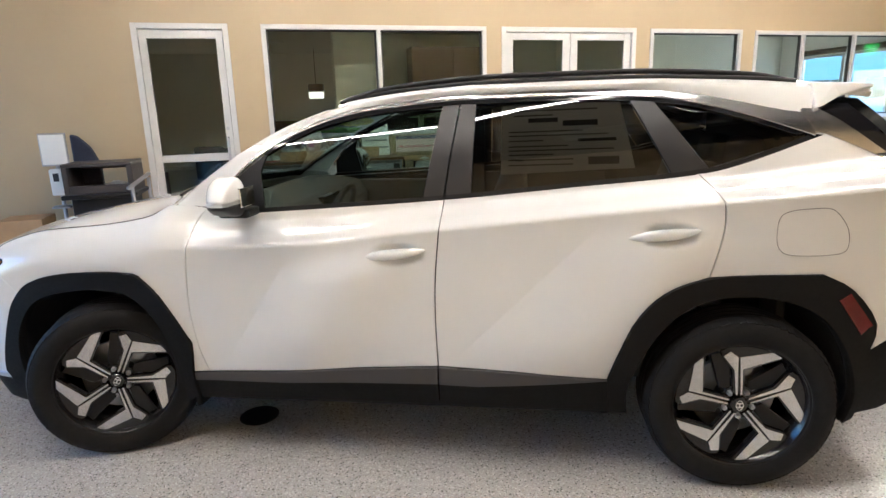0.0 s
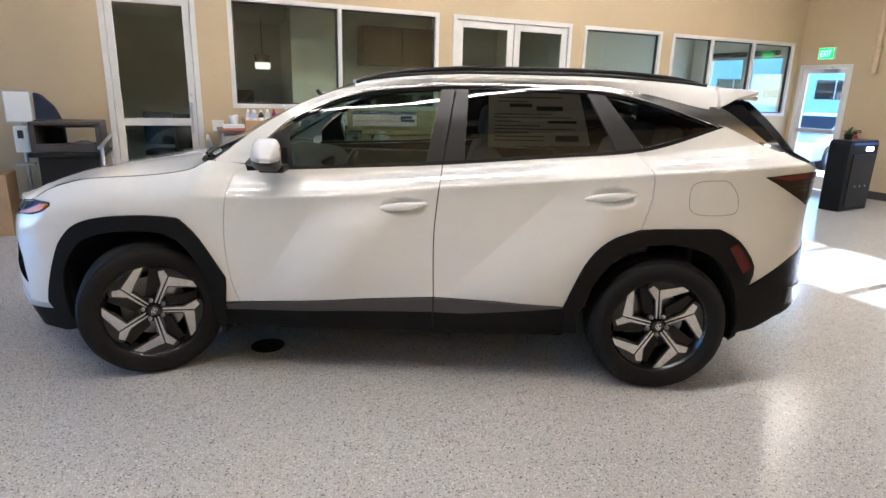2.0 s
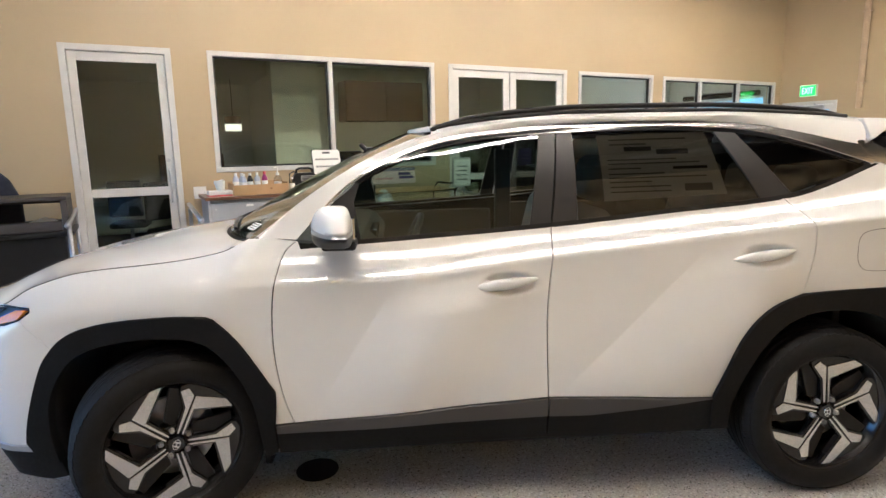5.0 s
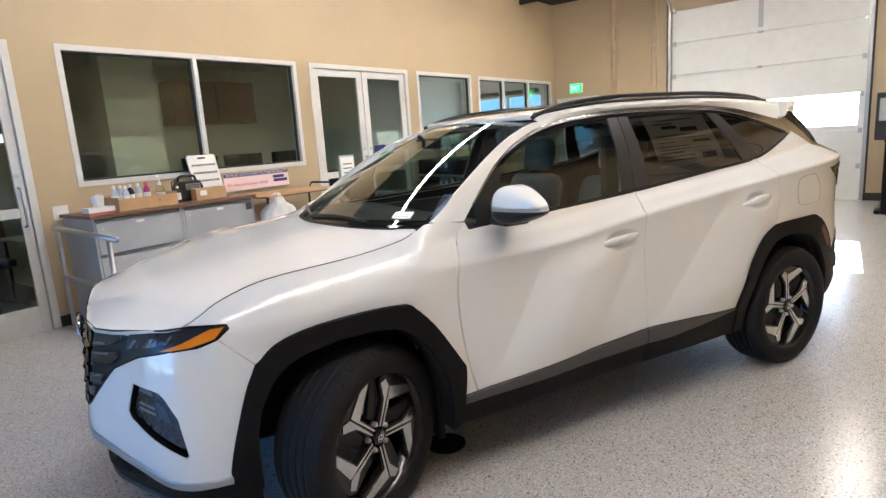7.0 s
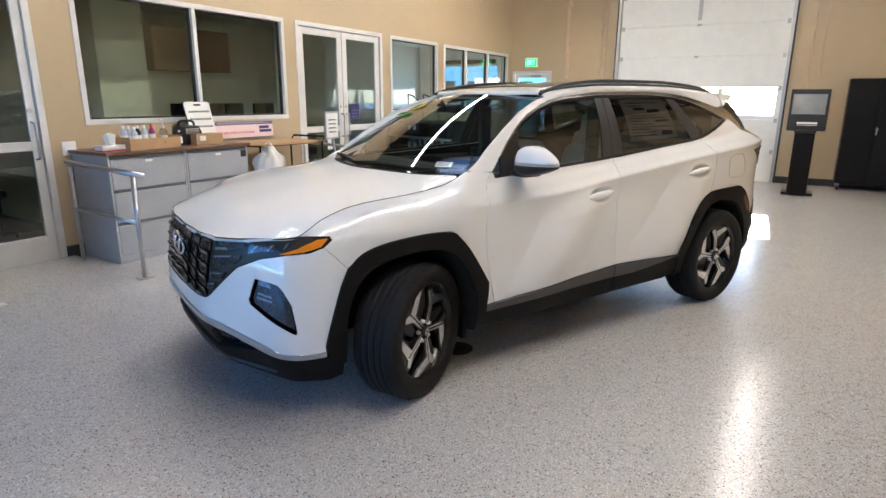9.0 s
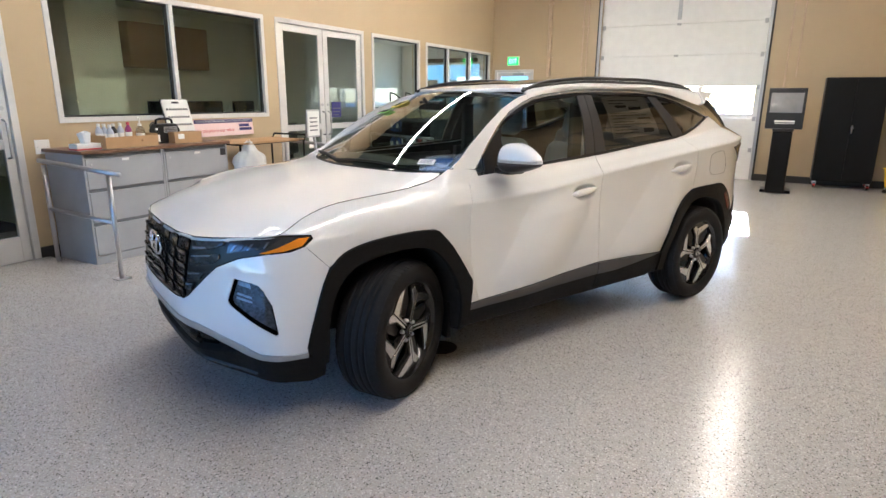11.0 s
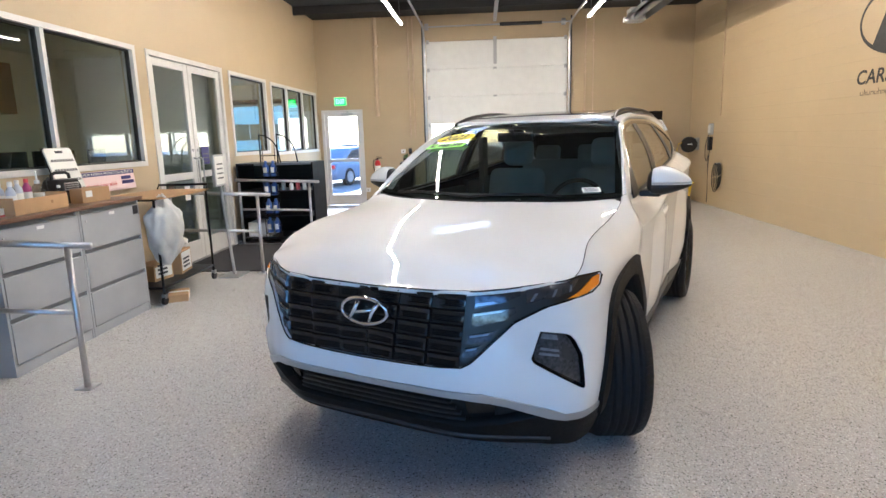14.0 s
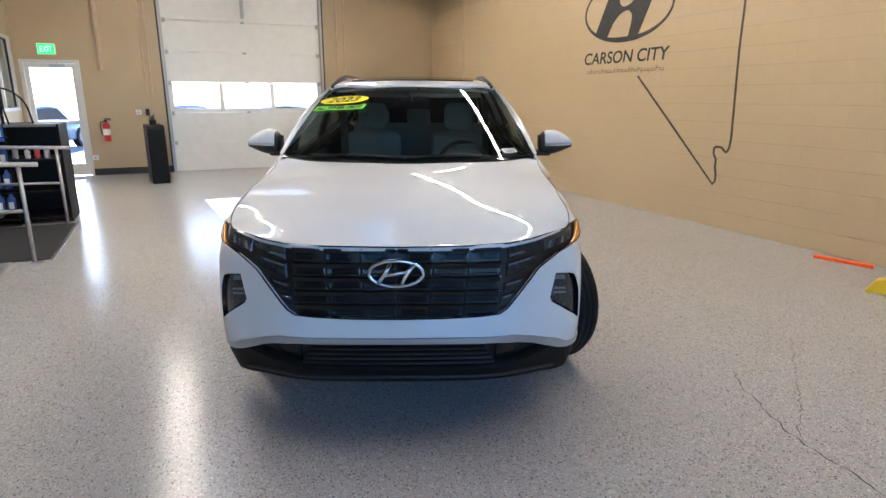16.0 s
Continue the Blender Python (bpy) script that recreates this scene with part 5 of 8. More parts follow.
    # roof rail
    pts = [(1.10, 0.575, 0.0), (1.18, 0.566, 0.012), (1.35, 0.552, 0.022), (1.8, 0.546, 0.026), (2.4, 0.546, 0.026), (2.8, 0.55, 0.020), (2.98, 0.56, 0.0)]
    line = [Vector((u, side * v, roof_z(u, v) + h - 0.004)) for u, v, h in rounded(pts, 6)]
    bm = tube(line, 0.0115, 10)
    part("roof_rail", bm, M_BLACK, car, "black roof rail", smooth=True)
    part("rail_foot", tube([Vector((u, side * 0.562, roof_z(u, 0.562) + 0.003)) for u in np.linspace(1.12, 2.98, 24)], 0.010, 8), M_BLACK, car, smooth=True)
    if side < 0:
        ring = rounded([(2.84, 1.02), (2.845, 1.09), (2.88, 1.118), (2.96, 1.127), (3.03, 1.122), (3.085, 1.06), (3.10, 1.0), (3.09, 0.965), (3.05, 0.952), (2.95, 0.948), (2.88, 0.955), (2.85, 0.98), (2.84, 1.02)], 4)
        ring = [(u, z + 0.018) for u, z in ring]
        # grey tube laid on the panel paints the shade in the fuel door gap
        part("fuel_gap_shade", tube([skirt(side, 0.0)(su(u), z) for u, z in ring], 0.0014, 5), M_SCREEN, car)
        paper = sheet("price_sheet", side_line([(1.81, 1.272), (2.34, 1.292), (2.29, 1.552), (1.81, 1.545)]), skirt(side, -0.016), M_PAPER, car, 0.08, 0.001, label="printed price sheet inside the rear window")
        for z, a, b, h, dark in ((1.520, 1.86, 2.20, 0.006, 0), (1.500, 1.86, 2.02, 0.006, 0), (1.475, 1.92, 2.04, 0.018, 1), (1.460, 2.06, 2.20, 0.022, 1), (1.436, 1.84, 2.14, 0.005, 0), (1.420, 1.84, 2.24, 0.005, 0), (1.400, 1.84, 1.98, 0.005, 0), (1.398, 2.12, 2.27, 0.012, 1),
                                (1.378, 1.84, 2.08, 0.005, 0), (1.362, 1.84, 2.26, 0.005, 0), (1.345, 1.84, 2.02, 0.005, 0), (1.325, 1.84, 2.10, 0.005, 0), (1.308, 2.16, 2.28, 0.030, 0), (1.305, 1.84, 2.10, 0.005, 0)):
            sheet("print", side_line([(a, z), (b, z + 0.012 * (b - a)), (b, z + 0.012 * (b - a) + h), (a, z + h)]), skirt(side, -0.0145), M_INK if dark else M_SCREEN, car, 0.1, 0)

# grille facets: dark chrome blocks in leaning columns on the curved nose, each with fine ribs
def on_nose(v, z, d):
    return skirt(-1 if v <= 0 else 1, d)(sv(abs(v)), z)


for r in range(5):
    z0, z1 = 0.600 + r * 0.0588, 0.600 + r * 0.0588 + 0.058
    for c in range(-4, 4):
        lean = lambda k, z: k * 0.150 + 0.11 * (z - 0.80) * (1 if k > 0 else -1 if k < 0 else 0)
        lim = 0.438 + 0.23 * (z0 - 0.63)
        edge_a = [max(min(lean(c, z), lim), -lim) + 0.0012 for z in (z0, z1)]
        edge_b = [max(min(lean(c + 1, z), lim), -lim) - 0.0012 for z in (z0, z1)]
        if min(edge_b[0] - edge_a[0], edge_b[1] - edge_a[1]) < 0.03:
            continue
        at = lambda q, h, d: on_nose(edge_a[0] + (edge_a[1] - edge_a[0]) * h + q * ((edge_b[0] + (edge_b[1] - edge_b[0]) * h) - (edge_a[0] + (edge_a[1] - edge_a[0]) * h)), z0 + (z1 - z0) * h, d)
        bm = bmesh.new()
        # up the block: lower lip, ribs sunk between smooth margins, broad leaning brow
        prof = [(0.0, -0.010, 0), (0.03, -0.006, 0), (0.20, -0.005, 0)]
        for k in range(4):
            h = 0.22 + 0.095 * k
            prof += [(h, -0.0045, -0.0022), (h + 0.03, -0.0045, 0.0), (h + 0.06, -0.0045, -0.0022)]
        prof += [(0.62, -0.004, 0), (0.70, -0.003, 0), (0.95, 0.003, 0), (1.0, 0.001, 0), (1.0, -0.018, 0)]
        cols = (0.0, 0.05, 0.15, 0.18, 0.5, 0.80, 0.83, 0.95, 1.0)
        n = len(cols) - 1
        # the end away from the middle stands proud, the other falls back
        slant = lambda q: 0.010 * ((q if c >= 0 else 1 - q) - 0.7) - (0.002 if q in (0.0, 1.0) else 0.0)
        grid = [[bm.verts.new(at(q, h, d + slant(q) - (0.006 if r == 4 else 0.0) + e * (1.0 if 0.1 < q < 0.9 else 0.0))) for q in cols] for h, d, e in prof]
        for p, q in zip(grid, grid[1:]):
            for k in range(n):
                bm.faces.new((p[k], p[k + 1], q[k + 1], q[k]))
        for k, e in ((0, 0.0), (n, 1.0)):
            cap = [row[k] for row in grid]
            back = [bm.verts.new(at(e, h, -0.021)) for h in (1.0, 0.0)]
            bm.faces.new(cap + back)
        bmesh.ops.recalc_face_normals(bm, faces=bm.faces[:])
        part("grille_block", bm, M_GRILLE, car)

# badge: chrome oval ring with a slanted letter-like figure
bx, BZ = -0.935, 0.797
ring = [Vector((bx - 0.016 + 0.05 * abs(0.128 * math.cos(t)) ** 2 * 4, -0.0 + 0.113 * math.cos(t), BZ + 0.056 * math.sin(t))) for t in [2 * math.pi * k / 48 for k in range(48)]]
badge = part("badge", tube(ring, 0.0085, 10, closed=True), M_CHROME, car, "chrome oval badge", smooth=True)
for sgn in (-1, 1):
    part("badge_bar", tube([(bx - 0.016, sgn * 0.05 + 0.026, BZ - 0.042), (bx - 0.020, sgn * 0.045, BZ), (bx - 0.016, sgn * 0.05 - 0.026, BZ + 0.042)], 0.010, 8), M_CHROME, badge, smooth=True)
part("badge_bar", tube([(bx - 0.018, 0.05, BZ - 0.010), (bx - 0.022, 0.0, BZ), (bx - 0.018, -0.05, BZ + 0.010)], 0.008, 8), M_CHROME, badge, smooth=True)

# bonnet
bonnet_c = smooth(pchip([(-0.955, 0.880), (-0.925, 0.893), (-0.90, 0.908), (-0.86, 0.922), (-0.80, 0.949), (-0.74, 0.981), (-0.68, 1.004), (-0.60, 1.022), (-0.30, 1.079), (0.0, 1.123), (0.32, 1.162)]), -0.955, 0.32, 0.05)
hood_soft = smooth(hood_cut, -0.955, 0.5, 0.11)
_rim = [skirt(1)(t, hood_cut(float(np.interp(t, _S, _p[:, 0]))) + 0.002) for t in np.linspace(sv(0.0), su(0.30), 170)]
_ru, _rv, _rz = [q.x for q in _rim], [q.y for q in _rim], [q.z for q in _rim]
hood_edge = lambda u: float(np.interp(u, _ru, _rz))
_wu = np.linspace(-0.95, 0.32, 160)
_wide = smooth(lambda x: float(np.interp(x, _ru, _rv)), -0.893, 0.30, 0.035)
_ww = [_wide(x) for x in _wu]


def bonnet_w(u):
    return max(float(np.interp(u, _wu, _ww)), 0.05)


def bonnet(u, v):
    q = min(abs(v) / bonnet_w(max(u, -0.905)), 1.0)
    soft = hood_soft(u)
    rim_v = max(float(np.interp(u, _ru, _rv)), 0.05)
    rim_z = bonnet_c(u) - (bonnet_c(u) - soft) * min(rim_v / bonnet_w(max(u, -0.905)), 1.0) ** 2.6
    z = bonnet_c(u) - (bonnet_c(u) - soft) * q ** 2.6 - (rim_z - hood_edge(u)) * min(abs(v) / rim_v, 1.0) ** 11
    fade = ease(-0.88, -0.55, u)
    z += 0.004 * fade * ease(0.60, 0.22, abs(v)) - 0.0012 * fade * ease(0.25, 0.0, abs(v))
    return Vector((u, v, z))


def screen_low(a):
    return Vector((0.115 + 0.27 * a * a, 0.79 * a, 1.146 + 0.012 * a * a))


def screen_top(a):
    return Vector((1.00 + 0.13 * a * a, 0.61 * a, 1.582 - 0.030 * a * a))


def screen(a, b, lift=0.0):
    p, q = screen_low(a), screen_top(a)
    n = Vector((-0.50, 0.12 * a, 0.86)).normalized()
    return p.lerp(q, b) + n * (0.014 * 4 * b * (1 - b) + 0.012 * (1 - a * a) * b * (1 - b) * 4 + lift)


right = [(q.x, q.y - 0.002) for q in _rim[1:]]
rear = [(screen_low(v / 0.79).x - 0.022, v) for v in np.linspace(0.75, -0.75, 20)]
sheet("bonnet", [(_rim[0].x, 0.0)] + right + rear + [(u, -w) for u, w in reversed(right)], bonnet, M_PAINT, car, 0.017, 0.02)
for side in (-1, 1):
    # black tube paints the shade in the gap beside the bonnet
    part("bonnet_gap_shade", tube([Vector((q.x, side * (q.y + 0.001), q.z - 0.001)) for q in _rim if q.x > -0.60], 0.0017, 6), M_LINER, car, smooth=True)
cowl_a = [Vector((screen_low(a).x - 0.032, 0.775 * a, bonnet(screen_low(a).x - 0.032, 0.775 * a).z - 0.012)) for a in np.linspace(-1, 1, 24)]
ribbon("cowl", cowl_a, [screen(a, 0.03) for a in np.linspace(-1, 1, 24)], M_CLAD, car, 3)
ws = sheet("windscreen", [(-0.985, 0.0), (0.985, 0.0), (0.985, 1.0), (-0.985, 1.0)], screen, M_WSGLASS, car, 0.05, 0)
for a0, a1, b0, b1 in ((-0.985, 0.985, -0.01, 0.045), (-0.985, 0.985, 0.968, 1.0), (-0.99, -0.945, 0.045, 0.955), (0.945, 0.99, 0.045, 0.955)):
    sheet("screen_band", [(a0, b0), (a1, b0), (a1, b1), (a0, b1)], lambda a, b: screen(a, b, -0.003), M_BLACKGLOSS, car, 0.05, 0)
for side in (-1, 1):
    outer = [skirt(side)(su(u), z) for u, z in rounded([(0.40, 1.17), (0.54, 1.285), (0.70, 1.392), (0.865, 1.482), (1.03, 1.545), (1.10, 1.556), (1.16, 1.567)], 5)]
    inner = [screen(side * 0.99, b, 0.004) for b in np.linspace(0, 1.0, 31)]
    ribbon("screen_pillar", resample(outer, 30), resample(inner, 30), M_PAINT, car, 5, 0.012)
for a0, a1 in ((0.72, 0.02), (0.02, -0.62)):
    part("wiper", tube([screen(a, 0.018 + 0.025 * math.sin(math.pi * k / 12), 0.010) for k, a in enumerate(np.linspace(a0, a1, 13))], 0.008, 6), M_BLACK, car)

# roof with a dark glass panel, aerial and spoiler
us = np.linspace(1.12, 3.25, 40)
front = [(screen_top(a).x + 0.004, 0.605 * a) for a in np.linspace(-0.98, 0.98, 24)]
poly = front + [(u, edge(u)) for u in us] + [(3.30, 0.4), (3.315, 0.0), (3.30, -0.4)] + [(u, -edge(u)) for u in us[::-1]]
sheet("roof", poly, lambda u, v: Vector((u, v, roof_z(u, v))), M_PAINT, car, 0.05, 0.022)
sheet("roof_glass", [(1.25, -0.45), (1.25, 0.45), (2.35, 0.45), (2.35, -0.45)], lambda u, v: Vector((u, v, roof_z(u, v) + 0.006)), M_BLACKGLOSS, car, 0.06, 0.01, label="dark glass sunroof panel")
fin = [(2.86, 0.0), (3.06, 0.0), (3.05, 0.045), (3.02, 0.06), (2.96, 0.045)]
part("aerial_fin", prism([(u, z) for u, z in fin], 0.03, Matrix.Translation((0, 0.015, 1.585)) @ Matrix.Rotation(radians(90), 4, 'X'), 0.006), M_BLACK, car, "shark fin aerial")
bm = prism([(3.02, 1.602), (3.10, 1.600), (3.18, 1.596), (3.245, 1.590), (3.252, 1.580), (3.228, 1.568), (3.12, 1.545), (3.05, 1.512), (3.02, 1.50)], 1.22, Matrix.Translation((0, 0.61, 0)) @ Matrix.Rotation(radians(90), 4, 'X'), 0.008)
for v in bm.verts:
    v.co.y *= 1 + (0.01 + 0.09 * ease(1.60, 1.50, v.co.z)) * ease(3.25, 3.02, v.co.x)
part("spoiler", bm, M_PAINT, car, "white roof spoiler")
rg_a = [Vector((3.22 - 0.02 * (a * a), 0.60 * a, 1.555 - 0.02 * a * a)) for a in np.linspace(-1, 1, 16)]
rg_b = [Vector((3.62 - 0.10 * a * a, 0.66 * a, 1.205)) for a in np.linspace(-1, 1, 16)]
ribbon("rear_window", rg_a, rg_b, M_BLACKGLOSS, car, 4, 0.02)

# black shell added so that the seams look shaded, floor pan and wheel houses
for side in (-1, 1):
    fl = skirt(side, -0.04)
    shell_poly = [(su(-0.36), 0.80), (su(-0.45), 0.90), (su(-0.3), 1.02), (su(0.1), 1.05), (su(0.45), 1.12)] + side_line([(u, BELT(u) - 0.01) for u in np.linspace(0.6, 3.0, 20)]) + [(su(3.3), 1.25), (su(3.58), 1.15), (su(3.58), 0.5), (su(3.25), 0.36)] \
        + side_line(OPEN_R[::-1]) + [(su(2.3), 0.28), (su(0.4), 0.28)] + side_line([p for p in OPEN_F[::-1] if p[0] > -0.36])
    sheet("seam_backing", shell_poly, fl, M_LINER, car, 0.04, 0)
    for cu, arch in ((0.0, OPEN_F), (2.755, OPEN_R)):
        outer = [skirt(side, 0.0)(su(u), z) for u, z in arch]
        inn = [Vector((p.x, side * 0.42, p.z)) for p in outer]
        ribbon("wheel_house", outer, inn, M_LINER, car, 1)
        bm = bmesh.new()
        bm.faces.new([bm.verts.new(q) for q in inn])
        part("wheel_house_wall", bm, M_LINER, car)
part("floor_pan", boxes([(-0.62, -0.41, 0.25, 3.35, 0.41, 0.36), (0.42, -0.78, 0.23, 2.28, 0.78, 0.34), (-0.74, -0.40, 0.34, 0.40, 0.40, 0.86)], 0.02), M_LINER, car)
for u in (0.47, 2.25):
    for v in (-0.78, 0.78):
        part("jacking_lug", prism([(u - 0.025, 0.0), (u + 0.025, 0.0), (u + 0.012, -0.045), (u - 0.012, -0.045)], 0.03, Matrix.Translation((0, v + 0.015, 0.29)) @ Matrix.Rotation(radians(90), 4, 'X')), M_CLAD, car)
for v in (-0.62, 0.62):
    part("mud_guard", box(0.36, v - 0.18, 0.20, 0.39, v + 0.18, 0.42, 0.008), M_CLAD, car)
tip = tube([(3.40, -0.52, 0.33), (3.60, -0.53, 0.34)], 0.036, 14)
part("exhaust_tip", tip, M_CHROME, car, "chrome exhaust tip", smooth=True)


# wheels
def wheel_parts(parent, m, outward):
    """Tyre, rim, five forked spokes, disc and cap; the axle lies along y and the face looks to outward * y."""
    R, w = 0.366, 0.118
    wheel = part("wheel", lathe([(0.258, -w + 0.012), (0.271, -w + 0.004), (0.262, -0.06), (0.225, -0.02), (0.225, 0.04), (0.264, 0.10), (0.271, w - 0.006), (0.262, w - 0.002), (0.252, w - 0.012), (0.230, 0.06), (0.21, 0.0), (0.21, -0.08), (0.250, -w + 0.012), (0.258, -w + 0.012)], 48), M_RIMBLACK, parent, smooth=True, m=m)
    prof = [(0.255, -w + 0.006), (0.274, -w - 0.004), (0.31, -w - 0.012), (0.340, -w - 0.004), (0.354, -w + 0.012), (0.362, -0.088)]
    for g in (-0.058, -0.02, 0.02, 0.058):
        prof += [(0.366, g - 0.013), (0.366, g - 0.0062), (0.355, g - 0.005), (0.355, g + 0.005), (0.366, g + 0.0062), (0.366, g + 0.013)]
    prof += [(0.362, 0.088), (0.354, w - 0.012), (0.340, w + 0.004), (0.31, w + 0.012), (0.274, w + 0.004), (0.255, w - 0.006)]
    bm = lathe(prof + [prof[0]], 96)
    tyre = part("tyre", bm, M_TYRE, wheel, "black tyre with grooved tread", smooth=True)
    # shoulder tread blocks
    bm = bmesh.new()
    for k in range(72):
        a = 2 * math.pi * k / 72
        for sg in (-1, 1):
            own = bmesh.new()
            bmesh.ops.create_cube(own, size=1.0, matrix=Matrix.Rotation(a, 4, 'Z') @ Matrix.Translation((0.3535, 0, sg * 0.097)) @ Matrix.Rotation(-sg * 0.42, 4, 'Y') @ Matrix.Rotation(0.25 * sg, 4, 'X') @ Matrix.Diagonal((0.010, 0.0272, 0.036, 1)))
            joined(bm, own)
    part("tread_block", bm, M_TYRE, tyre)["kind"] = "stuff"
    o = outward
    part("brake_disc", lathe([(0.06, -0.02), (0.165, -0.02), (0.165, 0.005), (0.06, 0.005)], 40), M_DISC, wheel, smooth=False)
    part("caliper", prism([(0.09, -0.07), (0.175, -0.085), (0.19, 0.0), (0.175, 0.085), (0.09, 0.07)], 0.07, Matrix.Translation((0, 0, -0.03)), 0.008), M_DISC, wheel)
    part("hub_drum", cyl((0, 0, -0.05), (0, 0, 0.075), 0.072, seg=30), M_RIMBLACK, wheel)
    for k in range(5):
        rot = Matrix.Rotation(2 * math.pi * k / 5, 4, 'Z')

        def at(z):
            return rot @ Matrix.Translation((0, 0, z)) @ Matrix.Diagonal((1.09, 1.09, 1, 1))
        c = 0.2335
        spoke = part("spoke", prism([(c * x, c * y) for x, y in ((0.17, -0.075), (0.565, -0.085), (0.725, -0.665), (0.87, -0.50), (0.985, -0.12), (0.985, 0.12), (0.90, 0.25), (0.81, 0.25), (0.565, 0.10), (0.17, 0.075))], 0.030, at(0.060), 0.003), M_RIMBLACK, wheel)
        # machined faces: two thin lines from the hub, one ending in a long blade along the rim, the other in a short one
        part("machined_face", prism([(c * x, c * y) for x, y in ((0.16, -0.022), (0.16, -0.048), (0.585, -0.056), (0.757, -0.64), (0.848, -0.49), (0.79, -0.012))], 0.004, at(0.0905), 0.0008), M_RIMFACE, spoke, "machined silver face")
        part("machined_face", prism([(c * x, c * y) for x, y in ((0.16, 0.022), (0.79, 0.012), (0.891, 0.128), (0.818, 0.226), (0.583, 0.072), (0.16, 0.048))], 0.004, at(0.0905), 0.0008), M_RIMFACE, spoke, "machined silver face")
        part("blade", prism([(0.05, 0.024), (0.145, 0.022), (0.195, 0.058), (0.190, 0.092), (0.060, 0.064)], 0.022, at(0.048), 0.003), M_BLACK, wheel)
        arc = [(0.243 * math.cos(t), 0.243 * math.sin(t)) for t in np.linspace(0.27, 0.60, 8)]
        part("rim_line", prism(arc + [(x * 0.978, y * 0.978) for x, y in reversed(arc)], 0.004, at(0.086)), M_RIMFACE, spoke)
        part("lug_nut", lathe([(0.0105, 0.0), (0.0105, 0.014), (0.007, 0.02), (0.0, 0.02)], 6, m=rot @ Matrix.Rotation(0.63, 4, 'Z') @ Matrix.Translation((0.055, 0, 0.076))), M_STEEL, wheel)
    cap = part("centre_cap", lathe([(0.034, 0.07), (0.034, 0.096), (0.030, 0.100), (0.0, 0.101)], 28), M_BLACKGLOSS, wheel, smooth=False)
    part("cap_ring", tube([(0.020 * math.cos(t), 0.013 * math.sin(t), 0.102) for t in [2 * math.pi * k / 24 for k in range(24)]], 0.0022, 6, closed=True), M_CHROME, cap)
    part("cap_bar", boxes([(-0.011, -0.010, 0.101, -0.006, 0.010, 0.104), (0.006, -0.010, 0.101, 0.011, 0.010, 0.104), (-0.006, -0.002, 0.101, 0.006, 0.003, 0.104)]), M_CHROME, cap)
    return wheel


STEER = 26.0
for u in (0.0, 2.755):
    for side in (-1, 1):
        turn = Matrix.Rotation(radians(STEER if u == 0 else 0), 4, 'Z')
        face = Matrix.Rotation(radians(90 if side < 0 else -90), 4, 'X')
        spin = Matrix.Rotation(radians(65 if u == 0 else 94), 4, 'Z')
        wheel_parts(car, Matrix.Translation((u, side * 0.806, 0.362)) @ turn @ face @ spin, side)

# cabin
def cushion(x0, y0, z0, x1, y1, z1, name, mat, m=None, r=0.05):
    bm = box(x0, y0, z0, x1, y1, z1, r, 4)
    if m is not None:
        bm.transform(m)
    return part(name, bm, mat, car, smooth=True)


for v in (-0.37, 0.37):
    cushion(1.20, v - 0.25, 0.55, 1.72, v + 0.25, 0.72, "seat_base", M_SEAT)
    cushion(0, v - 0.24, 0, 0.16, v + 0.24, 0.60, "seat_back", M_SEAT, Matrix.Translation((1.64, 0, 0.66)) @ Matrix.Rotation(radians(14), 4, 'Y'), 0.075)
    cushion(0, v - 0.125, 0, 0.13, v + 0.125, 0.22, "head_rest", M_SEAT, Matrix.Translation((1.80, 0, 1.255)) @ Matrix.Rotation(radians(10), 4, 'Y'), 0.06)
cushion(2.15, -0.66, 0.55, 2.65, 0.66, 0.74, "rear_seat_base", M_SEAT)
cushion(0, -0.66, 0, 0.16, 0.66, 0.60, "rear_seat_back", M_SEAT, Matrix.Translation((2.58, 0, 0.70)) @ Matrix.Rotation(radians(18), 4, 'Y'))
for v in (-0.42, 0.0, 0.42):
    cushion(0, v - 0.12, 0, 0.10, v + 0.12, 0.16, "rear_head_rest", M_SEAT, Matrix.Translation((2.79, 0, 1.24)) @ Matrix.Rotation(radians(10), 4, 'Y'), 0.04)
part("dashboard", prism([(0.30, 0.60), (0.30, 1.10), (0.50, 1.145), (0.78, 1.115), (0.86, 1.03), (0.80, 0.78), (0.70, 0.60)], 1.46, Matrix.Translation((0, 0.73, 0)) @ Matrix.Rotation(radians(90), 4, 'X'), 0.03), M_CABIN, car)
part("display_screen", box(0.80, -0.14, 0.97, 0.84, 0.14, 1.10, 0.006), M_BLACKGLOSS, car, "black centre display")
part("console", box(0.85, -0.12, 0.40, 1.75, 0.12, 0.78, 0.03), M_CABIN, car)
wm = Matrix.Translation((0.98, -0.37, 1.02)) @ Matrix.Rotation(radians(-66), 4, 'Y')
bm = tube([(0.185 * math.cos(t), 0.185 * math.sin(t), 0) for t in [2 * math.pi * k / 40 for k in range(40)]], 0.015, 10, closed=True)
lathe([(0.0, -0.02), (0.07, -0.02), (0.075, 0.0), (0.06, 0.02), (0.0, 0.024)], 20, bm)
box(-0.02, -0.18, -0.01, 0.02, 0.18, 0.01, 0.005, bm=bm)
bm.transform(wm)
part("steering_wheel", bm, M_CABIN, car, "black steering wheel", smooth=True)
part("cabin_mirror", box(0.80, -0.12, 1.455, 0.84, 0.12, 1.515, 0.012), M_BLACK, car)
part("mirror_stem", tube([(0.80, 0, 1.49), (0.76, 0, 1.53)], 0.012, 8), M_BLACK, car)
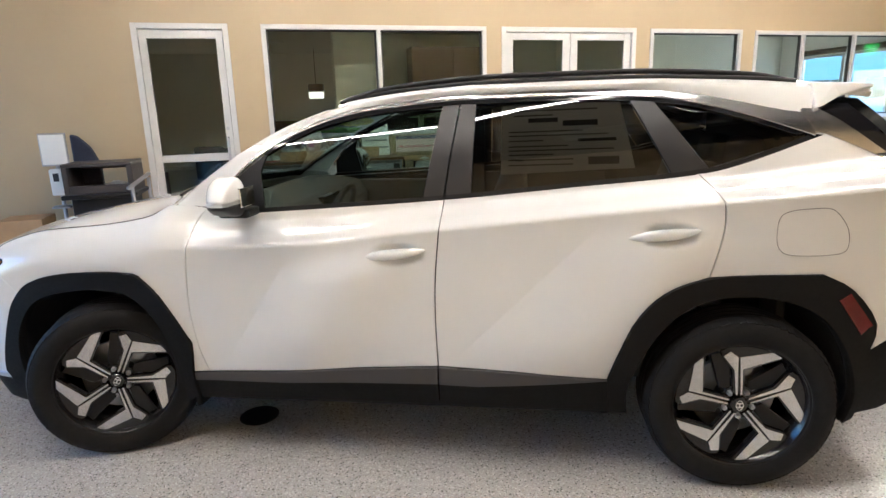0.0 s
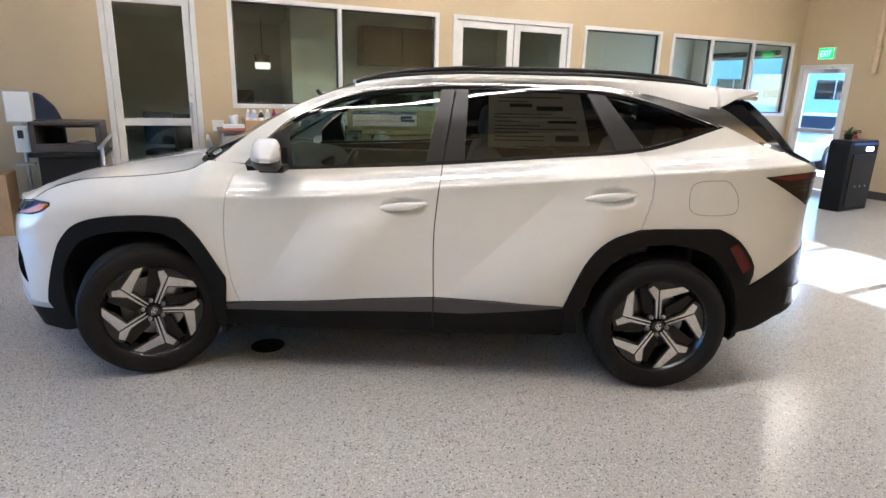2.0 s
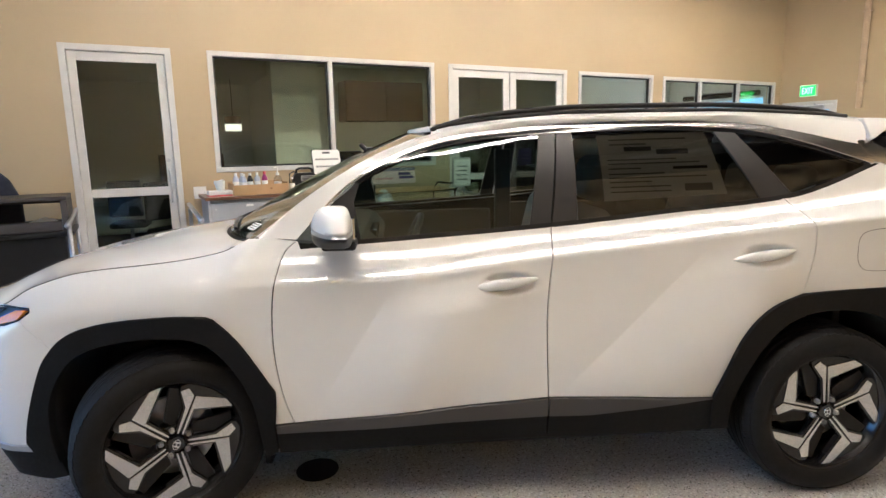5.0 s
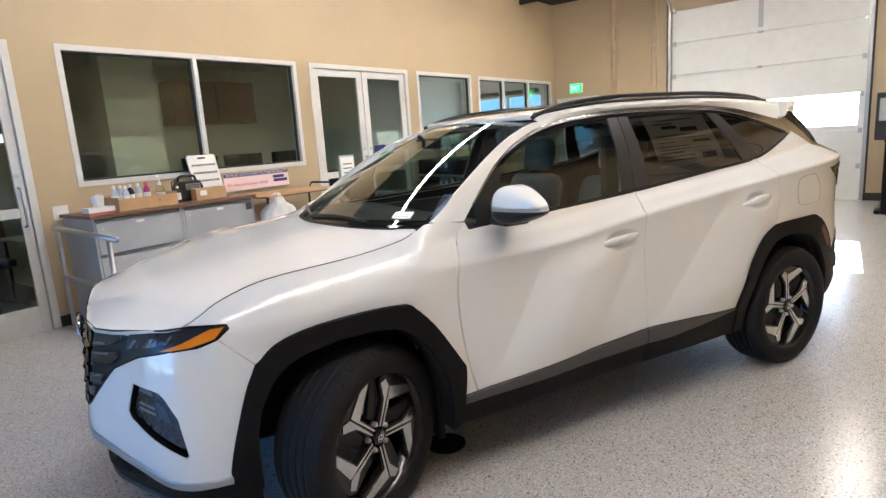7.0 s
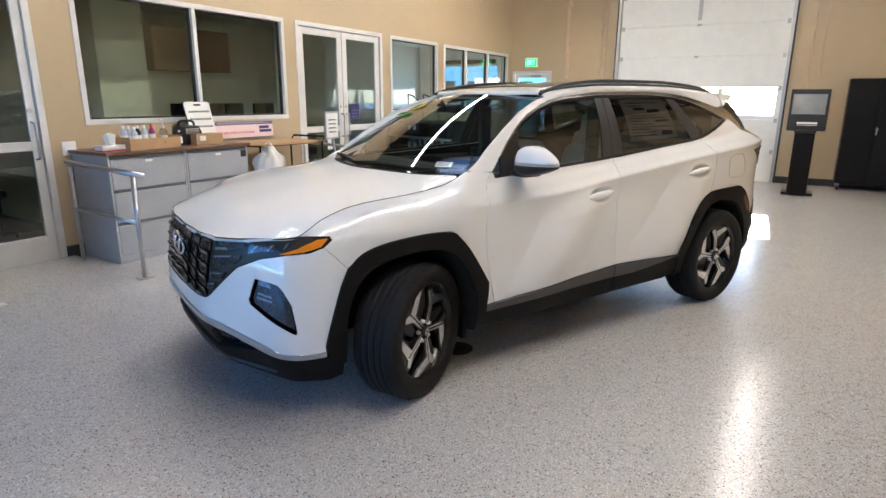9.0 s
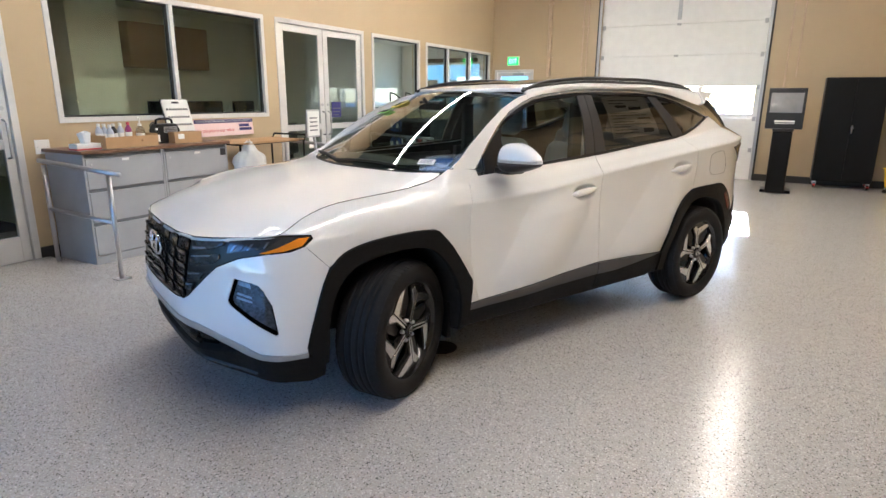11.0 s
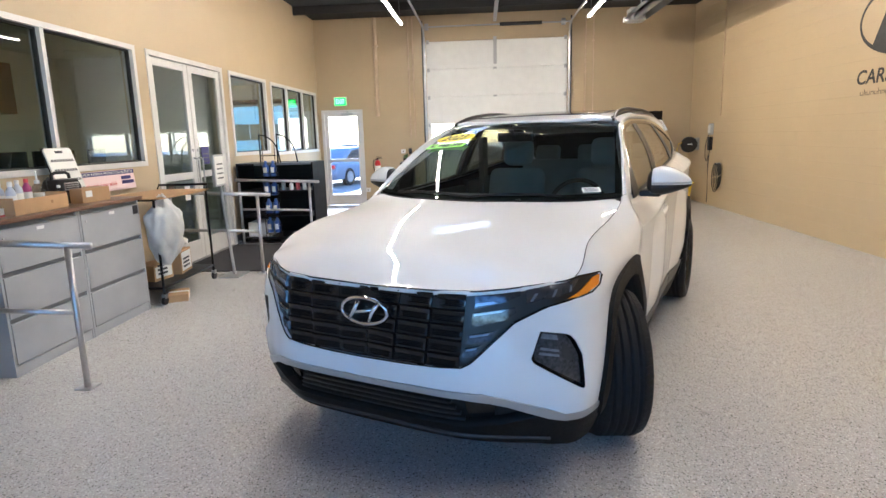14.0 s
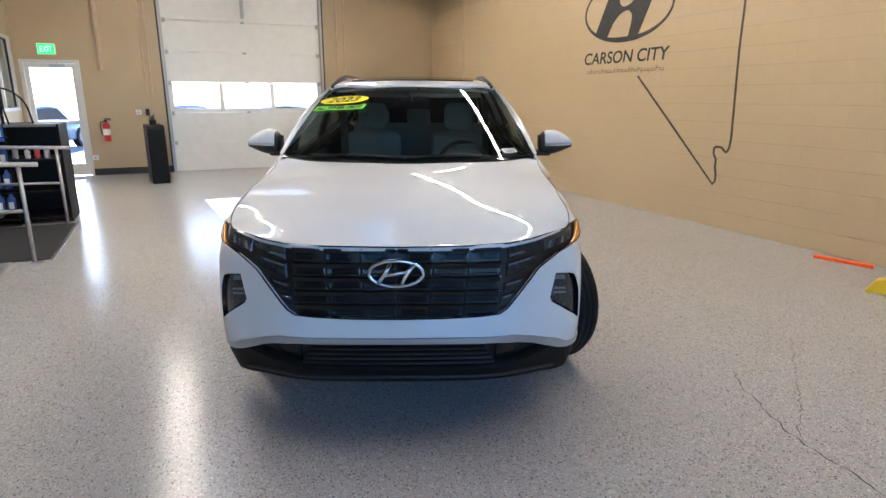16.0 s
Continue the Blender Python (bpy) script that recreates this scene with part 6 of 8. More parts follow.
part("headliner", box(1.25, -0.56, 1.545, 3.0, 0.56, 1.56, 0.004), M_HEADLINER, car)
for side in (-1, 1):
    part("door_lining", boxes([(0.62, min(side * 0.715, side * 0.765), 0.40, 1.55, max(side * 0.715, side * 0.765), 1.10), (1.60, min(side * 0.715, side * 0.765), 0.40, 2.42, max(side * 0.715, side * 0.765), 1.14)], 0.01), M_CABIN, car)
    part("inner_pillar", boxes([(1.56, min(side * 0.555, side * 0.60), 0.9, 1.66, max(side * 0.555, side * 0.60), 1.49)], 0.01), M_CABIN, car)
part("cargo_wall", box(2.98, -0.60, 0.5, 3.02, 0.60, 1.50, 0.01), M_CABIN, car)


# stickers on the windscreen
def screen_frame(a, b, lift):
    p = screen(a, b, lift)
    x = (screen(a - 0.01, b) - screen(a + 0.01, b)).normalized()
    y = (screen(a, b + 0.01) - screen(a, b - 0.01)).normalized()
    n = x.cross(y).normalized()
    y = n.cross(x)
    return Matrix((x, y, n)).transposed().to_4x4(), p


def on_screen(bm, a, b, lift=0.004, roll=0.0):
    rot, p = screen_frame(a, b, lift)
    bm.transform(Matrix.Translation(p) @ rot @ Matrix.Rotation(radians(roll), 4, 'Z'))
    return bm


M_YSTICK = plain("yellow_vinyl", (0.90, 0.72, 0.02), 0.4, 0, 0.03)
M_GSTICK = plain("lime_vinyl", (0.22, 0.72, 0.03), 0.4, 0, 0.03)
oval = [(0.185 * math.cos(t), 0.062 * math.sin(t)) for t in [2 * math.pi * k / 40 for k in range(40)]]
st = part("year_sticker", on_screen(prism(oval, 0.001), 0.70, 0.77, 0.005), M_YSTICK, car, "yellow oval windscreen sticker")
part("year_lettering", on_screen(fitted(lettering("2023", 0.1, 0.0008, 0.25), 0.24, 0.072, Matrix.Identity(4)), 0.70, 0.77, 0.0085), M_INK, st)
st = part("drive_sticker", on_screen(prism([(-0.19, -0.033), (0.19, -0.033), (0.19, 0.033), (-0.19, 0.033)], 0.001), 0.70, 0.635, 0.008), M_GSTICK, car, "lime green windscreen sticker")
part("drive_lettering", on_screen(fitted(lettering("ALL WHEEL DRIVE", 0.1, 0.0008, 0.2, 0.002), 0.34, 0.038, Matrix.Identity(4)), 0.70, 0.635, 0.0115), M_INK, st)
part("stock_tag", on_screen(prism([(-0.05, -0.022), (0.05, -0.022), (0.05, 0.022), (-0.05, 0.022)], 0.001), -0.80, 0.075, 0.004), M_PAPER, car, "small white paper tag")
for k in range(3):
    part("print", on_screen(prism([(-0.04, -0.014 + 0.012 * k), (0.035, -0.014 + 0.012 * k), (0.035, -0.009 + 0.012 * k), (-0.04, -0.009 + 0.012 * k)], 0.0006), -0.80, 0.075, 0.0055), M_SCREEN, car)

# ---- rooms behind the glass ----
Y0 = YW + THICK
structure("office_floor", boxes([(-4.0, Y0, -0.2, XG + 0.2, 13.2, 0.0)]), M_CARPET, "dark office carpet behind the glass", "floor")
structure("office_ceiling", boxes([(-4.0, Y0, 2.78, XG + 0.2, 13.2, 2.9)]), M_OFFWALL, "pale office ceiling", "ceiling")
structure("office_wall_back", boxes([(1.65, 9.95, 0, XG, 10.1, 2.78), (-4.0, 13.0, 0, 1.65, 13.2, 2.78)]), M_OFFWALL, "pale painted back wall of the office", "wall")
structure("office_wall_end", boxes([(-4.15, Y0, 0, -4.0, 13.2, 2.78)]), M_OFFWALL, "pale painted end wall of the office", "wall")
structure("office_partition", boxes([(1.02, 8.72, 0, 1.65, 8.95, 2.78), (1.50, 8.95, 0, 1.65, 13.0, 2.78)]), M_CREAM, "cream painted partition in the office", "wall")
structure("office_divider", boxes([(5.02, Y0, 0, 5.12, 9.95, 2.78)]), M_OFFWALL, "pale dividing wall between two offices", "wall")
ow = [(XG, a, z0, XG + 0.2, b, z1) for a, z0, b, z1 in wall_with_holes(Y0, 10.1, 0, 2.9, [(7.75, 0.55, 9.55, 2.36)])]
structure("office_wall_outer", boxes(ow), M_WHITE, "white outer office wall with a wide window", "wall")
t = thing("window_4", pose(XG + 0.1, 8.65, 0.55, 0, 0, -90), "wide office window onto the car park", "window", kind="structure")
part("window_frame", boxes([(-0.9, -0.03, 0, 0.9, 0.03, 0.05), (-0.9, -0.03, 1.76, 0.9, 0.03, 1.81), (-0.9, -0.03, 0.05, -0.85, 0.03, 1.76), (0.85, -0.03, 0.05, 0.9, 0.03, 1.76), (-0.03, -0.03, 0.05, 0.03, 0.03, 1.76)]), M_ALU, t)
for a, b in ((-0.85, -0.03), (0.03, 0.85)):
    p = part("pane", box(a, -0.004, 0.05, b, 0.004, 1.76), M_OUTPANE, t)
    p.visible_shadow = False
tagged(part("roller_shade", cyl((XG - 0.06, 7.8, 2.40), (XG - 0.06, 9.5, 2.40), 0.05), M_BLACK), "dark roller shade rolled up over the window", "shade")

M_DOWN = glow("downlight_lens", (1.0, 0.92, 0.78), 10.0)
dl = thing("downlight", pose(-0.6, 12.72, 2.76), "small round recessed ceiling lamp", "lamp", "office downlights")
part("trim_ring", lathe([(0.12, 0.0), (0.14, 0.0), (0.14, 0.012), (0.12, 0.012)], 24), M_WHITE, dl)
part("lens", lathe([(0.0, 0.004), (0.12, 0.004), (0.12, 0.010), (0.0, 0.010)], 24), M_DOWN, dl, "glowing warm lens")
for x, y in ((0.55, 8.3), (-0.8, 8.6), (3.4, 8.4), (4.4, 9.2), (6.1, 8.5), (8.2, 8.5), (2.5, 8.3), (0.3, 11.0)):
    copy_thing(dl, pose(x, y, 2.76))

sp = thing("spot_lamp", pose(-0.42, 12.80, 2.76), "small bright ceiling spot washing the wall", "lamp", "wall washing spots")
part("trim_ring", lathe([(0.045, 0.0), (0.06, 0.0), (0.06, 0.012), (0.045, 0.012)], 20), M_WHITE, sp)
part("lens", lathe([(0.0, 0.004), (0.045, 0.004), (0.045, 0.010), (0.0, 0.010)], 20), glow("spot_lens", (1.0, 0.84, 0.60), 45.0), sp, "glowing warm lens")
copy_thing(sp, pose(0.75, 12.80, 2.76))
sd = thing("standing_desk", pose(2.5, 8.18, 0), "tall office desk behind the window", "desk")
part("desktop", box(-0.95, -0.24, 0.97, 0.95, 0.24, 1.0, 0.004), M_CREAM, sd)
for x in (-0.93, 0.88):
    part("leg", box(x, -0.22, 0, x + 0.05, 0.22, 0.97), M_BLACKSTEEL, sd)

cb = thing("wall_cabinet", pose(3.0, 9.94, 1.93), "brown veneer cabinet hung on the office wall", "cabinet")
part("body", box(-0.67, -0.36, 0, 0.67, 0, 0.62, 0.004), M_BROWNWOOD, cb)
for x in (-0.67, 0.01):
    part("door", box(x + 0.004, -0.378, 0.004, x + 0.656, -0.361, 0.616, 0.003), M_BROWNWOOD, cb)


def desk(x, y, rz, w=1.5):
    t = thing("office_desk", pose(x, y, 0, 0, 0, rz), "pale office desk with dark legs", "desk", "office desks")
    part("desktop", box(-w / 2, -0.35, 0.72, w / 2, 0.35, 0.75, 0.005), M_CREAM, t)
    for sx in (-1, 1):
        part("leg", box(sx * w / 2 - 0.05 * (sx > 0), -0.32, 0, sx * w / 2 + 0.05 * (sx < 0), 0.32, 0.72), M_BLACKSTEEL, t)
    part("modesty_panel", box(-w / 2 + 0.06, 0.28, 0.25, w / 2 - 0.06, 0.30, 0.70), M_CREAM, t)
    return t


def monitor(x, y, rz, z=0.75):
    t = thing("monitor", pose(x, y, z, 0, 0, rz), "black flat computer monitor on a stand", "monitor", "office monitors")
    part("screen", box(-0.27, -0.02, 0.14, 0.27, 0.02, 0.47, 0.006), M_BLACKGLOSS, t)
    part("stand", cyl((0, 0.03, 0.01), (0, 0.03, 0.25), 0.02), M_BLACK, t)
    part("foot", box(-0.12, -0.08, 0, 0.12, 0.1, 0.012, 0.004), M_BLACK, t)
    return t


def office_chair(x, y, rz):
    t = thing("office_chair", pose(x, y, 0, 0, 0, rz), "black office chair with a padded back", "chair", "office chairs")
    part("seat", box(-0.24, -0.24, 0.45, 0.24, 0.24, 0.53, 0.03, 3), M_BLACK, t, smooth=True)
    part("backrest", box(-0.22, 0.20, 0.62, 0.22, 0.27, 1.12, 0.03, 3), M_BLACK, t, smooth=True)
    part("column", cyl((0, 0, 0.08), (0, 0, 0.45), 0.025), M_STEEL, t)
    for k in range(5):
        a = 2 * math.pi * k / 5
        part("base_arm", tube([(0, 0, 0.09), (0.28 * math.cos(a), 0.28 * math.sin(a), 0.06)], 0.02, 8), M_BLACK, t)
        part("caster", cyl((0.28 * math.cos(a), 0.28 * math.sin(a) - 0.012, 0.03), (0.28 * math.cos(a), 0.28 * math.sin(a) + 0.012, 0.03), 0.03), M_BLACK, t)
    return t


desk(2.6, 9.35, 0, 1.7)
desk(4.2, 9.3, 0, 1.3)
desk(0.2, 8.5, 90, 1.2)
desk(-0.9, 10.8, 0, 1.6)
desk(7.2, 9.3, 0, 1.6)
for x, y, rz, z in ((1.80, 8.2, 12, 1.0), (2.42, 8.22, -4, 1.0), (3.05, 8.18, 18, 1.0), (3.4, 9.3, 20, 0.75), (4.3, 9.3, 0, 0.75), (0.25, 8.45, 70, 0.75), (7.2, 9.35, 0, 0.75)):
    monitor(x, y, rz, z)
for x, y, rz in ((2.5, 8.75, 160), (4.1, 8.6, 200), (-0.8, 10.1, 170), (-0.3, 9.0, 40), (7.0, 8.6, 190)):
    office_chair(x, y, rz)
pn = thing("pendant_lamp", pose(1.0, 12.0, 1.86), "brown drum pendant lamp with a lit white band", "lamp")
part("shade", lathe([(0.15, 0.12), (0.15, 0.26), (0.14, 0.26), (0.14, 0.12)], 28), M_BROWNWOOD, pn)
part("diffuser", lathe([(0.0, 0.0), (0.14, 0.0), (0.145, 0.118), (0.0, 0.118)], 28), glow("pendant_band", (1.0, 0.85, 0.62), 0.28), pn, "lit white band")
part("cord", cyl((0, 0, 0.26), (0, 0, 0.92), 0.006, seg=6), M_BLACK, pn)
tc = thing("tall_cabinet", pose(0.55, 12.75, 0), "dark brown tall cupboard against the far office wall", "cabinet")
part("body", box(-0.8, -0.3, 0, 0.3, 0.24, 1.45, 0.006), M_BROWNWOOD, tc)
for x in (-0.795, -0.245):
    part("door", box(x, -0.322, 0.08, x + 0.53, -0.301, 1.44, 0.003), M_BROWNWOOD, tc)

# ---- outside ----
gr = structure("ground", boxes([(-160, -160, -0.55, 160, 160, -0.205)]), M_ASPHALT, "grey asphalt car park outside", "ground")
structure("pavement_east", boxes([(XG + 0.2, -12, -0.205, 13.2, 20, -0.03)]), M_CONCRETE, "pale concrete pavement along the building", "pavement")
structure("pavement_west", boxes([(-13.5, -8, -0.205, XB - 0.3, 14, -0.03)]), M_CONCRETE, "pale concrete apron outside the rear door", "pavement")


def parked_car(x, y, rz, paint, label):
    t = thing("parked_car", pose(x, y, -0.205, 0, 0, rz), label, "car", "cars parked outside")
    low = [(-2.2, 0.25), (-2.25, 0.55), (-2.15, 0.75), (-1.1, 0.92), (1.6, 0.95), (2.1, 0.85), (2.2, 0.5), (2.15, 0.25)]
    part("body", prism(low, 1.72, Matrix.Translation((0, 0.86, 0)) @ Matrix.Rotation(radians(90), 4, 'X'), 0.07), paint, t, smooth=True)
    cab = [(-1.15, 0.90), (-0.45, 1.38), (0.2, 1.44), (0.95, 1.38), (1.65, 0.93)]
    part("cabin", prism(cab, 1.40, Matrix.Translation((0, 0.70, 0)) @ Matrix.Rotation(radians(90), 4, 'X'), 0.06), paint, t, smooth=True)
    win = [(-0.95, 0.95), (-0.42, 1.31), (0.2, 1.36), (0.85, 1.30), (1.30, 0.97)]
    for v in (-0.705, 0.69):
        part("side_window", prism(win, 0.012, Matrix.Translation((0, v + 0.012, 0)) @ Matrix.Rotation(radians(90), 4, 'X')), M_DARKGLASS, t)
    part("windscreen", boxes([(-0.02, -0.6, 0, 0.0, 0.6, 0.72)]), M_DARKGLASS, t, m=Matrix.Translation((-1.13, 0, 0.93)) @ Matrix.Rotation(radians(56), 4, 'Y'))
    for u in (-1.38, 1.32):
        for v in (-0.80, 0.80):
            s = math.copysign(1, v)
            w = part("wheel", cyl((u, v - s * 0.1, 0.33), (u, v + s * 0.08, 0.33), 0.33, seg=28), M_TYRE, t)
            part("rim", cyl((u, v + s * 0.08, 0.33), (u, v + s * 0.092, 0.33), 0.21, seg=20), M_CARGREY, w)
    for v in (-0.6, 0.6):
        part("head_lamp", box(-2.26, v - 0.2, 0.60, -2.16, v + 0.2, 0.72, 0.02), M_PAPER, t)
        part("tail_lamp", box(2.12, v - 0.18, 0.66, 2.215, v + 0.18, 0.80, 0.02), M_RED, t)
    return t


parked_car(20.0, 9.1, 160, M_CARBLUE, "blue saloon parked outside the exit door")
parked_car(16.1, 10.85, 8, M_CARSILVER, "pale silver saloon parked near the exit door")
parked_car(34.0, 15.2, 96, M_PAPER, "white saloon parked across the car park")
parked_car(36.0, 12.4, 96, M_CARGREY, "silver saloon parked in the car park")
parked_car(19.8, 4.2, 88, M_CARGREY, "silver saloon parked in the far row")
parked_car(20.2, 0.8, 92, M_PAPER, "white saloon parked in the far row")
parked_car(20.0, -2.4, 90, M_PAPER, "white saloon parked at the row's end")
parked_car(19.9, -5.7, 91, M_CARBLUE, "blue saloon parked in the far row")
parked_car(20.3, -9.0, 88, M_CARSILVER, "pale silver saloon parked in the far row")
parked_car(-17.0, 6.0, 85, M_CARGREY, "silver saloon parked behind the building")


def far_building(x, y, w, d, h, rz, wall, label, nwin, sill=1.0):
    t = thing("building", pose(x, y, -0.205, 0, 0, rz), label, "building")
    part("wall", box(-d / 2, -w / 2, 0, d / 2, w / 2, h), wall, t)
    part("roof", box(-d / 2 - 0.2, -w / 2 - 0.2, h, d / 2 + 0.2, w / 2 + 0.2, h + 0.5), M_CONCRETE, t)
    for k in range(nwin):
        yy = -w / 2 + (k + 0.5) * w / nwin
        wd = part("window", box(-d / 2 - 0.05, yy - w / nwin * 0.36, sill, -d / 2 - 0.001, yy + w / nwin * 0.36, min(3.4, h - 0.8)), M_DARKGLASS, t)
        part("frame", boxes([(-d / 2 - 0.08, yy - 0.04, sill, -d / 2 - 0.051, yy + 0.04, min(3.4, h - 0.8))]), M_ALU, wd)
    return t


far_building(50, 38, 34, 10, 7.5, 32, M_TEAL, "pale teal fronted building with a row of windows", 9, 1.9)

# ---- ramps, rails and mats at the office doors ----
bm = bmesh.new()
q = [bm.verts.new(p) for p in ((-1.26, 6.2, 0.001), (-0.20, 6.2, 0.001), (-0.20, YW, 0.001), (-1.26, YW, 0.001), (-1.26, YW, 0.03), (-0.20, YW, 0.03))]
for f in ((0, 3, 2, 1), (0, 1, 5, 4), (1, 2, 5), (0, 4, 3), (2, 3, 4, 5)):
    bm.faces.new([q[i] for i in f])
structure("ramp", bm, M_FLOOR, "low flaked epoxy ramp up to the office door", "ramp")


def rail(x, y0, y1, label, z=0.93, wall_post=True):
    """A brushed steel handrail with a mid bar that runs out from the office wall."""
    t = thing("handrail", pose(x, y0, 0), label, "handrail", "handrails at the office doors")
    d = y1 - y0
    part("top_bar", tube([(0, -0.15, z - 0.02), (0, d, z + 0.03)], 0.021, 12), M_STEEL, t, smooth=True)
    part("mid_bar", tube([(0, 0, z * 0.53), (0, d - 0.05, z * 0.53 + 0.03)], 0.017, 12), M_STEEL, t, smooth=True)
    for y in ((0, d - 0.06) if wall_post else (0,)):
        p = part("post", cyl((0, y, 0.008), (0, y, z - 0.01), 0.019), M_STEEL, t, smooth=True)
        part("foot_plate", box(-0.055, y - 0.055, 0.0, 0.055, y + 0.055, 0.009, 0.002), M_STEEL, p)
    return t


rail(-0.235, 6.22, 7.25, "brushed steel handrail beside the grey cabinets")
rail(-1.26, 6.50, 7.38, "brushed steel handrail beside the litter bin")
rail(2.94, 6.27, 7.36, "brushed steel handrail beside the entrance mat")
rail(4.90, 6.25, 7.36, "brushed steel handrail in front of the black shelf")

mt = thing("entrance_mat", pose(3.93, 6.76, 0), "dark ribbed entrance mat with a pale metal edge", "mat")
part("mat_body", box(-0.90, -0.60, 0.0005, 0.90, 0.62, 0.010, 0.002), M_MAT, mt)
part("edge_strip", box(-0.96, -0.635, 0.0005, 0.94, -0.602, 0.008, 0.002), M_STEEL, mt)
part("edge_strip", box(0.905, -0.60, 0.0005, 0.935, 0.62, 0.008, 0.002), M_STEEL, mt)

# ---- grey filing cabinets and what stands on them ----
def filing_cabinet(x0, label):
    w, dpt, h = 0.80, 0.60, 1.02
    t = thing("filing_cabinet", pose(x0 + w / 2, 7.11, 0), label, "filing cabinet", "grey filing cabinets")
    for x in (-w / 2, w / 2 - 0.02):
        part("side_panel", box(x, -dpt / 2, 0.0, x + 0.02, dpt / 2, h, 0.002), M_GREYPAINT, t)
    part("plinth", box(-w / 2 + 0.02, -dpt / 2 + 0.004, 0, w / 2 - 0.02, dpt / 2, 0.075, 0.002), M_GREYPAINT, t)
    part("inner_face", box(-w / 2 + 0.02, -dpt / 2 + 0.03, 0.075, w / 2 - 0.02, -dpt / 2 + 0.05, h, 0.002), M_GREYPAINT, t)
    part("top_panel", box(-w / 2 + 0.02, -dpt / 2 + 0.05, h - 0.02, w / 2 - 0.02, dpt / 2, h, 0.002), M_GREYPAINT, t)
    dh = (h - 0.085) / 3
    for k in range(3):
        z0 = 0.082 + k * dh
        d = part("drawer", box(-w / 2 + 0.024, -dpt / 2 - 0.004, z0, w / 2 - 0.024, -dpt / 2 + 0.029, z0 + dh - 0.034, 0.003), M_GREYPAINT, t)
        # darker grey puts the shade of the drawer recess into the colour
        part("finger_pull", box(-w / 2 + 0.024, -dpt / 2 + 0.012, z0 + dh - 0.033, w / 2 - 0.024, -dpt / 2 + 0.029, z0 + dh - 0.004, 0.002), M_GREYDARK, d, "recessed drawer pull with its shade painted dark")
        if k == 2:
            part("label_holder", box(-0.035, -dpt / 2 - 0.007, z0 + dh - 0.075, 0.035, -dpt / 2 - 0.0042, z0 + dh - 0.052), M_PAPER, d)
            part("lock", cyl((-w / 2 + 0.07, -dpt / 2 - 0.010, z0 + dh - 0.09), (-w / 2 + 0.07, -dpt / 2 - 0.0042, z0 + dh - 0.09), 0.009), M_STEEL, d)
    return t


filing_cabinet(-0.095, "grey three-drawer filing cabinet beside the handrail")
fc = filing_cabinet(0.71, "grey three-drawer filing cabinet beside the cart")
tag = part("stock_label", box(0.30, -0.307, 0.90, 0.37, -0.3045, 0.975), M_INK, fc, "dark square label")
wt = thing("worktop", pose(0.71, 7.10, 1.021), "walnut laminate worktop over the filing cabinets", "worktop")
part("slab", box(-0.83, -0.325, 0, 0.82, 0.315, 0.03, 0.004), M_COUNTER, wt)
ZC = 1.0515


def tissue_box(x, y, rz):
    t = thing("tissue_box", pose(x, y, ZC, 0, 0, rz), "white tissue box with red base and raised tissue", "tissue box")
    part("carton", box(-0.115, -0.06, 0.012, 0.115, 0.06, 0.055, 0.003), M_PAPER, t)
    part("carton_base", box(-0.116, -0.061, 0, 0.116, 0.061, 0.0118), M_REDINK, t)
    bm = bmesh.new()
    bmesh.ops.create_cone(bm, cap_ends=False, segments=14, radius1=0.035, radius2=0.055, depth=0.10, matrix=Matrix.Translation((0.01, 0, 0.104)))
    for v in bm.verts:
        n = noise.noise(v.co * 22)
        v.co += Vector((0.022 * n, 0.02 * noise.noise(v.co * 25 + Vector((5, 0, 0))), 0.03 * n * (v.co.z > 0.1)))
    bmesh.ops.subdivide_edges(bm, edges=bm.edges[:], cuts=1)
    bmesh.ops.solidify(bm, geom=bm.faces[:], thickness=0.002)
    part("tissue", bm, M_PAPER, t)
    return t


tissue_box(0.045, 6.98, 4)

tr = thing("cardboard_tray", pose(0.44, 7.02, ZC, 0, 0, 3), "open brown cardboard tray of cleaning bottles", "box")
part("tray_bottom", box(-0.28, -0.15, 0, 0.28, 0.15, 0.005), M_CARD, tr)
for a in ((-0.28, -0.15, 0.005, 0.28, -0.145, 0.105), (-0.28, 0.145, 0.005, 0.28, 0.15, 0.13), (-0.28, -0.145, 0.005, -0.275, 0.145, 0.12), (0.275, -0.145, 0.005, 0.28, 0.145, 0.12)):
    part("tray_side", box(*a), M_CARD, tr)
# darker disc laid on the side paints a shaded hole
part("hole_shade", cyl((0.10, -0.152, 0.06), (0.10, -0.1495, 0.06), 0.012), M_CARDDARK, tr)


def bottle(x, y, h, r, mat, cap, label, z=ZC + 0.006):
    t = thing("bottle", pose(x, y, z, 0, 0, 20 * x), label, "bottle", "bottles in the tray")
    part("body", lathe([(0.0, 0.0), (r * 0.94, 0.0), (r, 0.008), (r, h * 0.66), (r * 0.9, h * 0.74), (r * 0.45, h * 0.84), (r * 0.42, h * 0.88), (0.0, h * 0.88)], 20), mat, t, smooth=True)
    part("label", lathe([(r * 1.012, h * 0.16), (r * 1.012, h * 0.58)], 20), M_PAPER, t, "printed label")
    part("cap", lathe([(0.0, h * 0.88), (r * 0.5, h * 0.88), (r * 0.47, h), (0.0, h)], 16), cap, t)
    return t


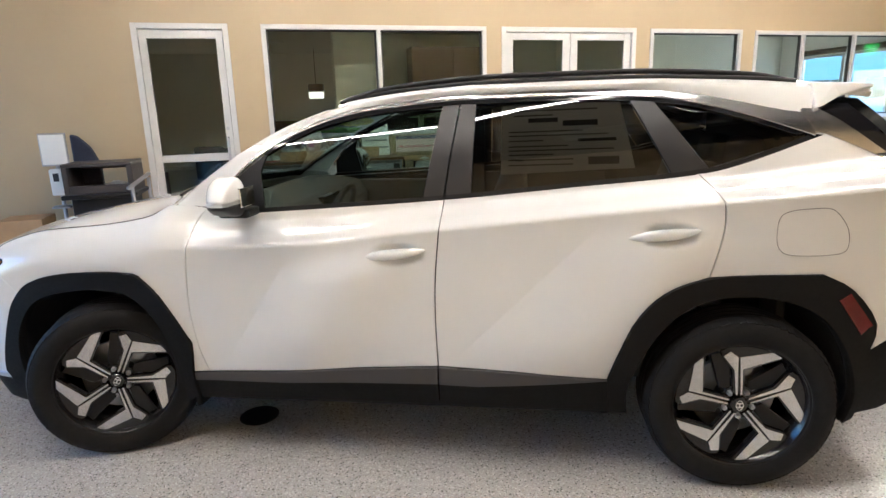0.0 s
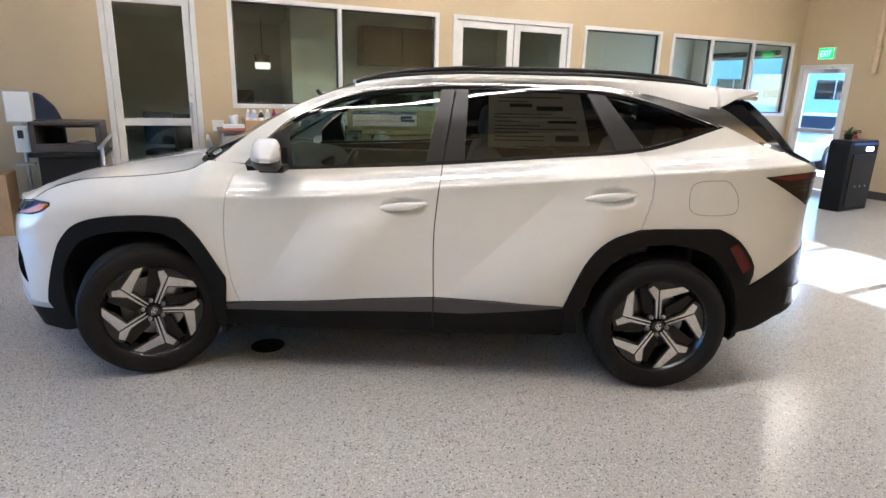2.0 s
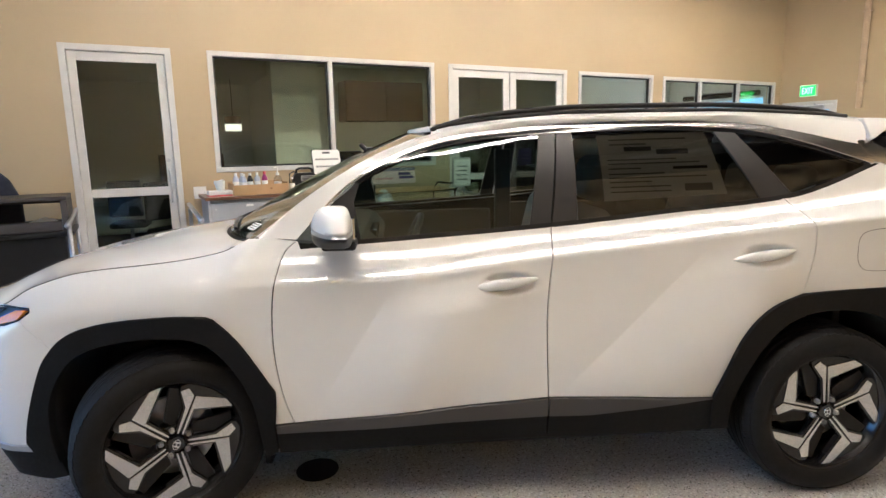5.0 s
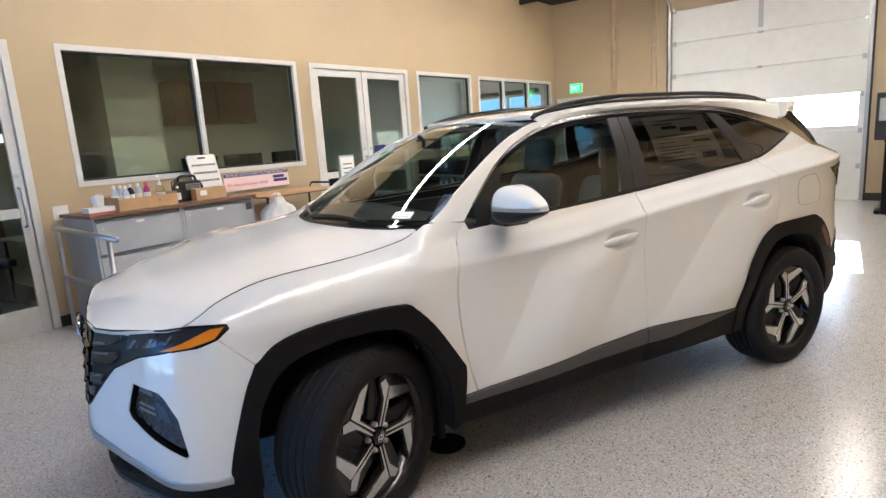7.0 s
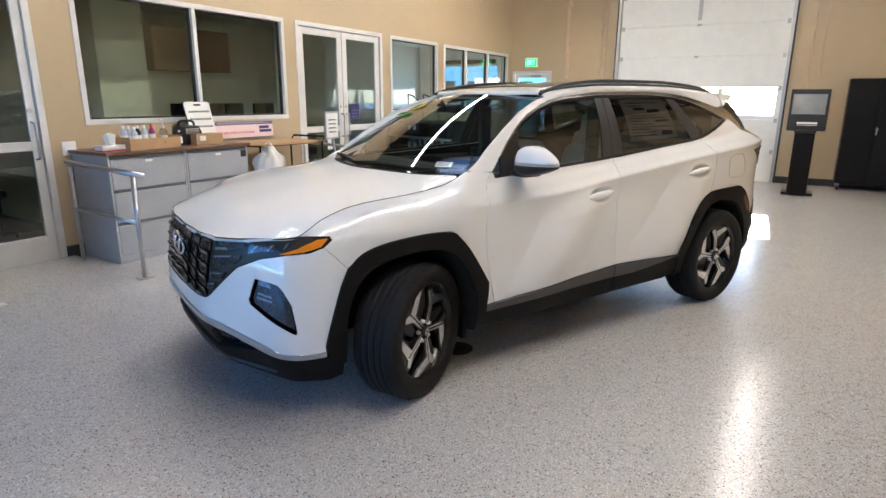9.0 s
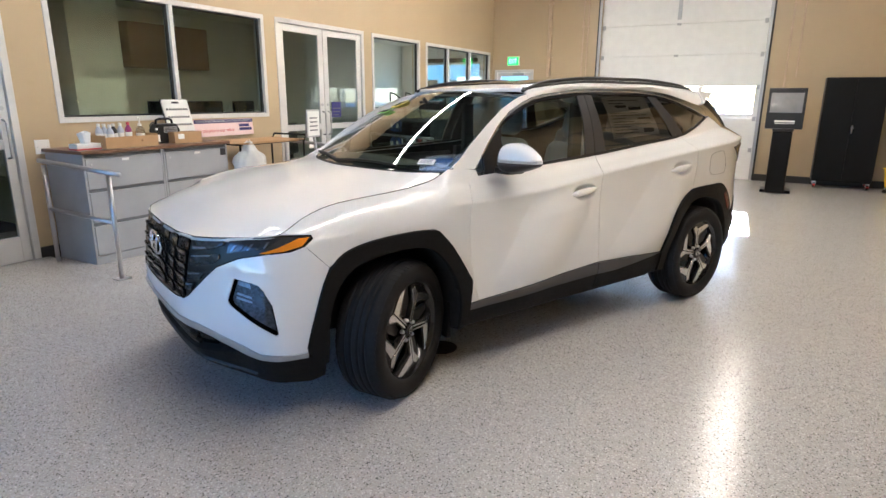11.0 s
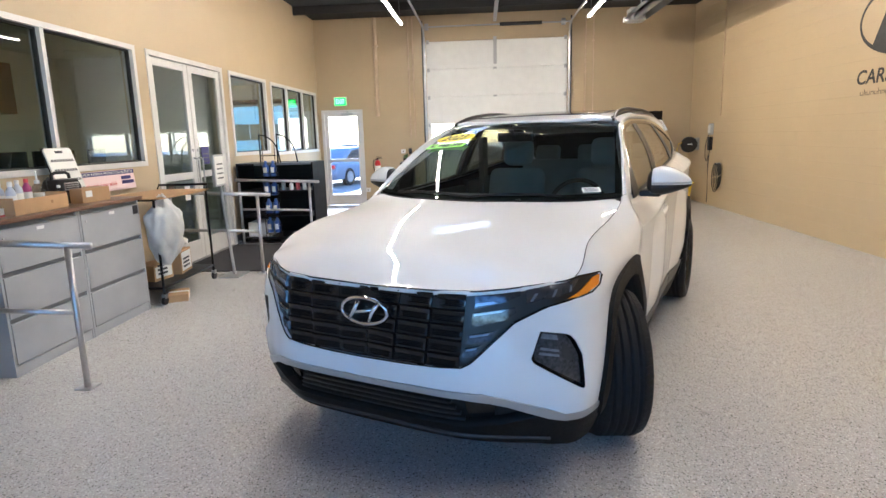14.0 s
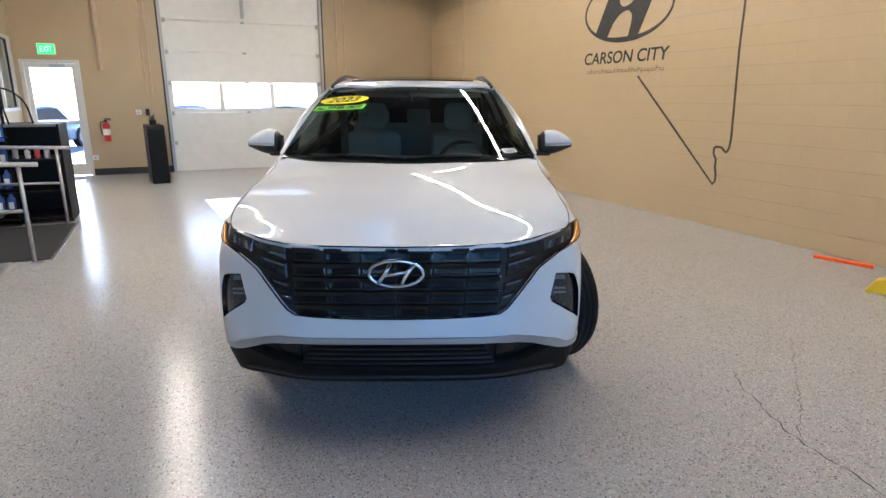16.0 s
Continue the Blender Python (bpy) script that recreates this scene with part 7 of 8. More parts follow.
M_PALEBOTTLE = plain("pale_blue_plastic", (0.50, 0.55, 0.66), 0.35, 0, 0.3, 25.0)
for i, (x, y, h, mat, cap, lab) in enumerate(((0.22, 7.03, 0.22, M_PALEBOTTLE, M_PAPER, "pale bottle with white cap and blue label"), (0.285, 7.05, 0.215, M_PALEBOTTLE, M_PAPER, "pale bottle with white cap and blue label"), (0.29, 6.97, 0.21, M_PALEBOTTLE, M_PAPER, "pale bottle with white cap and blue label"),
                                              (0.365, 7.03, 0.215, M_BLACK, M_PAPER, "black bottle with white cap and label"), (0.44, 7.04, 0.22, M_PALEBOTTLE, M_PAPER, "pale bottle with white cap and blue label"), (0.515, 7.03, 0.225, M_PURPLE, M_REDINK, "purple bottle with a red cap"))):
    bottle(x, y, h, 0.031, mat, cap, lab)
pb = thing("pump_bottle", pose(0.66, 7.06, ZC + 0.006), "clear hand sanitiser bottle with a white pump", "bottle")
part("body", lathe([(0.0, 0.0), (0.042, 0.0), (0.045, 0.01), (0.045, 0.13), (0.03, 0.165), (0.016, 0.18), (0.0, 0.18)], 24), M_CLEAR, pb, smooth=True)
part("gel", lathe([(0.0, 0.004), (0.041, 0.004), (0.041, 0.11), (0.0, 0.11)], 24), M_PAPER, pb)
part("collar", lathe([(0.0, 0.18), (0.018, 0.18), (0.018, 0.205), (0.0, 0.205)], 16), M_PAPER, pb)
part("pump", tube([(0, 0, 0.205), (0, 0, 0.262), (-0.012, -0.01, 0.268), (-0.045, -0.03, 0.262)], 0.007, 8), M_PAPER, pb)
sb = bottle(0.80, 7.0, 0.16, 0.026, M_CLEAR, M_PAPER, "small clear bottle with a white cap", ZC + 0.0005)

js = thing("jump_starter", pose(0.965, 7.10, ZC, 0, 0, -6), "black portable jump starter with a carry handle", "jump starter")
part("housing", prism([(-0.13, 0.0), (0.13, 0.0), (0.135, 0.14), (0.10, 0.20), (-0.10, 0.20), (-0.135, 0.14)], 0.14, Matrix.Translation((0, 0.07, 0)) @ Matrix.Rotation(radians(90), 4, 'X'), 0.012), M_BLACK, js)
part("handle", tube([(-0.09, 0, 0.195), (-0.085, 0, 0.235), (-0.05, 0, 0.25), (0.05, 0, 0.25), (0.085, 0, 0.235), (0.09, 0, 0.195)], 0.013, 10), M_BLACK, js, smooth=True)
part("badge_plate", box(-0.05, -0.076, 0.11, 0.10, -0.071, 0.17, 0.002), M_STEEL, js, "grey maker's plate with unreadable print")
for k in range(3):
    part("print", box(-0.04, -0.079, 0.12 + 0.016 * k, 0.09, -0.0765, 0.128 + 0.016 * k), M_INK, js)
part("cable", tube([(-0.13, -0.02, 0.05), (-0.17, -0.03, 0.10), (-0.165, -0.02, 0.19), (-0.12, 0.0, 0.215), (-0.08, 0.02, 0.20)], 0.008, 8), M_BLACK, js, smooth=True)

cbx = thing("cardboard_box", pose(1.11, 6.99, ZC, 0, 0, -4), "small closed brown cardboard box with a label", "box")
part("carton", box(-0.16, -0.08, 0, 0.16, 0.08, 0.115, 0.003), M_CARD, cbx)
part("box_label", box(-0.12, -0.083, 0.045, -0.05, -0.0805, 0.095), M_PAPER, cbx)
part("tape", box(-0.161, -0.02, 0.1152, 0.161, 0.02, 0.1162), M_CARDDARK, cbx)

sbm = pose(1.29, 7.215, ZC, -16, 0, 0)
sg = thing("display_board", sbm, "white display board with a carry slot and rows of clips", "display board")
part("board", prism([(-0.165, 0.0), (0.165, 0.0), (0.165, 0.44), (0.15, 0.46), (-0.15, 0.46), (-0.165, 0.44)], 0.012, Matrix.Translation((0, 0.006, 0)) @ Matrix.Rotation(radians(90), 4, 'X'), 0.002), M_PAPER, sg)
part("board_back", box(-0.17, 0.0075, 0.0, 0.17, 0.016, 0.465), M_BLACK, sg)
part("carry_slot", boxes([(-0.045, -0.009, 0.415, 0.045, -0.0062, 0.435)]), M_INK, sg)
for r in range(4):
    part("shelf_line", box(-0.14, -0.012, 0.085 + 0.085 * r, 0.14, -0.0062, 0.092 + 0.085 * r), M_SCREEN, sg)
    for c in range(8):
        part("clip", box(-0.13 + 0.035 * c, -0.016, 0.093 + 0.085 * r, -0.112 + 0.035 * c, -0.0062, 0.105 + 0.085 * r, 0.002), M_SCREEN, sg)

bn = thing("banner", pose(2.02, 7.40, 1.062, -5, 0, 0), "pink printed advertising banner leaning on the wall", "banner")
part("sheet", box(-0.45, -0.008, 0, 0.45, 0, 0.20, 0.001), M_PINK, bn)
part("headline_band", box(-0.445, -0.011, 0.155, 0.445, -0.0085, 0.195), M_BLUEINK, bn, "navy headline band")
TXT = Matrix.Rotation(radians(90), 4, 'X')
part("headline_lettering", fitted(lettering("PREMIUM INTERIOR PROTECTION PRODUCTS", 0.05, 0.0006), 0.84, 0.024, Matrix.Translation((0, -0.0125, 0.175)) @ TXT), M_PAPER, bn)
part("slogan_lettering", fitted(lettering("We take pride in your vehicle", 0.05, 0.0006, 0.3), 0.55, 0.052, Matrix.Translation((-0.14, -0.0095, 0.062)) @ TXT), M_REDINK, bn)
for k, (z, w) in enumerate(((0.10, 0.16), (0.055, 0.20))):
    part("brand_bar", box(0.22, -0.0105, z, 0.22 + w, -0.0085, z + 0.035), M_BLUEINK, bn)

# cart with flattened cardboard, bags and boxes
ct = thing("utility_cart", pose(2.16, 7.02, 0), "black steel utility cart with casters", "cart")
W, D = 0.52, 0.28
for x in (-W, W):
    for y in (-D, D):
        p = part("upright", cyl((x, y, 0.10), (x, y, 1.0), 0.012, seg=10), M_BLACKSTEEL, ct)
        part("caster", cyl((x - 0.0, y - 0.014, 0.04), (x, y + 0.014, 0.04), 0.04, seg=16), M_BLACK, ct)
        part("caster_fork", box(x - 0.02, y - 0.02, 0.06, x + 0.02, y + 0.02, 0.10), M_GALV, ct)
for z in (0.16, 1.0):
    part("shelf_frame", tube([(-W, -D, z), (W, -D, z), (W, D, z), (-W, D, z)], 0.012, 8, closed=True), M_BLACKSTEEL, ct)
part("shelf", box(-W, -D, 0.165, W, D, 0.172), M_BLACKSTEEL, ct)
part("push_handle", tube([(W, -D, 0.98), (W + 0.06, -D, 1.06), (W + 0.06, D, 1.06), (W, D, 0.98)], 0.012, 8), M_BLACKSTEEL, ct, smooth=True)
fcb = thing("flattened_carton", pose(2.12, 6.98, 1.014, 0, 0, -3), "flattened brown cardboard carton on the cart", "cardboard")
part("sheet", box(-0.58, -0.30, 0, 0.52, 0.33, 0.006), M_CARD, fcb)
part("flap", box(-0.50, -0.32, 0.0065, 0.40, 0.02, 0.012), M_CARD, fcb, m=pose(0, 0, 0.0, 3, 0, 2))


def crumpled(name, label, cat, m, sx, sy, sz, mat, seed):
    bm = bmesh.new()
    bmesh.ops.create_icosphere(bm, subdivisions=4, radius=1.0)
    for v in bm.verts:
        d = v.co.copy()
        k = 1 + 0.22 * noise.noise(d * 2.2 + Vector((seed, 0, 0))) + 0.10 * noise.noise(d * 6 + Vector((0, seed, 0))) + 0.05 * abs(noise.noise(d * 13))
        v.co = Vector((d.x * sx, d.y * sy, d.z * sz)) * k
        if d.z > 0.4:
            v.co.x *= 1 - 0.75 * (d.z - 0.4)
            v.co.y *= 1 - 0.75 * (d.z - 0.4)
    lo = min(v.co.z for v in bm.verts)
    bm.transform(Matrix.Translation((0, 0, -lo)))
    return tagged(part(name, bm, mat, smooth=True, m=m), label, cat)


M_BAG = plain("frosted_plastic_bag", (0.66, 0.66, 0.64), 0.3, 0, 0.12, 9.0, 0.0, Transmission_Weight=0.25)
crumpled("plastic_bag", "full frosted plastic bag hanging beside the cabinets", "bag", pose(1.75, 6.72, 0.37), 0.20, 0.15, 0.31, M_BAG, 3)
hb = thing("bag_hook", pose(1.73, 6.735, 1.0), "black wire hook holding the plastic bag", "hook")
part("wire", tube([(0, 0.0, 0.018), (0, -0.01, 0.0), (0, -0.012, -0.02), (0, -0.005, -0.04)], 0.004, 6), M_BLACKSTEEL, hb)
for x, y, w, d, h, rz, lab in ((2.30, 6.98, 0.30, 0.26, 0.24, 8, "brown and white printed cardboard box on the cart"), (1.98, 7.02, 0.26, 0.24, 0.16, -12, "open brown cardboard box on the cart")):
    b = thing("cardboard_box", pose(x, y, 0.173, 0, 0, rz), lab, "box")
    part("carton", box(-w / 2, -d / 2, 0, w / 2, d / 2, h, 0.003), M_CARD, b)
    part("printed_side", box(-w / 2 + 0.02, -d / 2 - 0.003, 0.03, w / 2 - 0.02, -d / 2 - 0.0005, h - 0.02), M_PAPER, b)
    for k in range(3):
        part("print", box(-w / 2 + 0.05, -d / 2 - 0.0055, 0.06 + 0.04 * k, w / 2 - 0.08, -d / 2 - 0.0035, 0.08 + 0.04 * k), M_INK, b)
crumpled("rag_pile", "crumpled white cloths on the cart", "cloth", pose(2.36, 6.98, 0.42), 0.13, 0.12, 0.06, M_PAPER, 7)
fb = thing("cardboard_box", pose(1.86, 6.72, 0.0, 0, 0, 24), "torn brown cardboard box on the floor", "box")
part("carton", box(-0.14, -0.09, 0, 0.14, 0.09, 0.07, 0.003), M_CARD, fb)
part("tape", box(-0.02, -0.0915, 0.0, 0.03, 0.0915, 0.0715), M_PAPER, fb)

# sign stand beside the mat
ss = thing("sign_stand", pose(2.86, 6.58, 0, 0, 0, 0), "grey pole sign stand with a framed notice", "sign stand")
part("base", box(-0.17, -0.12, 0, 0.15, 0.12, 0.012, 0.004), M_GALV, ss)
part("pole", cyl((0, 0, 0.012), (-0.16, 0.0, 1.08), 0.017), M_GALV, ss)
part("frame", box(-0.30, -0.02, 1.04, -0.06, 0.012, 1.38, 0.004), M_GALV, ss, m=pose(0, 0, 0, 0, 0, 0))
part("notice", box(-0.285, -0.024, 1.06, -0.075, -0.0205, 1.36), M_PAPER, ss, "white printed notice")
for k in range(4):
    part("print", box(-0.25, -0.027, 1.12 + 0.05 * k, -0.11, -0.0245, 1.135 + 0.05 * k), M_SCREEN, ss)

# black shelf and blue bottle rack past the mat
sh = thing("shelving_unit", pose(5.30, 6.78, 0), "black steel shelving unit with stored items", "shelf")
part("side_panel", box(-0.33, -0.58, 0, 0.33, -0.555, 1.19, 0.003), M_BLACKSTEEL, sh)
part("side_panel", box(-0.33, 0.555, 0, 0.33, 0.58, 1.19, 0.003), M_BLACKSTEEL, sh)
part("back_panel", box(0.30, -0.555, 0, 0.325, 0.555, 1.19), M_BLACKSTEEL, sh)
for z in (0.06, 0.38, 0.76, 1.165):
    part("shelf", box(-0.33, -0.555, z, 0.30, 0.555, z + 0.022, 0.002), M_BLACKSTEEL, sh)
part("price_rail", box(-0.338, -0.555, 1.16, -0.331, 0.3, 1.19), M_GREYDARK, sh, "dark grey price rail")
for k, (y, h, mat) in enumerate(((-0.40, 0.13, M_PAPER), (-0.30, 0.15, M_REDINK), (-0.20, 0.11, M_PAPER), (-0.08, 0.14, M_GREYPAINT), (0.03, 0.10, M_PAPER), (0.2, 0.16, M_BLUE))):
    t = thing("spray_can", pose(5.10, 6.78 + y, 0.783), "small canister on the black shelf", "canister", "canisters on the shelf")
    part("body", lathe([(0.0, 0.0), (0.03, 0.0), (0.03, h * 0.8), (0.015, h * 0.88), (0.0, h * 0.88)], 16), mat, t)
    part("cap", lathe([(0.0, h * 0.88), (0.016, h * 0.88), (0.014, h), (0.0, h)], 12), M_PAPER, t)
rk = thing("bottle_rack", pose(4.98, 6.98 - 0.75 + 0.62, 0), "wire rack stacked with blue fluid bottles", "rack")
for x in (-0.05, 0.05):
    for y in (-0.11, 0.11):
        part("upright", cyl((x, y, 0), (x, y, 1.45), 0.006, seg=8), M_BLACKSTEEL, rk)
for z in (0.15, 0.45, 0.75, 1.05, 1.3):
    part("hoop", tube([(-0.05, -0.11, z), (0.05, -0.11, z), (0.05, 0.11, z), (-0.05, 0.11, z)], 0.005, 6, closed=True), M_BLACKSTEEL, rk)
part("base", box(-0.06, -0.13, 0, 0.04, 0.13, 0.02), M_BLACKSTEEL, rk)
for k in range(4):
    z = 0.16 + 0.28 * k
    for y in (-0.055, 0.055):
        bt = part("bottle", lathe([(0.0, 0.0), (0.044, 0.0), (0.046, 0.01), (0.046, 0.16), (0.02, 0.195), (0.018, 0.225), (0.0, 0.226)], 16, m=Matrix.Translation((0, y, z))), M_BLUE, rk, "blue fluid bottle", smooth=True)
        part("bottle_label", box(-0.0485, y - 0.025, z + 0.05, -0.0450, y + 0.025, z + 0.13), M_PAPER, bt)
for k, y in enumerate((7.0, 6.78)):
    hp = thing("display_hoop", pose(5.05 + 0.12 * k, y, 1.188), "black bent steel hoop on the shelf", "hoop", "hoops on the shelf")
    arc = [(0, 0.0, 0.0), (0, 0.0, 0.40)] + [(0, 0.02 - 0.30 * math.sin(a), 0.10 + 0.32 * math.cos(a)) for a in np.linspace(0.05, 1.45, 10)] + [(0, -0.30, 0.0)]
    part("bent_bar", tube(arc, 0.010, 8), M_BLACKSTEEL, hp, smooth=True)
tagged(part("white_carton", box(5.05, 6.95, 0.083, 5.45, 7.28, 0.30, 0.004), M_PAPER), "white carton on the lowest shelf", "box")

# ---- by the litter bin ----
lb = thing("litter_bin", pose(-1.575, 6.88, 0), "dark brown litter bin with a hooded top", "litter bin")
part("bin_body", prism([(-0.27, -0.24), (0.27, -0.24), (0.27, 0.24), (-0.27, 0.24)], 0.80, None, 0.01), M_BLACK, lb)
part("bin_lip", box(-0.34, -0.30, 0.80, 0.34, 0.28, 0.845, 0.012), M_BLACK, lb)
M_BIN = plain("dark_brown_plastic", (0.055, 0.048, 0.046), 0.45, 0, 0.1, 8.0, 0.1)
for x in (-0.31, 0.26):
    part("hood_side", box(x, -0.27, 0.845, x + 0.05, 0.26, 1.11, 0.008), M_BIN, lb)
part("hood_roof", box(-0.31, -0.27, 1.1105, 0.31, 0.26, 1.145, 0.008), M_BIN, lb, "dark brown hood roof")
part("hood_lip", box(-0.26, -0.27, 0.845, 0.26, -0.22, 0.93, 0.008), M_BIN, lb)
part("hood_sill", box(-0.26, 0.20, 0.845, 0.26, 0.26, 0.90, 0.008), M_BIN, lb)
part("hood_beam", box(-0.26, 0.20, 1.06, 0.26, 0.26, 1.11, 0.008), M_BIN, lb)
crumpled("litter", "crumpled clear wrapping in the bin", "litter", pose(-1.47, 6.86, 0.85), 0.10, 0.09, 0.045, M_BAG, 11)
st = thing("sanitiser_stand", pose(-1.99, 6.90, 0), "white sanitiser dispenser stand with a notice board", "sanitiser stand")
part("base", box(-0.17, -0.17, 0, 0.17, 0.17, 0.012, 0.004), M_GALV, st)
part("pole", cyl((0, 0, 0.012), (0, 0, 1.15), 0.018), M_GALV, st)
part("dispenser", box(-0.065, -0.085, 0.83, 0.065, 0.02, 1.09, 0.015, 3), M_WHITE, st, "white dispenser", smooth=False)
part("dispenser_window", box(-0.03, -0.089, 0.97, 0.02, -0.0855, 1.05), M_INK, st)
part("drip_tray", box(-0.08, -0.11, 0.70, 0.08, 0.03, 0.72, 0.004), M_GALV, st)
part("notice_frame", box(-0.12, -0.045, 1.12, 0.12, -0.02, 1.44, 0.004), M_GALV, st)
part("notice", box(-0.108, -0.049, 1.135, 0.108, -0.0455, 1.425), M_PAPER, st, "white notice")
cc = thing("coat_stand", pose(-1.78, 7.12, 0), "dark padded tool bag on a black stand", "stand")
part("panel", prism([(-0.12, 0.0), (0.14, 0.0), (0.13, 1.10), (0.06, 1.28), (-0.05, 1.40), (-0.12, 1.42)], 0.07, Matrix.Translation((0, 0.035, 0)) @ Matrix.Rotation(radians(90), 4, 'X'), 0.02), plain("navy_black_fabric", (0.02, 0.024, 0.045), 0.8), cc)
cbo = thing("cardboard_box", pose(-2.35, 6.9, 0), "brown cardboard box on the floor by the wall", "box")
part("carton", box(-0.2, -0.2, 0, 0.2, 0.2, 0.62, 0.004), M_CARD, cbo)

# switch plates on the office wall
sw = thing("switch_plate", pose(-0.10, YW - 0.006, 1.065), "white electrical cover plate on the wall", "switch plate")
part("plate", box(-0.065, -0.004, -0.065, 0.065, 0.005, 0.065, 0.003), M_WHITE, sw)
for x in (-0.045, 0.045):
    part("screw", cyl((x, -0.006, 0), (x, -0.0035, 0), 0.004, seg=8), M_STEEL, sw)

# ---- on the end wall ----
ex = thing("exit_sign", pose(XG - 0.03, 6.895, 2.25), "lit green exit sign over the door", "sign")
part("housing", box(-0.02, -0.145, 0, 0.029, 0.145, 0.20, 0.006), M_WHITE, ex)
part("sign_face", box(-0.026, -0.13, 0.012, -0.0205, 0.13, 0.185, 0.002), M_EXIT, ex, "glowing green face")
EXT = Matrix.Rotation(radians(-90), 4, 'Z') @ Matrix.Rotation(radians(90), 4, 'X')
part("exit_lettering", fitted(lettering("EXIT", 0.1, 0.001), 0.19, 0.105, Matrix.Translation((-0.028, 0, 0.098)) @ EXT), glow("exit_letters", (0.35, 1.0, 0.42), 0.62), ex)
fe = thing("fire_extinguisher", pose(XG - 0.10, 6.10, 0.66), "red fire extinguisher hung on the wall", "fire extinguisher")
part("cylinder", lathe([(0.0, 0.0), (0.06, 0.0), (0.065, 0.01), (0.065, 0.30), (0.05, 0.345), (0.02, 0.365), (0.0, 0.365)], 24), M_RED, fe, smooth=True)
part("label", lathe([(0.0656, 0.12), (0.0656, 0.24)], 24), M_PAPER, fe)
part("valve", boxes([(-0.02, -0.02, 0.365, 0.02, 0.02, 0.40), (-0.01, -0.10, 0.40, 0.01, 0.03, 0.415), (-0.01, -0.09, 0.425, 0.01, 0.02, 0.438)], 0.003), M_BLACK, fe)
part("hose", tube([(0, 0.02, 0.385), (-0.01, 0.09, 0.36), (-0.02, 0.10, 0.25), (-0.03, 0.075, 0.12)], 0.010, 8), M_HOSE, fe, smooth=True)
part("hanger", box(0.05, -0.03, 0.28, 0.099, 0.03, 0.36), M_GALV, fe)
for y, z, w, h, mat, nm, lab in ((5.51, 1.16, 0.05, 0.09, M_WHITE, "switch_box", "small white wall switch box beside the door"), (5.35, 1.14, 0.035, 0.13, M_BLACK, "key_switch", "dark key switch on the wall"), (6.36, 0.30, 0.05, 0.09, M_WHITE, "socket", "small white wall socket near the floor"), (1.10, 1.25, 0.05, 0.12, M_GALV, "switch_box", "small grey wall switch box beside the door")):
    t = thing(nm, pose(XG, y, z), lab, "switch")
    part("box", box(-0.045, -w, 0, -0.001, w, h, 0.006), mat, t)
    part("toggle", box(-0.055, -0.012, h * 0.4, -0.0455, 0.012, h * 0.6, 0.002), M_INK, t)

# black unit with a small display near the exit door
bu = thing("floor_console", pose(8.50, 5.25, 0, 0, 0, 6), "black floor-standing console with a small lit display", "console")
part("cabinet", prism([(-0.38, 0.0), (0.38, 0.0), (0.40, 0.96), (0.36, 1.02), (-0.36, 1.02), (-0.40, 0.96)], 0.28, Matrix.Translation((0, 0.14, 0)) @ Matrix.Rotation(radians(90), 4, 'X'), 0.012), M_BLACKSTEEL, bu)
part("front_panel", box(-0.27, -0.156, 0.06, 0.33, -0.141, 0.82, 0.006), M_BLACK, bu)
part("display", box(0.06, -0.152, 0.865, 0.24, -0.141, 0.925, 0.003), glow("small_display", (0.75, 0.88, 1.0), 1.6), bu, "small lit display")
part("top_strip", box(-0.30, -0.150, 0.955, 0.36, -0.141, 0.985, 0.003), M_BLUE, bu)
for x in (-0.10, 0.03, 0.17):
    part("knob", cyl((x, -0.166, 0.36), (x, -0.1565, 0.36), 0.014, seg=12), M_CHROME, bu)
pl = thing("potted_plant", pose(8.33, 5.25, 1.021), "small flowering plant in a dark pot", "plant")
part("pot", lathe([(0.0, 0.0), (0.05, 0.0), (0.065, 0.08), (0.058, 0.08), (0.05, 0.07), (0.0, 0.07)], 18), M_BLACK, pl)
bm = bmesh.new()
rnd = random.Random(4)
for k in range(46):
    a, e, l = rnd.uniform(0, 6.28), rnd.uniform(0.3, 1.4), rnd.uniform(0.06, 0.15)
    d = Vector((math.cos(a) * math.cos(e), math.sin(a) * math.cos(e), math.sin(e)))
    s = d.cross(Vector((0, 0, 1))).normalized() * 0.012
    p0, p1, p2 = Vector((0, 0, 0.07)), Vector((0, 0, 0.07)) + d * l * 0.6, Vector((0, 0, 0.06)) + d * l
    v = [bm.verts.new(q) for q in (p0, p1 + s, p2, p1 - s)]
    bm.faces.new(v)
part("leaves", bm, plain("green_leaf", (0.05, 0.12, 0.03), 0.5), pl, "green leaves with red tips")

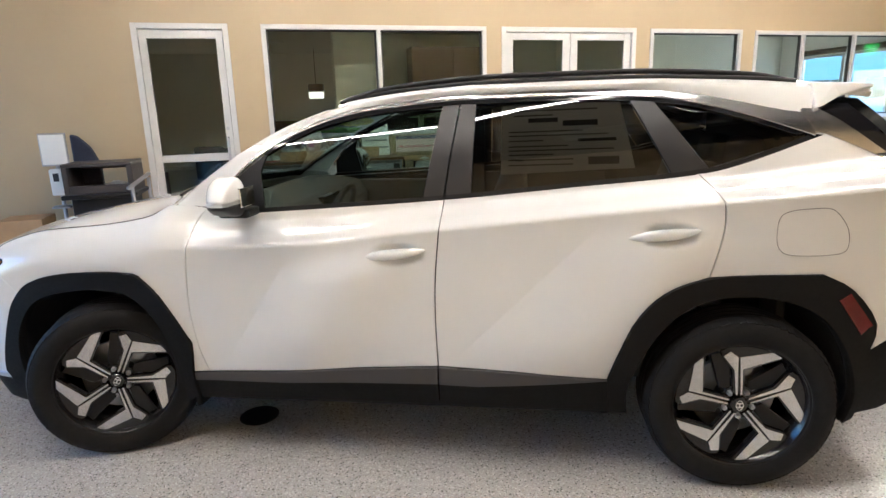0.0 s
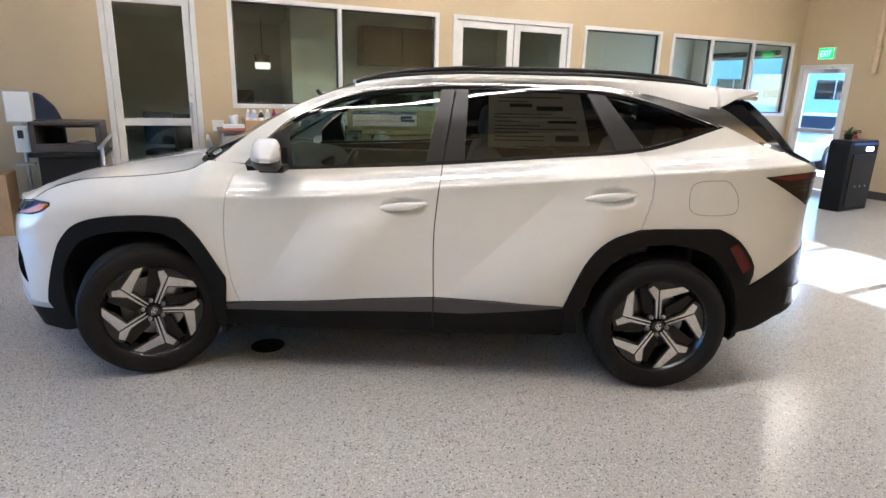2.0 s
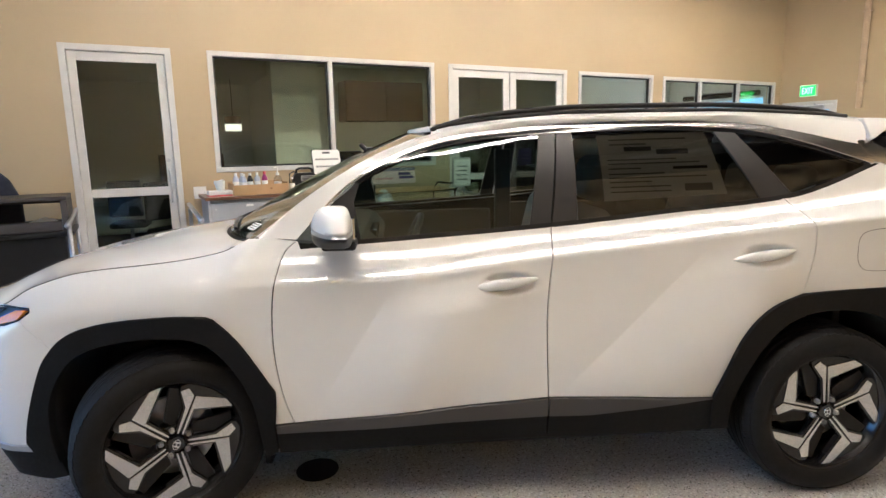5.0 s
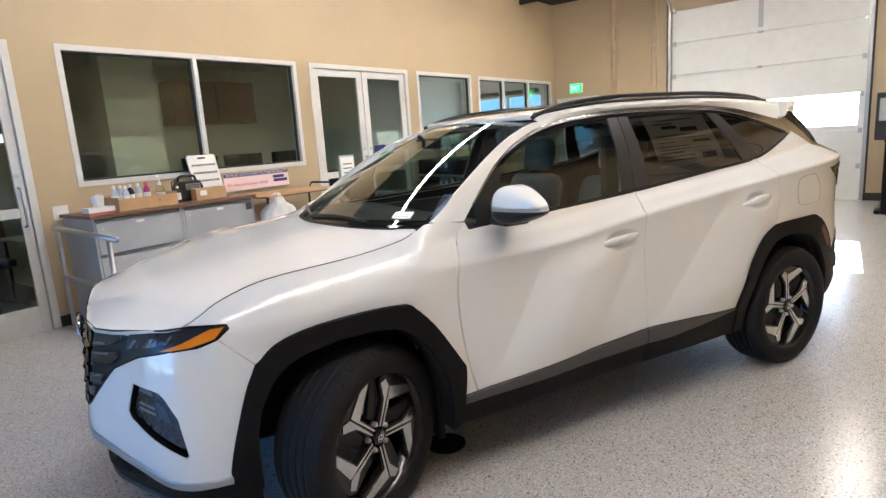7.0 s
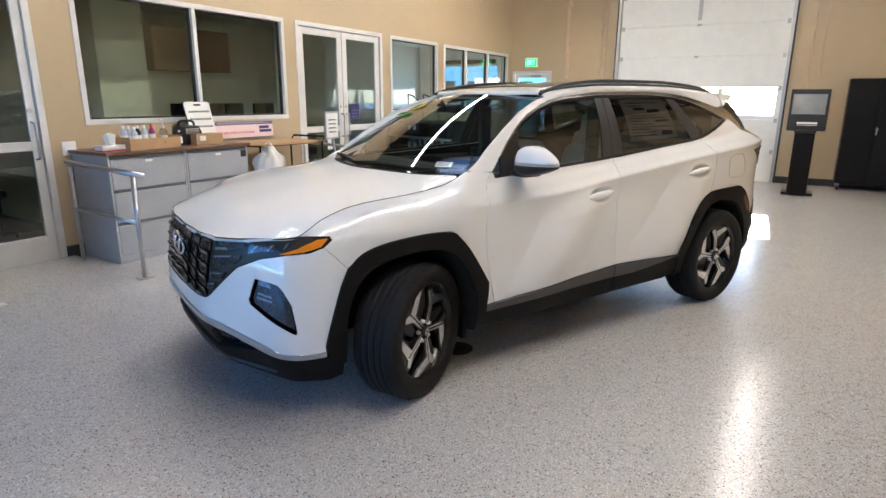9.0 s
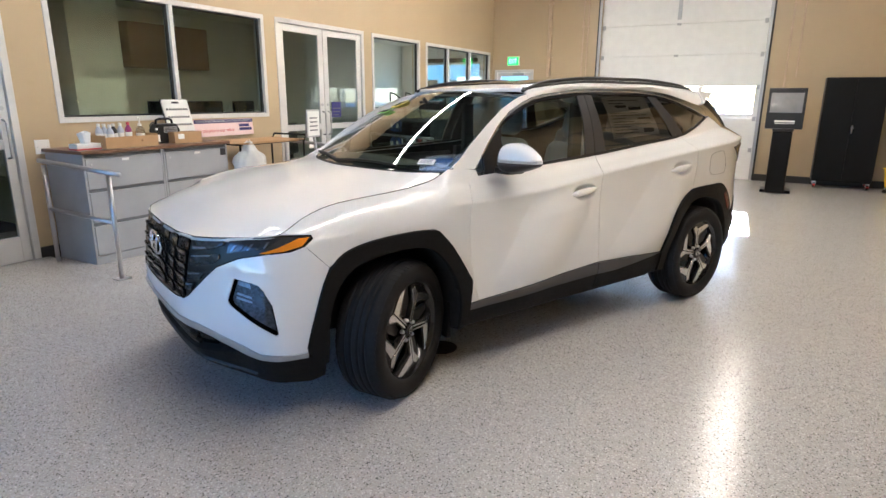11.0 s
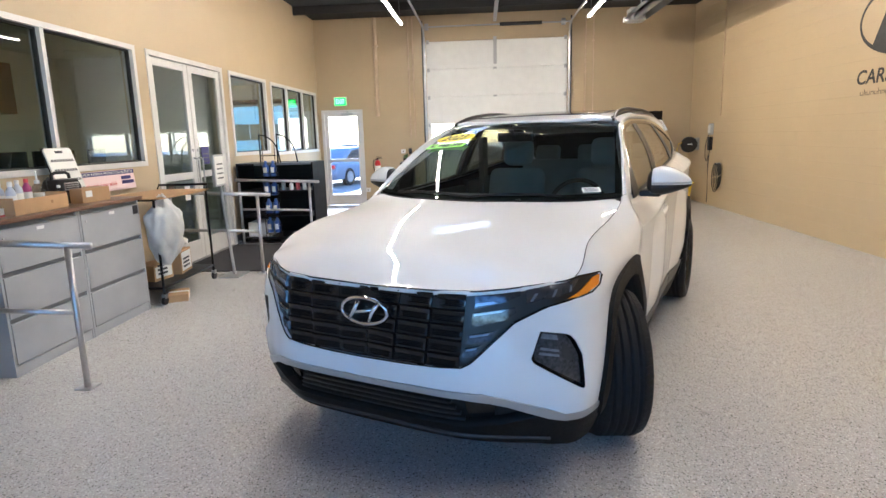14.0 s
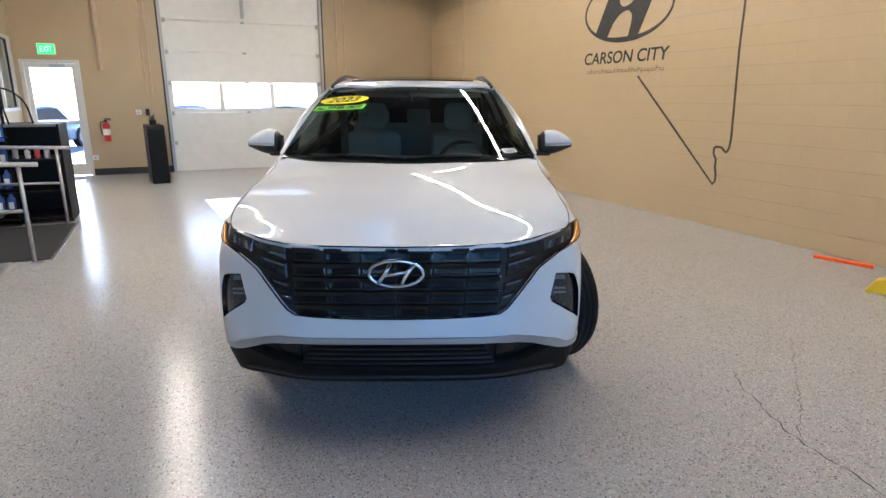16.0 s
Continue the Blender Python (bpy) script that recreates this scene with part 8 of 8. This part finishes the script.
# wheel alignment machine, black cabinet, mop bucket
am = thing("alignment_machine", pose(8.36, 1.37, 0), "black inspection machine with a tilted screen on a column", "machine")
part("column", prism([(-0.13, -0.10), (0.13, -0.10), (0.15, 0.10), (-0.15, 0.10)], 1.04, Matrix.Rotation(radians(90), 4, 'Z'), 0.03), M_BLACKSTEEL, am, smooth=False)
part("column_cap", box(-0.13, -0.16, 1.03, 0.12, 0.16, 1.08, 0.025), M_BLACK, am)
part("foot", box(-0.05, -0.24, 0.0, 0.32, 0.22, 0.05, 0.01), M_BLACKSTEEL, am)
part("head", prism([(-0.275, 0.0), (0.275, 0.0), (0.275, 0.66), (-0.275, 0.66)], 0.13, Matrix.Translation((0.06, 0, 1.06)) @ Matrix.Rotation(radians(-90), 4, 'Z') @ Matrix.Rotation(radians(84), 4, 'X'), 0.012), M_BLACK, am)
hm = Matrix.Translation((0.06, 0, 1.06)) @ Matrix.Rotation(radians(-90), 4, 'Z') @ Matrix.Rotation(radians(84), 4, 'X')
bm = box(-0.235, 0.26, 0.1305, 0.235, 0.58, 0.134)
bm.transform(hm)
part("screen", bm, M_SCREEN, am, "grey screen")
for w0, w1, z0, z1 in ((-0.14, 0.15, 0.105, 0.135), (-0.14, 0.15, 0.082, 0.090)):
    bm = box(w0, z0, 0.1305, w1, z1, 0.133)
    bm.transform(hm)
    part("brand_bar", bm, M_PAPER, am, "white maker's mark")

bc = thing("steel_cabinet", pose(9.66, 0.35, 0), "tall black steel cabinet on casters", "cabinet")
part("carcass", box(-0.22, -0.455, 0.12, 0.23, 0.455, 1.92, 0.006), M_BLACKSTEEL, bc)
for y0, y1 in ((-0.45, -0.003), (0.003, 0.45)):
    part("door", box(-0.238, y0, 0.15, -0.221, y1, 1.90, 0.004), M_BLACKSTEEL, bc)
part("handle", boxes([(-0.265, -0.035, 0.98, -0.239, -0.012, 1.12), (-0.27, -0.05, 1.06, -0.255, 0.0, 1.085)], 0.003), M_CHROME, bc, "chrome handle")
for x in (-0.17, 0.18):
    for y in (-0.40, 0.40):
        w = part("caster", cyl((x, y - 0.018, 0.05), (x, y + 0.018, 0.05), 0.05, seg=18), M_BLACK, bc)
        part("caster_fork", box(x - 0.03, y - 0.03, 0.06, x + 0.03, y + 0.03, 0.122), M_GALV, bc)
        part("brake", box(x - 0.09, y - 0.02, 0.05, x - 0.045, y + 0.02, 0.07), M_RED, bc)

mb = thing("mop_bucket", pose(9.15, -0.44, 0, 0, 0, -70), "yellow mop bucket with wringer on casters", "bucket")
bm = bmesh.new()
lo = [(-0.16, -0.20), (0.16, -0.20), (0.16, 0.20), (-0.16, 0.20)]
a = [bm.verts.new((x * 0.82, y * 0.85, 0.08)) for x, y in lo]
b = [bm.verts.new((x * 1.05, y * 1.05, 0.42)) for x, y in lo]
bm.faces.new(a[::-1])
for i in range(4):
    j = (i + 1) % 4
    bm.faces.new((a[i], a[j], b[j], b[i]))
bmesh.ops.bevel(bm, geom=[e for e in bm.edges if not e.is_boundary], offset=0.03, segments=3, affect='EDGES')
bmesh.ops.solidify(bm, geom=bm.faces[:], thickness=0.006)
part("tub", bm, M_YELLOW, mb)
part("rim", tube([(x * 1.06, y * 1.06, 0.42) for x, y in lo], 0.012, 8, closed=True), M_YELLOW, mb)
part("wringer", boxes([(-0.14, 0.02, 0.40, 0.14, 0.20, 0.44), (-0.14, 0.02, 0.44, -0.12, 0.20, 0.60), (0.12, 0.02, 0.44, 0.14, 0.20, 0.60), (-0.12, 0.17, 0.44, 0.12, 0.19, 0.58)], 0.006), M_YELLOW, mb)
part("lever", tube([(0.15, 0.12, 0.55), (0.17, 0.10, 0.70), (0.16, 0.02, 0.80)], 0.012, 8), M_BLACK, mb)
for x in (-0.12, 0.12):
    for y in (-0.15, 0.15):
        part("caster", cyl((x, y - 0.012, 0.035), (x, y + 0.012, 0.035), 0.035, seg=14), M_BLACK, mb)
        part("caster_stem", cyl((x, y, 0.04), (x, y, 0.10), 0.012, seg=8), M_GALV, mb)
mp = thing("mop", pose(9.22, -0.40, 0.40), "mop with a yellow handle standing in the bucket", "mop")
part("handle", cyl((0, 0, 0.0), (0.34, 0.14, 0.86), 0.013), M_YELLOW, mp)
part("mop_head", lathe([(0.0, 0.0), (0.06, -0.02), (0.07, -0.12), (0.05, -0.22), (0.0, -0.24)], 14), M_GREYDARK, mp)

# hose reel, socket with cords on the block wall
hr = thing("hose_reel", pose(9.35, YT + 0.002, 1.20), "black wall-mounted hose reel", "hose reel")
part("bracket", box(-0.05, 0.0, -0.12, 0.14, 0.03, 0.14, 0.004), M_GALV, hr)
part("drum", lathe([(0.0, -0.075), (0.12, -0.075), (0.155, -0.06), (0.165, -0.03), (0.165, 0.03), (0.155, 0.06), (0.12, 0.075), (0.0, 0.075)], 32, m=Matrix.Translation((0, 0.20, 0)) @ Matrix.Rotation(radians(90), 4, 'Y')), M_BLACK, hr, smooth=True)
part("arm", box(-0.03, 0.03, -0.05, 0.03, 0.20, 0.05, 0.004), M_BLACK, hr)
part("brand_bar", box(-0.0785, 0.15, 0.0, -0.0755, 0.25, 0.018), M_PAPER, hr)
part("hose_loop", tube([(-0.02, 0.34, 0.05), (-0.03, 0.42, 0.02), (-0.02, 0.45, -0.10), (-0.01, 0.40, -0.24), (0.0, 0.30, -0.30)], 0.012, 8), M_HOSEY, hr, "yellow hose end", smooth=True)
so = thing("wall_socket", pose(8.62, YT + 0.002, 1.30), "grey outdoor socket box with plugged cords", "socket")
part("box", box(-0.06, 0, 0.10, 0.06, 0.06, 0.32, 0.008), M_GALV, so)
part("cover", box(-0.05, 0.06, 0.13, 0.05, 0.075, 0.29, 0.006), M_WHITE, so)
part("charger", box(-0.05, 0.0, -0.20, 0.05, 0.07, 0.06, 0.01), M_BLACK, so)
part("cord", tube([(0, 0.04, -0.20), (0.01, 0.05, -0.5), (-0.02, 0.05, -1.0), (-0.05, 0.06, -1.24)], 0.008, 8), M_HOSE, so, smooth=True)
part("cord", tube(rounded([(0.05, 0.04, 0.15), (0.16, 0.06, -0.1), (0.18, 0.05, -0.35), (0.08, 0.05, -0.42), (0.03, 0.05, -0.3)], 5), 0.007, 8), M_HOSE, so, smooth=True)
cd = thing("coiled_cable", pose(8.12, YT + 0.002, 0.48), "dark coiled cable hung on the block wall", "cable")
part("hook", boxes([(-0.02, 0, 0.36, 0.02, 0.08, 0.39)], 0.004), M_GALV, cd)
for k in range(4):
    w = 0.10 + 0.02 * k
    part("coil", tube([(w * math.sin(a) + 0.03 * (k - 1.5), 0.04 + 0.012 * k, 0.38 - (0.36 + 0.025 * k) * (1 - math.cos(a)) / 1.6) for a in [2 * math.pi * i / 32 for i in range(32)]], 0.010, 8, closed=True), M_HOSE, cd, smooth=True)

# small things on the floor
ob = thing("floor_bar", pose(-0.19, -0.66, 0, 0, 0, 15), "flat orange plastic bar lying on the floor", "bar")
part("bar_body", prism([(-0.24, -0.035), (0.24, -0.03), (0.25, 0.03), (-0.25, 0.035)], 0.03, None, 0.006), M_ORANGE, ob)
yt = thing("wheel_chock", pose(-0.90, -0.06, 0, 0, 0, 20), "yellow plastic wheel chock on the floor", "wheel chock")
part("wedge", prism([(0.0, 0.0), (0.24, 0.0), (0.18, 0.10), (0.04, 0.15), (0.0, 0.13)], 0.14, Matrix.Translation((-0.1, 0.07, 0)) @ Matrix.Rotation(radians(90), 4, 'X'), 0.01), M_YELLOW, yt)
dr = thing("floor_drain", pose(-0.10, 3.13, 0.0), "round dark floor drain grate", "drain")
part("ring", lathe([(0.085, 0.0006), (0.10, 0.0006), (0.10, 0.004), (0.085, 0.004)], 32), M_BLACKSTEEL, dr)
for k in range(7):
    y = -0.066 + 0.022 * k
    w = math.sqrt(max(0.0, 0.086 ** 2 - y * y))
    part("bar", box(-w, y - 0.005, 0.0008, w, y + 0.005, 0.0035), M_BLACKSTEEL, dr)
# flat black disc paints the shade below the grate bars
part("pit_shade", lathe([(0.0, 0.0004), (0.085, 0.0004), (0.085, 0.0006), (0.0, 0.0006)], 32), M_LINER, dr)


def floor_crack(pts, label, w=0.0035):
    """A fine crack in the floor coat, wandering between the given points."""
    bm = bmesh.new()
    rnd = random.Random(int(abs(pts[0][0]) * 100))
    line = resample([(x, y) for x, y in rounded(pts, 6)], 50)
    prev = None
    for i, p in enumerate(line):
        d = (line[min(i + 1, 49)] - line[max(i - 1, 0)]).normalized()
        n = Vector((-d.y, d.x))
        c = p + n * rnd.uniform(-0.012, 0.012)
        ww = w * rnd.uniform(0.35, 1.2)
        pair = [bm.verts.new((*(c + n * ww), 0.0012)), bm.verts.new((*(c - n * ww), 0.0012))]
        if prev:
            bm.faces.new((prev[0], pair[0], pair[1], prev[1]))
        prev = pair
    bmesh.ops.recalc_face_normals(bm, faces=bm.faces[:])
    return structure("floor_crack", bm, M_INK, label, "crack")


floor_crack([(-1.37, 2.22), (-1.50, 2.33), (-1.97, 2.54), (-2.28, 2.58), (-2.9, 2.75)], "fine dark crack in the floor coating")
floor_crack([(-1.97, 2.54), (-1.75, 2.20), (-1.2, 1.5)], "hairline crack in the floor coating", 0.002)
floor_crack([(0.35, 1.25), (0.5, 1.05), (0.52, 0.8)], "hairline crack in the floor coating", 0.002)

# ---- painted signs on the block wall ----
SIGN = Matrix.Translation((3.30, YT + 0.003, 0)) @ Matrix.Rotation(radians(180), 4, 'Z') @ Matrix.Rotation(radians(90), 4, 'X')
lg = thing("wall_emblem", Matrix.Identity(4), "black painted oval emblem with a slanted figure", "emblem")
cxe, cze, ra, rb = 0.0, 2.685, 0.88, 0.437
ring = []
n = 72
bm = bmesh.new()
for i in range(n):
    a = 2 * math.pi * i / n
    ring.append([bm.verts.new((cxe + (ra - t) * math.cos(a), cze + (rb - t) * math.sin(a), 0)) for t in (0.0, 0.075 - 0.040 * abs(math.cos(a)))])
for i in range(n):
    j = (i + 1) % n
    bm.faces.new((ring[i][0], ring[j][0], ring[j][1], ring[i][1]))
ext = bmesh.ops.extrude_face_region(bm, geom=bm.faces[:])
bmesh.ops.translate(bm, verts=[v for v in ext["geom"] if isinstance(v, bmesh.types.BMVert)], vec=(0, 0, 0.002))
bmesh.ops.recalc_face_normals(bm, faces=bm.faces[:])
bm.transform(SIGN)
part("oval_ring", bm, M_SIGNPAINT, lg)
fig = [(-0.61, -0.29), (-0.37, -0.385)] + rounded([(-0.24, -0.17), (-0.10, -0.06), (0.05, -0.03), (0.13, -0.10), (0.12, -0.22)], 4) + [(0.06, -0.435), (0.24, -0.425), (0.61, 0.29), (0.37, 0.385)] \
    + rounded([(0.24, 0.17), (0.10, 0.06), (-0.05, 0.03), (-0.13, 0.10), (-0.12, 0.22)], 4) + [(-0.06, 0.435), (-0.24, 0.425)]
bm = prism(fig, 0.002)
bm.transform(SIGN @ Matrix.Translation((cxe, cze, 0.0012)))
part("figure", bm, M_SIGNPAINT, lg)
wd = thing("wall_lettering", Matrix.Identity(4), "black painted place name on the block wall", "lettering")
part("place_name", fitted(lettering("CARSON CITY", 0.2, 0.001, 0.12, 0.003), 1.70, 0.168, SIGN @ Matrix.Translation((0.02, 2.06, 0.001))), M_SIGNPAINT, wd)
ur = thing("wall_web_line", Matrix.Identity(4), "thin dark painted line of small print", "lettering")
rnd = random.Random(2)
x = -0.747
while x < 0.80:
    w, tall = rnd.uniform(0.035, 0.062), rnd.random()
    lo, hi = (1.822 if 0.75 < tall < 0.88 else 1.848), (1.918 if tall < 0.3 else 1.890)
    bm = boxes([(x, lo, 0, x + 0.010, hi, 0.002), (x + w - 0.010, 1.848, 0, x + w, 1.890, 0.002), (x + 0.010, 1.880 if tall < 0.5 else 1.848, 0, x + w - 0.010, 1.890 if tall < 0.5 else 1.858, 0.002)])
    bm.transform(SIGN)
    part("print_bar", bm, M_WEBPAINT, ur)
    x += w + 0.014
ol = thing("wall_outline", Matrix.Identity(4), "dark painted map outline on the block wall", "painted outline")
pts = [(2.965, 1.787), (2.3, 1.185), (1.556, 0.505), (1.522, 0.545), (1.520, 0.62), (1.545, 0.70), (1.545, 0.80), (1.585, 0.86), (1.588, 0.925), (1.555, 0.948), (1.48, 0.943), (1.44, 0.905), (1.41, 0.892), (1.38, 0.94), (1.368, 1.05), (1.385, 1.5), (1.405, 2.03), (1.402, 2.54), (1.40, 3.7)]
bm = bmesh.new()
pv = [Vector((3.30 - x, z)) for x, z in pts]
prev = None
for i, p in enumerate(pv):
    d0 = (p - pv[max(i - 1, 0)])
    d1 = (pv[min(i + 1, len(pv) - 1)] - p)
    d = ((d0.normalized() if d0.length else Vector((0, 0))) + (d1.normalized() if d1.length else Vector((0, 0)))).normalized()
    nn = Vector((-d.y, d.x)) * 0.0145
    q = [bm.verts.new((*(p + nn), 0.0)), bm.verts.new((*(p - nn), 0.0))]
    if prev:
        bm.faces.new((prev[0], q[0], q[1], prev[1]))
    prev = q
ext = bmesh.ops.extrude_face_region(bm, geom=bm.faces[:])
bmesh.ops.translate(bm, verts=[v for v in ext["geom"] if isinstance(v, bmesh.types.BMVert)], vec=(0, 0, 0.002))
bmesh.ops.recalc_face_normals(bm, faces=bm.faces[:])
bm.transform(SIGN)
part("painted_line", bm, M_URLPAINT, ol)

# ---- the painted block wall, course by course ----
wb = structure("wall_sign", boxes([(XB - 0.2, YT - 0.2, 0, XG, YT - 0.006, H)]), M_JOINT, "beige painted concrete block wall with painted signs", "wall")
BL, BH, GAPX, GAPZ = 0.406, 0.206, 0.0002, 0.0022


def block_shape(w, h):
    """Corners and faces of one block front with worn, slightly rounded edges."""
    c = 0.0022
    v = [(0, -0.008, 0), (w, -0.008, 0), (w, -0.008, h), (0, -0.008, h), (0, -0.002, 0), (w, -0.002, 0), (w, -0.002, h), (0, -0.002, h), (0.0003, 0, c), (w - 0.0003, 0, c), (w - 0.0003, 0, h - c), (0.0003, 0, h - c)]
    f = [(8, 11, 10, 9)] + [(4 + i, 8 + i, 8 + (i + 1) % 4, 4 + (i + 1) % 4) for i in range(4)] + [(i, 4 + i, 4 + (i + 1) % 4, (i + 1) % 4) for i in range(4)]
    return v, f


shape_v, shape_f = block_shape(BL - 2 * GAPX, BH - 2 * GAPZ)
block_mesh = bpy.data.meshes.new("block")
block_mesh.from_pydata(shape_v, [], shape_f)
block_mesh.materials.append(M_BLOCK)
rest_v, rest_f = [], []
count = 0
for r in range(20):
    z = r * BH + GAPZ
    x = XB - (BL / 2 if r % 2 else 0)
    while x < XG - 0.02:
        a, b = max(x, XB), min(x + BL, XG)
        if b - a > BL - 0.001 and -0.9 < a < 5.3 and count < 300:
            ob = new("block", block_mesh)
            ob.location = (a + GAPX, YT, z)
            ob.parent = wb
            count += 1
        elif b - a > 0.05:
            v, f = block_shape(b - a - 2 * GAPX, BH - 2 * GAPZ)
            k = len(rest_v)
            rest_v += [(p[0] + a + GAPX, p[1] + YT, p[2] + z) for p in v]
            rest_f += [[i + k for i in q] for q in f]
        x += BL
me = bpy.data.meshes.new("blocks_joined")
me.from_pydata(rest_v, [], rest_f)
me.materials.append(M_BLOCK)
ob = new("blocks_joined", me)
ob.parent = wb
tagged(ob, kind="stuff")
